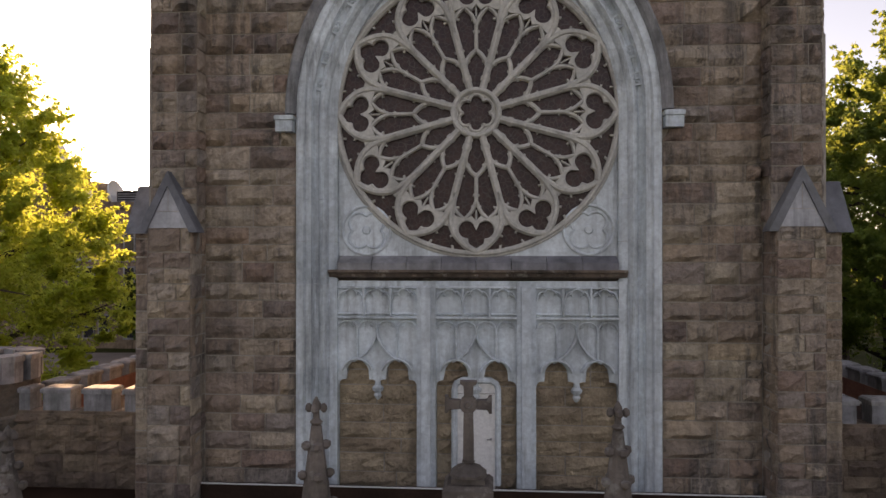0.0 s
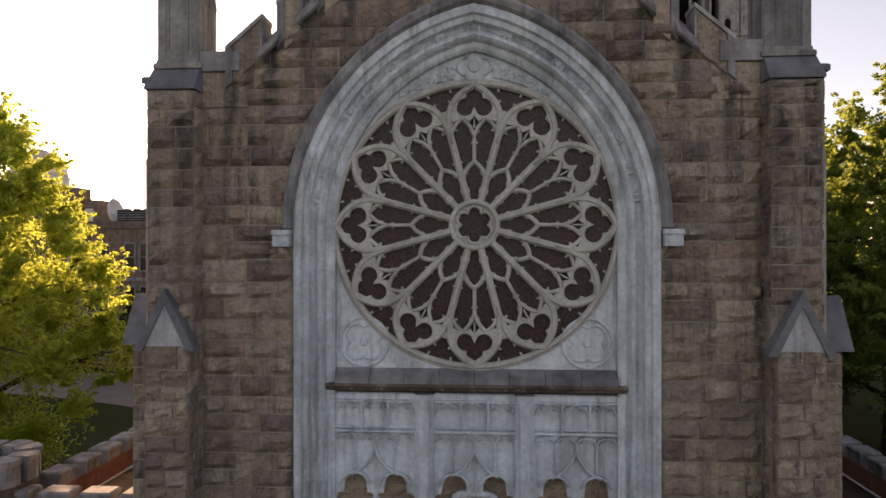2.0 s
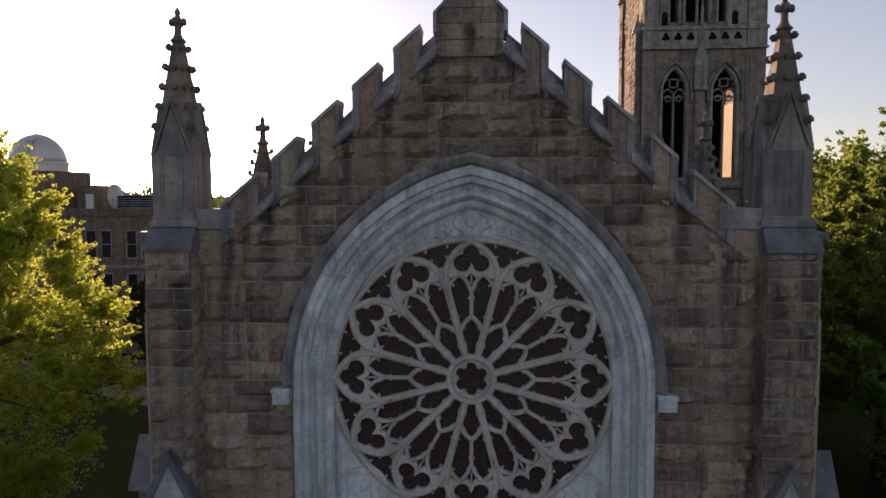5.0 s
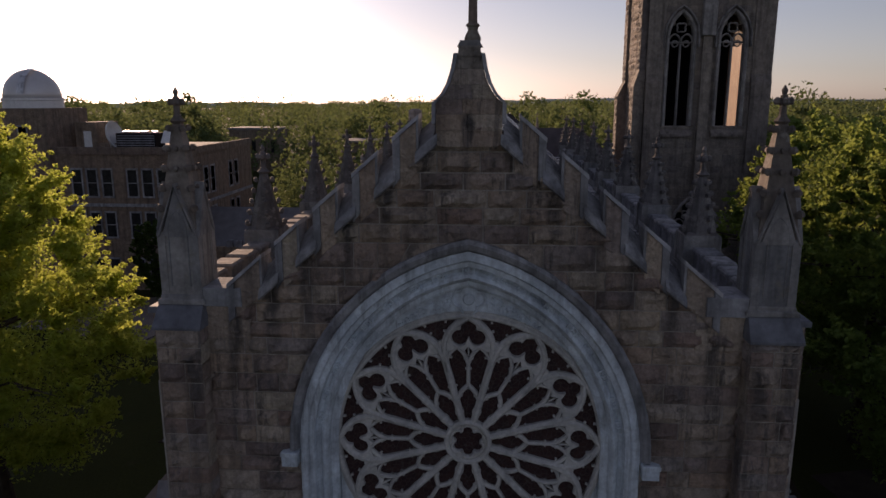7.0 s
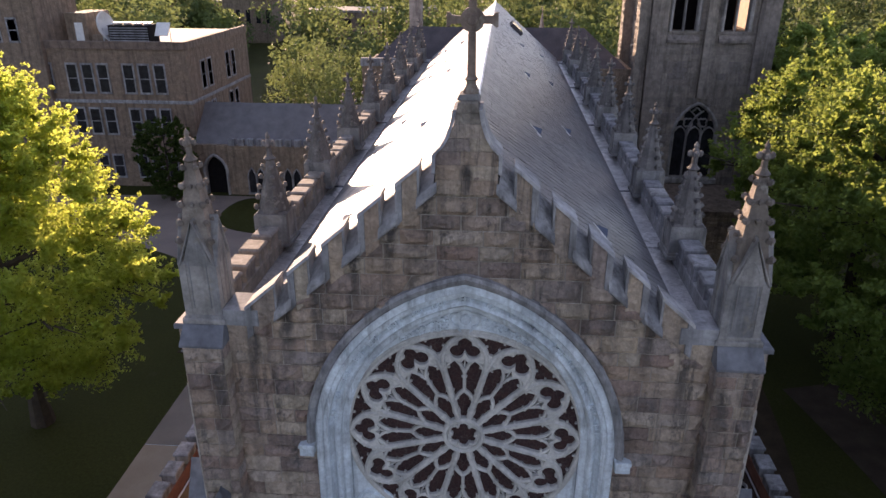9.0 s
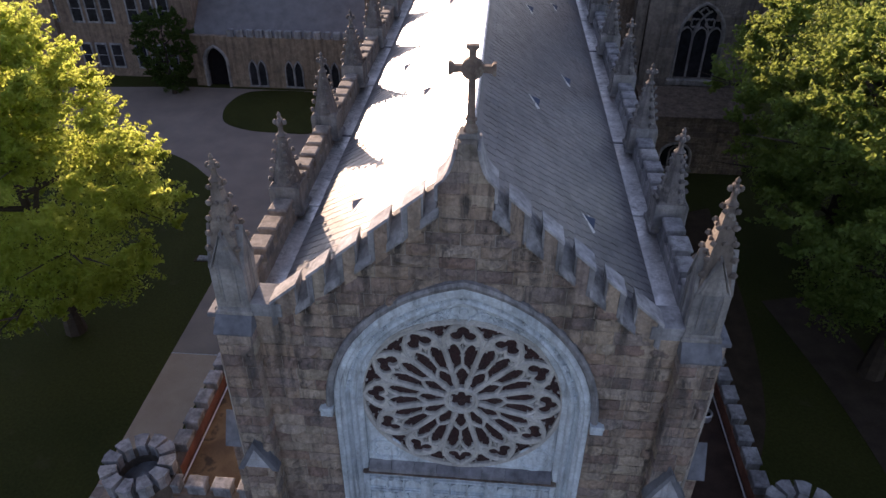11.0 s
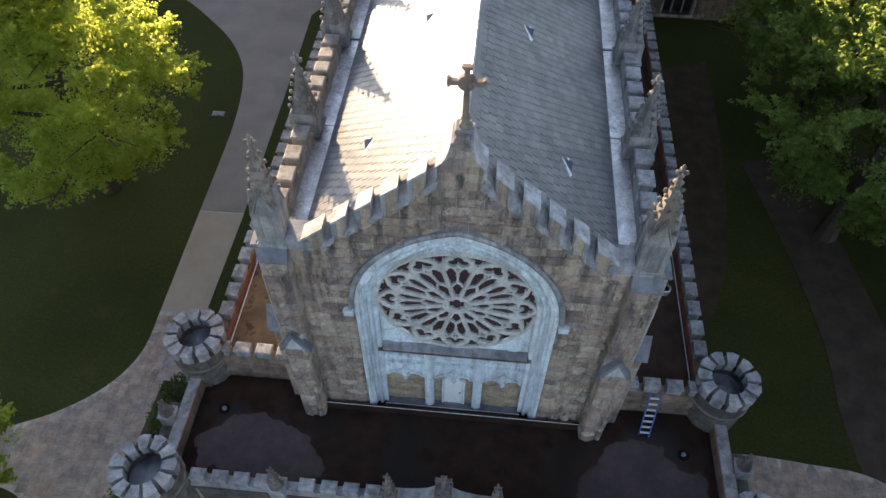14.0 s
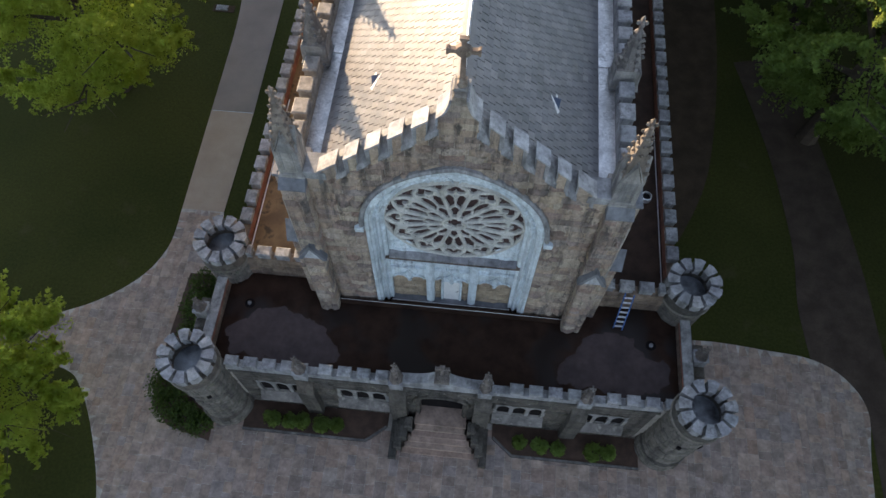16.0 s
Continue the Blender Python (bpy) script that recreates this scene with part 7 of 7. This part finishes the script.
part("stair_door", Geo().box(-46.6, -45.7, HY + 2.95, HY + 2.998, HZ - 0.45, HZ + 1.6), WHITE, hall, "pale door of the roof stair")
plant = thing("cooling_unit", (-40.0, HY + 4, HZ), "large dark slatted cooling unit on the hall roof", "roof plant")
part("casing", Geo().box(-42.6, -38.0, HY + 2.6, HY + 5.0, HZ - 0.49, HZ + 1.4, 0.05), DARK, plant)
for i in range(4):
    part("fan_cowl", Geo().lathe(-42.0 + 1.15 * i, HY + 3.8, [(0.42, HZ + 1.4), (0.46, HZ + 1.62), (0.40, HZ + 1.62)], 12), METAL, plant, "pale fan cowl")
for i in range(6):
    part("slat", Geo().box(-42.5, -38.1, HY + 2.55, HY + 2.6, HZ - 0.3 + 0.27 * i, HZ - 0.16 + 0.27 * i), LEAD, plant)
board = thing("solar_panel", (-36.6, HY + 3, HZ), "tilted white panel on thin legs on the hall roof", "roof panel")
part("panel", Geo().put([(-37.4, HY + 2.6, HZ + 0.35), (-35.9, HY + 2.6, HZ + 0.35), (-35.9, HY + 3.6, HZ + 1.65), (-37.4, HY + 3.6, HZ + 1.65), (-37.4, HY + 2.66, HZ + 0.30), (-35.9, HY + 2.66, HZ + 0.30), (-35.9, HY + 3.66, HZ + 1.60), (-37.4, HY + 3.66, HZ + 1.60)], [(0, 1, 2, 3), (7, 6, 5, 4), (4, 5, 1, 0), (5, 6, 2, 1), (6, 7, 3, 2), (7, 4, 0, 3)]), WHITE, board)
for x in (-37.3, -36.0):
    part("leg", Geo().tube([(x, HY + 3.5, HZ - 0.5), (x, HY + 3.5, HZ + 1.5)], [0.05, 0.05], 5), METAL, board)
obs = thing("observatory", (-52.2, 63, 0), "pale hemispherical observatory dome on a square stone tower", "observatory")
part("observatory_tower", Geo().box(-56.0, -48.6, HY - 0.6, HY + 7.4, 0, 20.4), FARSTONE, obs)
part("drum", Geo().lathe(-52.3, 63.2, [(3.1, 20.4), (3.1, 21.2), (3.2, 21.25), (3.2, 21.5)], 32), WHITE, obs)
part("dome", Geo().lathe(-52.3, 63.2, [(3.0 * math.cos(radians(a)), 21.5 + 3.2 * math.sin(radians(a))) for a in range(0, 91, 9)], 32), DOME, obs, "", True)
part("dome_shutter", Geo().put([(-52.3 + dx, 63.2 - 3.08 * math.cos(radians(a)), 21.5 + 3.28 * math.sin(radians(a))) for a in range(8, 90, 8) for dx in (0.2, 1.0)], [(2 * i, 2 * i + 1, 2 * i + 3, 2 * i + 2) for i in range(10)]), METAL, obs)
for k in range(2):
    sash(obs, -53.4 + 2.0 * k, HY - 0.6, 16.2, 0.9, 2.2)
dish = thing("roof_dish", (-43.6, 63.4, HZ), "large pale lattice satellite dish on the hall roof", "satellite dish")
part("bowl", Geo().lathe(0, 0, [(0.1, 0.0), (0.9, 0.18), (1.5, 0.52), (1.72, 0.80), (1.68, 0.84), (0.9, 0.26), (0.1, 0.06)], 20).moved(lambda x, y, z: (-43.9 + z * 1.1 - x * 0.25, 63.4 + y, HZ + 1.0 + x * 0.95 + z * 0.2)), WHITE, dish)
part("mast", Geo().tube([(-43.7, 63.4, HZ - 0.5), (-43.7, 63.4, HZ + 1.0)], [0.09, 0.09]), METAL, dish)

gate = thing("gate_range", (-24, 60, 0), "low crenellated stone range with pointed gateway and lancets", "building")
gw = Geo()
for a, b in ((-33.0, -31.9), (-29.0, -14.0)):
    gw.box(a, b, 58.0, 58.6, 0, 5.6)
gw.box(-31.9, -29.0, 58.0, 58.6, 4.7, 5.6).box(-33.0, -14.0, 58.61, 68, 0, 5.0)
part("gate_wall", gw, FARSTONE, gate)
part("gate_arch", Geo().bar([(-31.75, 0)] + [(-30.45 + x, 2.6 + z) for x, z in arch_points(1.3, 1.9, 10)] + [(-29.15, 0)], 0.35, 57.85, 58.5), COPING, gate, "pointed moulded gate arch")
spandrel = Geo()
top_line = [(-31.9, 2.6)] + [(-30.45 + x, 2.6 + z) for x, z in arch_points(1.3, 1.9, 10)] + [(-29.0, 2.6)]
for (xa, za), (xb, zb) in zip(top_line, top_line[1:]):
    spandrel.prism([(xa, za), (xb, zb), (xb, 4.7), (xa, 4.7)], 58.0, 58.5)
part("gate_spandrel", spandrel, FARSTONE, gate)
# black sheet painted for the shade in the gateway
part("gate_shade", Geo().box(-31.9, -29.0, 58.55, 58.605, 0, 4.7), DARK, gate, "black sheet standing in for the deep shade inside the gateway")
for i in range(14):
    part("merlon", Geo().box(-28.7 + 1.05 * i, -28.0 + 1.05 * i, 57.95, 58.5, 5.602, 6.35, 0.03), COPING, gate)
for i in range(4):
    c = -25.85 + 4.05 * i
    frame_ = Geo()
    for o in (-0.5, 0.5):
        frame_.bar([(c + o - 0.46, 0.3)] + [(c + o + x, 2.0 + z) for x, z in arch_points(0.46, 1.15, 6)] + [(c + o + 0.46, 0.3)], 0.15, 57.82, 58.05)
    w = part("lancet_pair", frame_.box(c - 1.1, c + 1.1, 57.8, 58.05, 0.15, 0.3, 0.03), COPING, gate)
    for o in (-0.5, 0.5):
        part("pane", Geo().prism([(c + o - 0.42, 0.3), (c + o + 0.42, 0.3)] + [(c + o + x, 2.0 + z) for x, z in reversed(arch_points(0.42, 1.05, 6))], 57.96, 57.998), PANE, w)
part("gate_roof", Geo().put([(-33, 58.7, 5.01), (-14, 58.7, 5.01), (-14, 63.5, 9.2), (-33, 63.5, 9.2), (-33, 68.3, 5.01), (-14, 68.3, 5.01)], [(0, 1, 2, 3), (3, 2, 5, 4), (0, 3, 4), (1, 5, 2)]), SLATE, gate)
for i, (x, y, w, d, h) in enumerate(((-47, 208, 27, 16, 8.0), (-74, 196, 15, 12, 12.5), (-108, 240, 22, 14, 8.5), (-20, 235, 20, 12, 7.0))):
    f = thing("distant_building", (x, y, 0), "distant flat-roofed campus building among trees", "building", "distant buildings")
    part("wall", Geo().box(x - w / 2, x + w / 2, y, y + d, 0, h), FARSTONE, f)
    part("roof", Geo().box(x - w / 2 - 0.4, x + w / 2 + 0.4, y - 0.4, y + d + 0.4, h + 0.002, h + 0.6), FLATROOF, f, "grey flat roof")
    for k in range(5):
        part("window", Geo().box(x - w / 2 + w * (k + 0.3) / 5, x - w / 2 + w * (k + 0.7) / 5, y - 0.06, y, h * 0.45, h * 0.75), PANE, f)

# ---- trees ----
def leaf_quads(g, c, radius, count, size, r, flat_=0.75):
    for _ in range(count):
        d = Vector((r.gauss(0, 1), r.gauss(0, 1), r.gauss(0, 1))).normalized() * radius * r.random() ** 0.45
        p = Vector((c[0] + d.x, c[1] + d.y, c[2] + d.z * flat_))
        n = Vector((r.gauss(0, 1), r.gauss(0, 1), r.gauss(0.5, 1))).normalized()
        u = n.orthogonal().normalized()
        u = (Matrix.Rotation(r.uniform(0, 6.28), 3, n) @ u)
        w = n.cross(u)
        s = size * r.uniform(0.6, 1.3)
        k = len(g.v)
        g.v += [tuple(p - u * s), tuple(p - w * s * 0.55 + n * s * 0.12), tuple(p + u * s), tuple(p + w * s * 0.55 + n * s * 0.12)]
        g.f.append((k, k + 1, k + 2, k + 3))


def tree(name, at, height, crown_r, clumps, leaves, size, material, label, seed, low=0.25, lean=0.0, dome=False):
    """A tapered trunk with forking limbs and a crown of leaf sprays round the limb ends."""
    r = random.Random(seed)
    x, y, z = at
    t = thing(name, at, label, "tree", "trees")
    wood = Geo()
    top = Vector((x + lean, y, z + height * 0.8))
    pts = [Vector((x, y, z - 0.2)).lerp(top, i / 6) + Vector((r.uniform(-1, 1), r.uniform(-1, 1), 0)) * (0.18 * i / 6) * crown_r * 0.2 for i in range(7)]
    base = height * 0.022
    wood.tube(pts, [base * 1.5] + [base * (1 - 0.14 * i) for i in range(1, 7)], 8)
    ends = []
    limbs = 16

    def outline(f):
        g = min(1.0, max(0.0, (f - low) / (1 - low)))
        if dome:
            return (1 - 0.93 * g) ** 0.62 * (0.5 + 0.5 * min(1.0, g / 0.22))
        return math.sin(math.pi * min(0.97, max(0.12, (f - low * 0.7) / (1.12 - low * 0.7)))) ** 0.7

    for k in range(limbs):
        f = low + (0.98 - low) * k / (limbs - 1)
        p = pts[0].lerp(top, min(1, f))
        a = k * 2.4 + r.uniform(-0.4, 0.4)
        shape = outline(f)
        reach = crown_r * shape * r.uniform(0.75, 1.08)
        tip = p + Vector((math.cos(a) * reach, math.sin(a) * reach, reach * r.uniform(0.12, 0.42)))
        mid = p.lerp(tip, 0.5) + Vector((0, 0, reach * 0.08))
        wood.tube([p, mid, tip], [base * 0.42, base * 0.26, base * 0.08], 5)
        ends.append((tip, reach))
        for _ in range(4):
            q = mid.lerp(tip, r.uniform(0.0, 0.9))
            a2 = a + r.uniform(-1.1, 1.1)
            e = q + Vector((math.cos(a2), math.sin(a2), r.uniform(-0.15, 0.5))) * reach * r.uniform(0.25, 0.5)
            wood.tube([q, e], [base * 0.16, base * 0.04], 4)
            ends.append((e, reach))
    part("trunk", wood, BARK, t)
    crown = Geo()
    # leaves round the limb ends, inside the crown
    for k in range(clumps):
        e, reach = ends[k % len(ends)]
        c = e + Vector((r.gauss(0, 1), r.gauss(0, 1), r.gauss(0, 0.7))) * crown_r * 0.11
        back = Vector((x + lean * 0.5, y, c.z)).lerp(c, r.uniform(0.45, 0.97))
        f = (back.z - z) / height
        if f < low - 0.02 or math.hypot(back.x - x - lean * f, back.y - y) > crown_r * outline(f) * 0.95 + 0.2:
            continue
        leaf_quads(crown, back, crown_r * r.uniform(0.07, 0.13), leaves // 2, size, r)
    # the crown's outer lobes: knots of sprays with gaps between them
    n = 210
    for i in range(n):
        f, a = low + (1.0 - low) * ((i + 0.5) / n) ** 0.85, i * 2.39996 + r.uniform(-0.35, 0.35)
        q = crown_r * outline(f) * r.uniform(0.70, 1.02)
        c = Vector((x + lean * f + q * math.cos(a), y + q * math.sin(a), z + height * (0.06 + 0.88 * f)))
        out = Vector((math.cos(a), math.sin(a), r.uniform(0.2, 0.9))).normalized()
        R = crown_r * r.uniform(0.07, 0.14)
        for k in range(7):
            d = (out + Vector((r.gauss(0, 0.6), r.gauss(0, 0.6), r.gauss(0.1, 0.5)))).normalized()
            tip = R * r.uniform(0.5, 1.5)
            for j in range(4):
                leaf_quads(crown, tuple(c + d * tip * (0.25 + 0.28 * j)), R * (0.42 - 0.085 * j), leaves // (4 + 2 * j), size, r, 0.6)
    part("crown", crown, material, t)
    return t


maple = tree("maple_tree", (-25.0, 17.0, 0), 20.6, 9.3, 1300, 110, 0.116, LEAF_SUN, "broad maple with yellow-green leaves lit from behind", 3, 0.17, 0.0, True)
oak = tree("oak_tree", (23.6, 28.5, 0), 20.5, 9.0, 640, 104, 0.135, LEAF_OAK, "large dark oak with sunlit upper leaves beside the chapel", 5, 0.22)
oak2 = tree("oak_tree", (23.2, 17.6, 0), 22.8, 8.7, 640, 104, 0.135, LEAF_OAK, "dense dark oak overhanging the side path", 8, 0.13)
small = tree("maple_tree", (-23.6, -6.6, 0), 11.8, 6.6, 520, 92, 0.115, LEAF_SUN, "young leafy maple beside the flagged forecourt", 12, 0.2, 0.0, True)
behind = tree("oak_tree", (36, 34, 0), 20.5, 9.0, 260, 44, 0.21, LEAF_OAK, "tall dark oak standing deeper in the grove", 15, 0.2)
# the last two stand out of view, added to shade the right-hand lawn
for x, y, turn in ((33, 20, 1.0), (32, -2, 3.0), (30, 47, 4.0), (40, 8, 0.4), (38, -14, 1.7)):
    copy_thing(behind, Matrix.Translation((x, y, 0)) @ Matrix.Rotation(turn, 4, "Z"))
yew = tree("yew_tree", (-34.6, 55.4, 0), 9.2, 3.0, 200, 90, 0.11, LEAF_SHRUB, "dark dense evergreen beside the gateway", 31, 0.06)

hedge_bed = thing("planting_bed", (-14.6, -3.0, 0), "narrow mulched bed round the corner turret", "flower bed", "planting beds")
part("soil", Geo().slab([(-16.3, 3.0), (-16.5, -2.6), (-16.3, -5.2), (-15.1, -6.3), (-12.6, -6.9), (-12.6, -5.4), (-13.6, -3.6), (-13.4, 3.0)], 0.0, 0.07), MULCH, hedge_bed)
# low bushes in the beds and round the corner turret
for x, y, s in ((-9.3, -5.4, 0.56), (-8.3, -5.45, 0.50), (-7.6, -5.4, 0.54), (-6.5, -5.45, 0.56), (-5.7, -5.4, 0.50), (4.4, -5.3, 0.46), (5.5, -5.4, 0.54), (6.5, -5.45, 0.46), (8.4, -5.45, 0.58), (9.2, -5.4, 0.50), (-14.9, 2.0, 1.1), (-15.0, 0.6, 1.2), (-14.9, -0.9, 1.0), (-15.4, -3.2, 1.1), (-15.5, -4.3, 1.2), (-14.9, -5.3, 1.2), (-14.0, -5.9, 1.0), (-13.1, -6.2, 0.9), (13.4, -2.0, 0.5)):
    r = random.Random(int(x * 31 + y * 7))
    b = thing("shrub", (x, y, 0.1), "small green shrub in the planting bed", "shrub", "shrubs")
    g = Geo()
    for k in range(26):
        a = r.uniform(0, 6.28)
        leaf_quads(g, (x + math.cos(a) * s * 0.5, y + math.sin(a) * s * 0.5, 0.12 + s * r.uniform(0.2, 1.1)), s * 0.45, 46, 0.055 + 0.02 * s, r)
    part("foliage", g, LEAF_OAK if s < 0.6 else LEAF_SHRUB, b)
    part("stem", Geo().tube([(x, y, 0), (x, y, s)], [0.04, 0.02], 5), BARK, b)

# woods to the horizon: nearer ones denser
woods = Geo()
r = random.Random(21)
def wood_tree(g, x, y, h, w, lumps, cards, size):
    """A crown of loose sprays of leaves on a bare stem."""
    g.tube([(x, y, 0), (x, y, h * 0.7)], [0.35, 0.12], 5)
    for k in range(lumps):
        f = (k + r.random()) / lumps
        rad = w * math.sin(math.pi * (0.16 + 0.76 * f)) ** 0.8
        a = k * 2.4 + r.uniform(-0.5, 0.5)
        q = rad * r.uniform(0.45, 0.8)
        c = (x + q * math.cos(a), y + q * math.sin(a), h * (0.22 + 0.70 * f))
        s_ = w * r.uniform(0.26, 0.42)
        leaf_quads(g, c, s_ * 1.3, cards, size, r)


taken = [(-62, -14, 40, 96), (-62, -32, 200, 230), (-83, -65, 190, 214), (-121, -95, 234, 260), (-31, -9, 230, 250), (-16, 28, -60, 64)]
for k in range(270):
    x, y = r.uniform(-150, 150), r.uniform(62, 260)
    if any(a - 4 < x < b + 4 and c - 4 < y < d + 4 for a, b, c, d in taken):
        continue
    wood_tree(woods, x, y, r.uniform(8, 13) + (r.uniform(3, 17) * r.random() ** 0.7 if y > 115 else 0), r.uniform(3.5, 9.0), 15, 56, 0.36 + y * 0.0012)
for k in range(46):
    a = r.uniform(0, 6.28)
    x, y = 60 * math.cos(a) * r.uniform(1, 2.2), -10 + 55 * math.sin(a) * r.uniform(1, 2)
    if y < 30 and abs(x) > 34:
        wood_tree(woods, x, y, r.uniform(12, 19), r.uniform(5, 8), 12, 40, 0.26)
# unseen row behind the camera, added to hold low sky light off the front
for k in range(44):
    wood_tree(woods, -110 + 5.1 * k + r.uniform(-3, 3), -62 - 30 * r.random(), r.uniform(13, 21), r.uniform(5, 8), 10, 20, 0.6)
for x, y in ((-22, 92), (-27, 97), (-18, 86), (-25, 84), (-12, 97), (-16, 103), (-31, 90), (-21, 78)):
    wood_tree(woods, x, y, r.uniform(10, 13.5), r.uniform(3.5, 5.5), 16, 90, 0.22)
tagged(part("woods", woods, LEAF_FAR), "mixed green woods round the campus, with an unseen added row behind the camera", "trees", kind="stuff")
far = Geo()
for k in range(1150):
    y = 250 + 1450 * r.random() ** 1.8
    x = r.uniform(-1, 1) * (150 + y * 0.85)
    lift = 9 * max(0.0, noise.noise((x * 0.018, y * 0.018, 3.0))) + (r.uniform(3, 8) if r.random() < 0.16 else 0)
    wood_tree(far, x, y, r.uniform(9, 15) + lift + y * 0.004, r.uniform(5, 11) * (1 + y / 1000), 9, 22, 0.62 * (1 + y / 800))
tagged(part("far_woods", far, LEAF_FAR), "wooded plateau running to the horizon", "trees", kind="stuff")
# distant ridge; its pale blue-grey base colour stands in for haze
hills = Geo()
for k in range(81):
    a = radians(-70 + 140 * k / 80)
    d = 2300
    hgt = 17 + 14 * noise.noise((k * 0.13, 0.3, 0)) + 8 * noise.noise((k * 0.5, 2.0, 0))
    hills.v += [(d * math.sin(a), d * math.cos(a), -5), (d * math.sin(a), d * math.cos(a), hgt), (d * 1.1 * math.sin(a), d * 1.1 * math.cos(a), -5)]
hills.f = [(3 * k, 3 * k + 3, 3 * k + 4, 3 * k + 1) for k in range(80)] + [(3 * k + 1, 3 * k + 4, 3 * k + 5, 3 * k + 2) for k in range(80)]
tagged(part("backdrop", hills, plain_surface("haze_painted_hills", (0.50, 0.55, 0.56), (0.58, 0.62, 0.62), 0.004, 0.95)), "low wooded ridge on the horizon, its haze painted in the colour", "hills", kind="structure")

# ---- roof slates, the nearest each an object ----
K = 1 / math.sqrt(1 + SLOPE * SLOPE)
SW, SE = 0.37, 0.335
J, L = 0.017, SE - 0.028
one = Geo().put([(-SW / 2 + J, 0, 0.042), (SW / 2 - J, 0, 0.042), (SW / 2 - J, L, 0.012), (-SW / 2 + J, L, 0.012), (-SW / 2 + J, 0, 0.0), (SW / 2 - J, 0, 0.0), (SW / 2 - J, L, 0.0), (-SW / 2 + J, L, 0.0)], [(0, 1, 2, 3), (4, 5, 1, 0), (0, 3, 7, 4), (5, 6, 2, 1), (3, 2, 6, 7)])
slate_mesh = one.mesh("slate", SLATE)
for s in (-1, 1):
    # local axes of the slope: along the ridge, up the slope, outward
    up, out = Vector((-s * K, 0, SLOPE * K)), Vector((s * SLOPE * K, 0, K))
    along = Vector((0, -s, 0))
    rest, count = Geo(), 0
    rows = int(EAVE / K / SE)
    for j in range(rows):
        d = EAVE / K - j * SE
        y = 0.95 - (SW / 2 if j % 2 else 0)
        while y < NAVE_END:
            tilt = rng.uniform(-0.006, 0.006)
            o = Vector((s * d * K, y + SW / 2, RIDGE - SLOPE * d * K)) + out * (0.012 + rng.uniform(0, 0.004))
            if count < 150 and 1.5 < y < 4.6 and 1.4 < d * K < 5.0:
                m = Matrix((along, up, out)).transposed().to_4x4()
                ob = new("slate", slate_mesh)
                ob.matrix_basis = Matrix.Translation(o) @ m @ Matrix.Rotation(tilt, 4, "Z") @ Matrix.Rotation(tilt * 4, 4, "Y")
                hang(ob, roof)
                count += 1
            else:
                sl, ti = rng.uniform(-0.008, 0.008), tilt * 4
                rest.put([tuple(o + along * a + up * (b + sl + tilt * a) + out * (c - ti * a if c > 0 else c)) for a, b, c in one.v], one.f)
            y += SW
    tagged(part("slates", rest, SLATE, roof), kind="stuff")
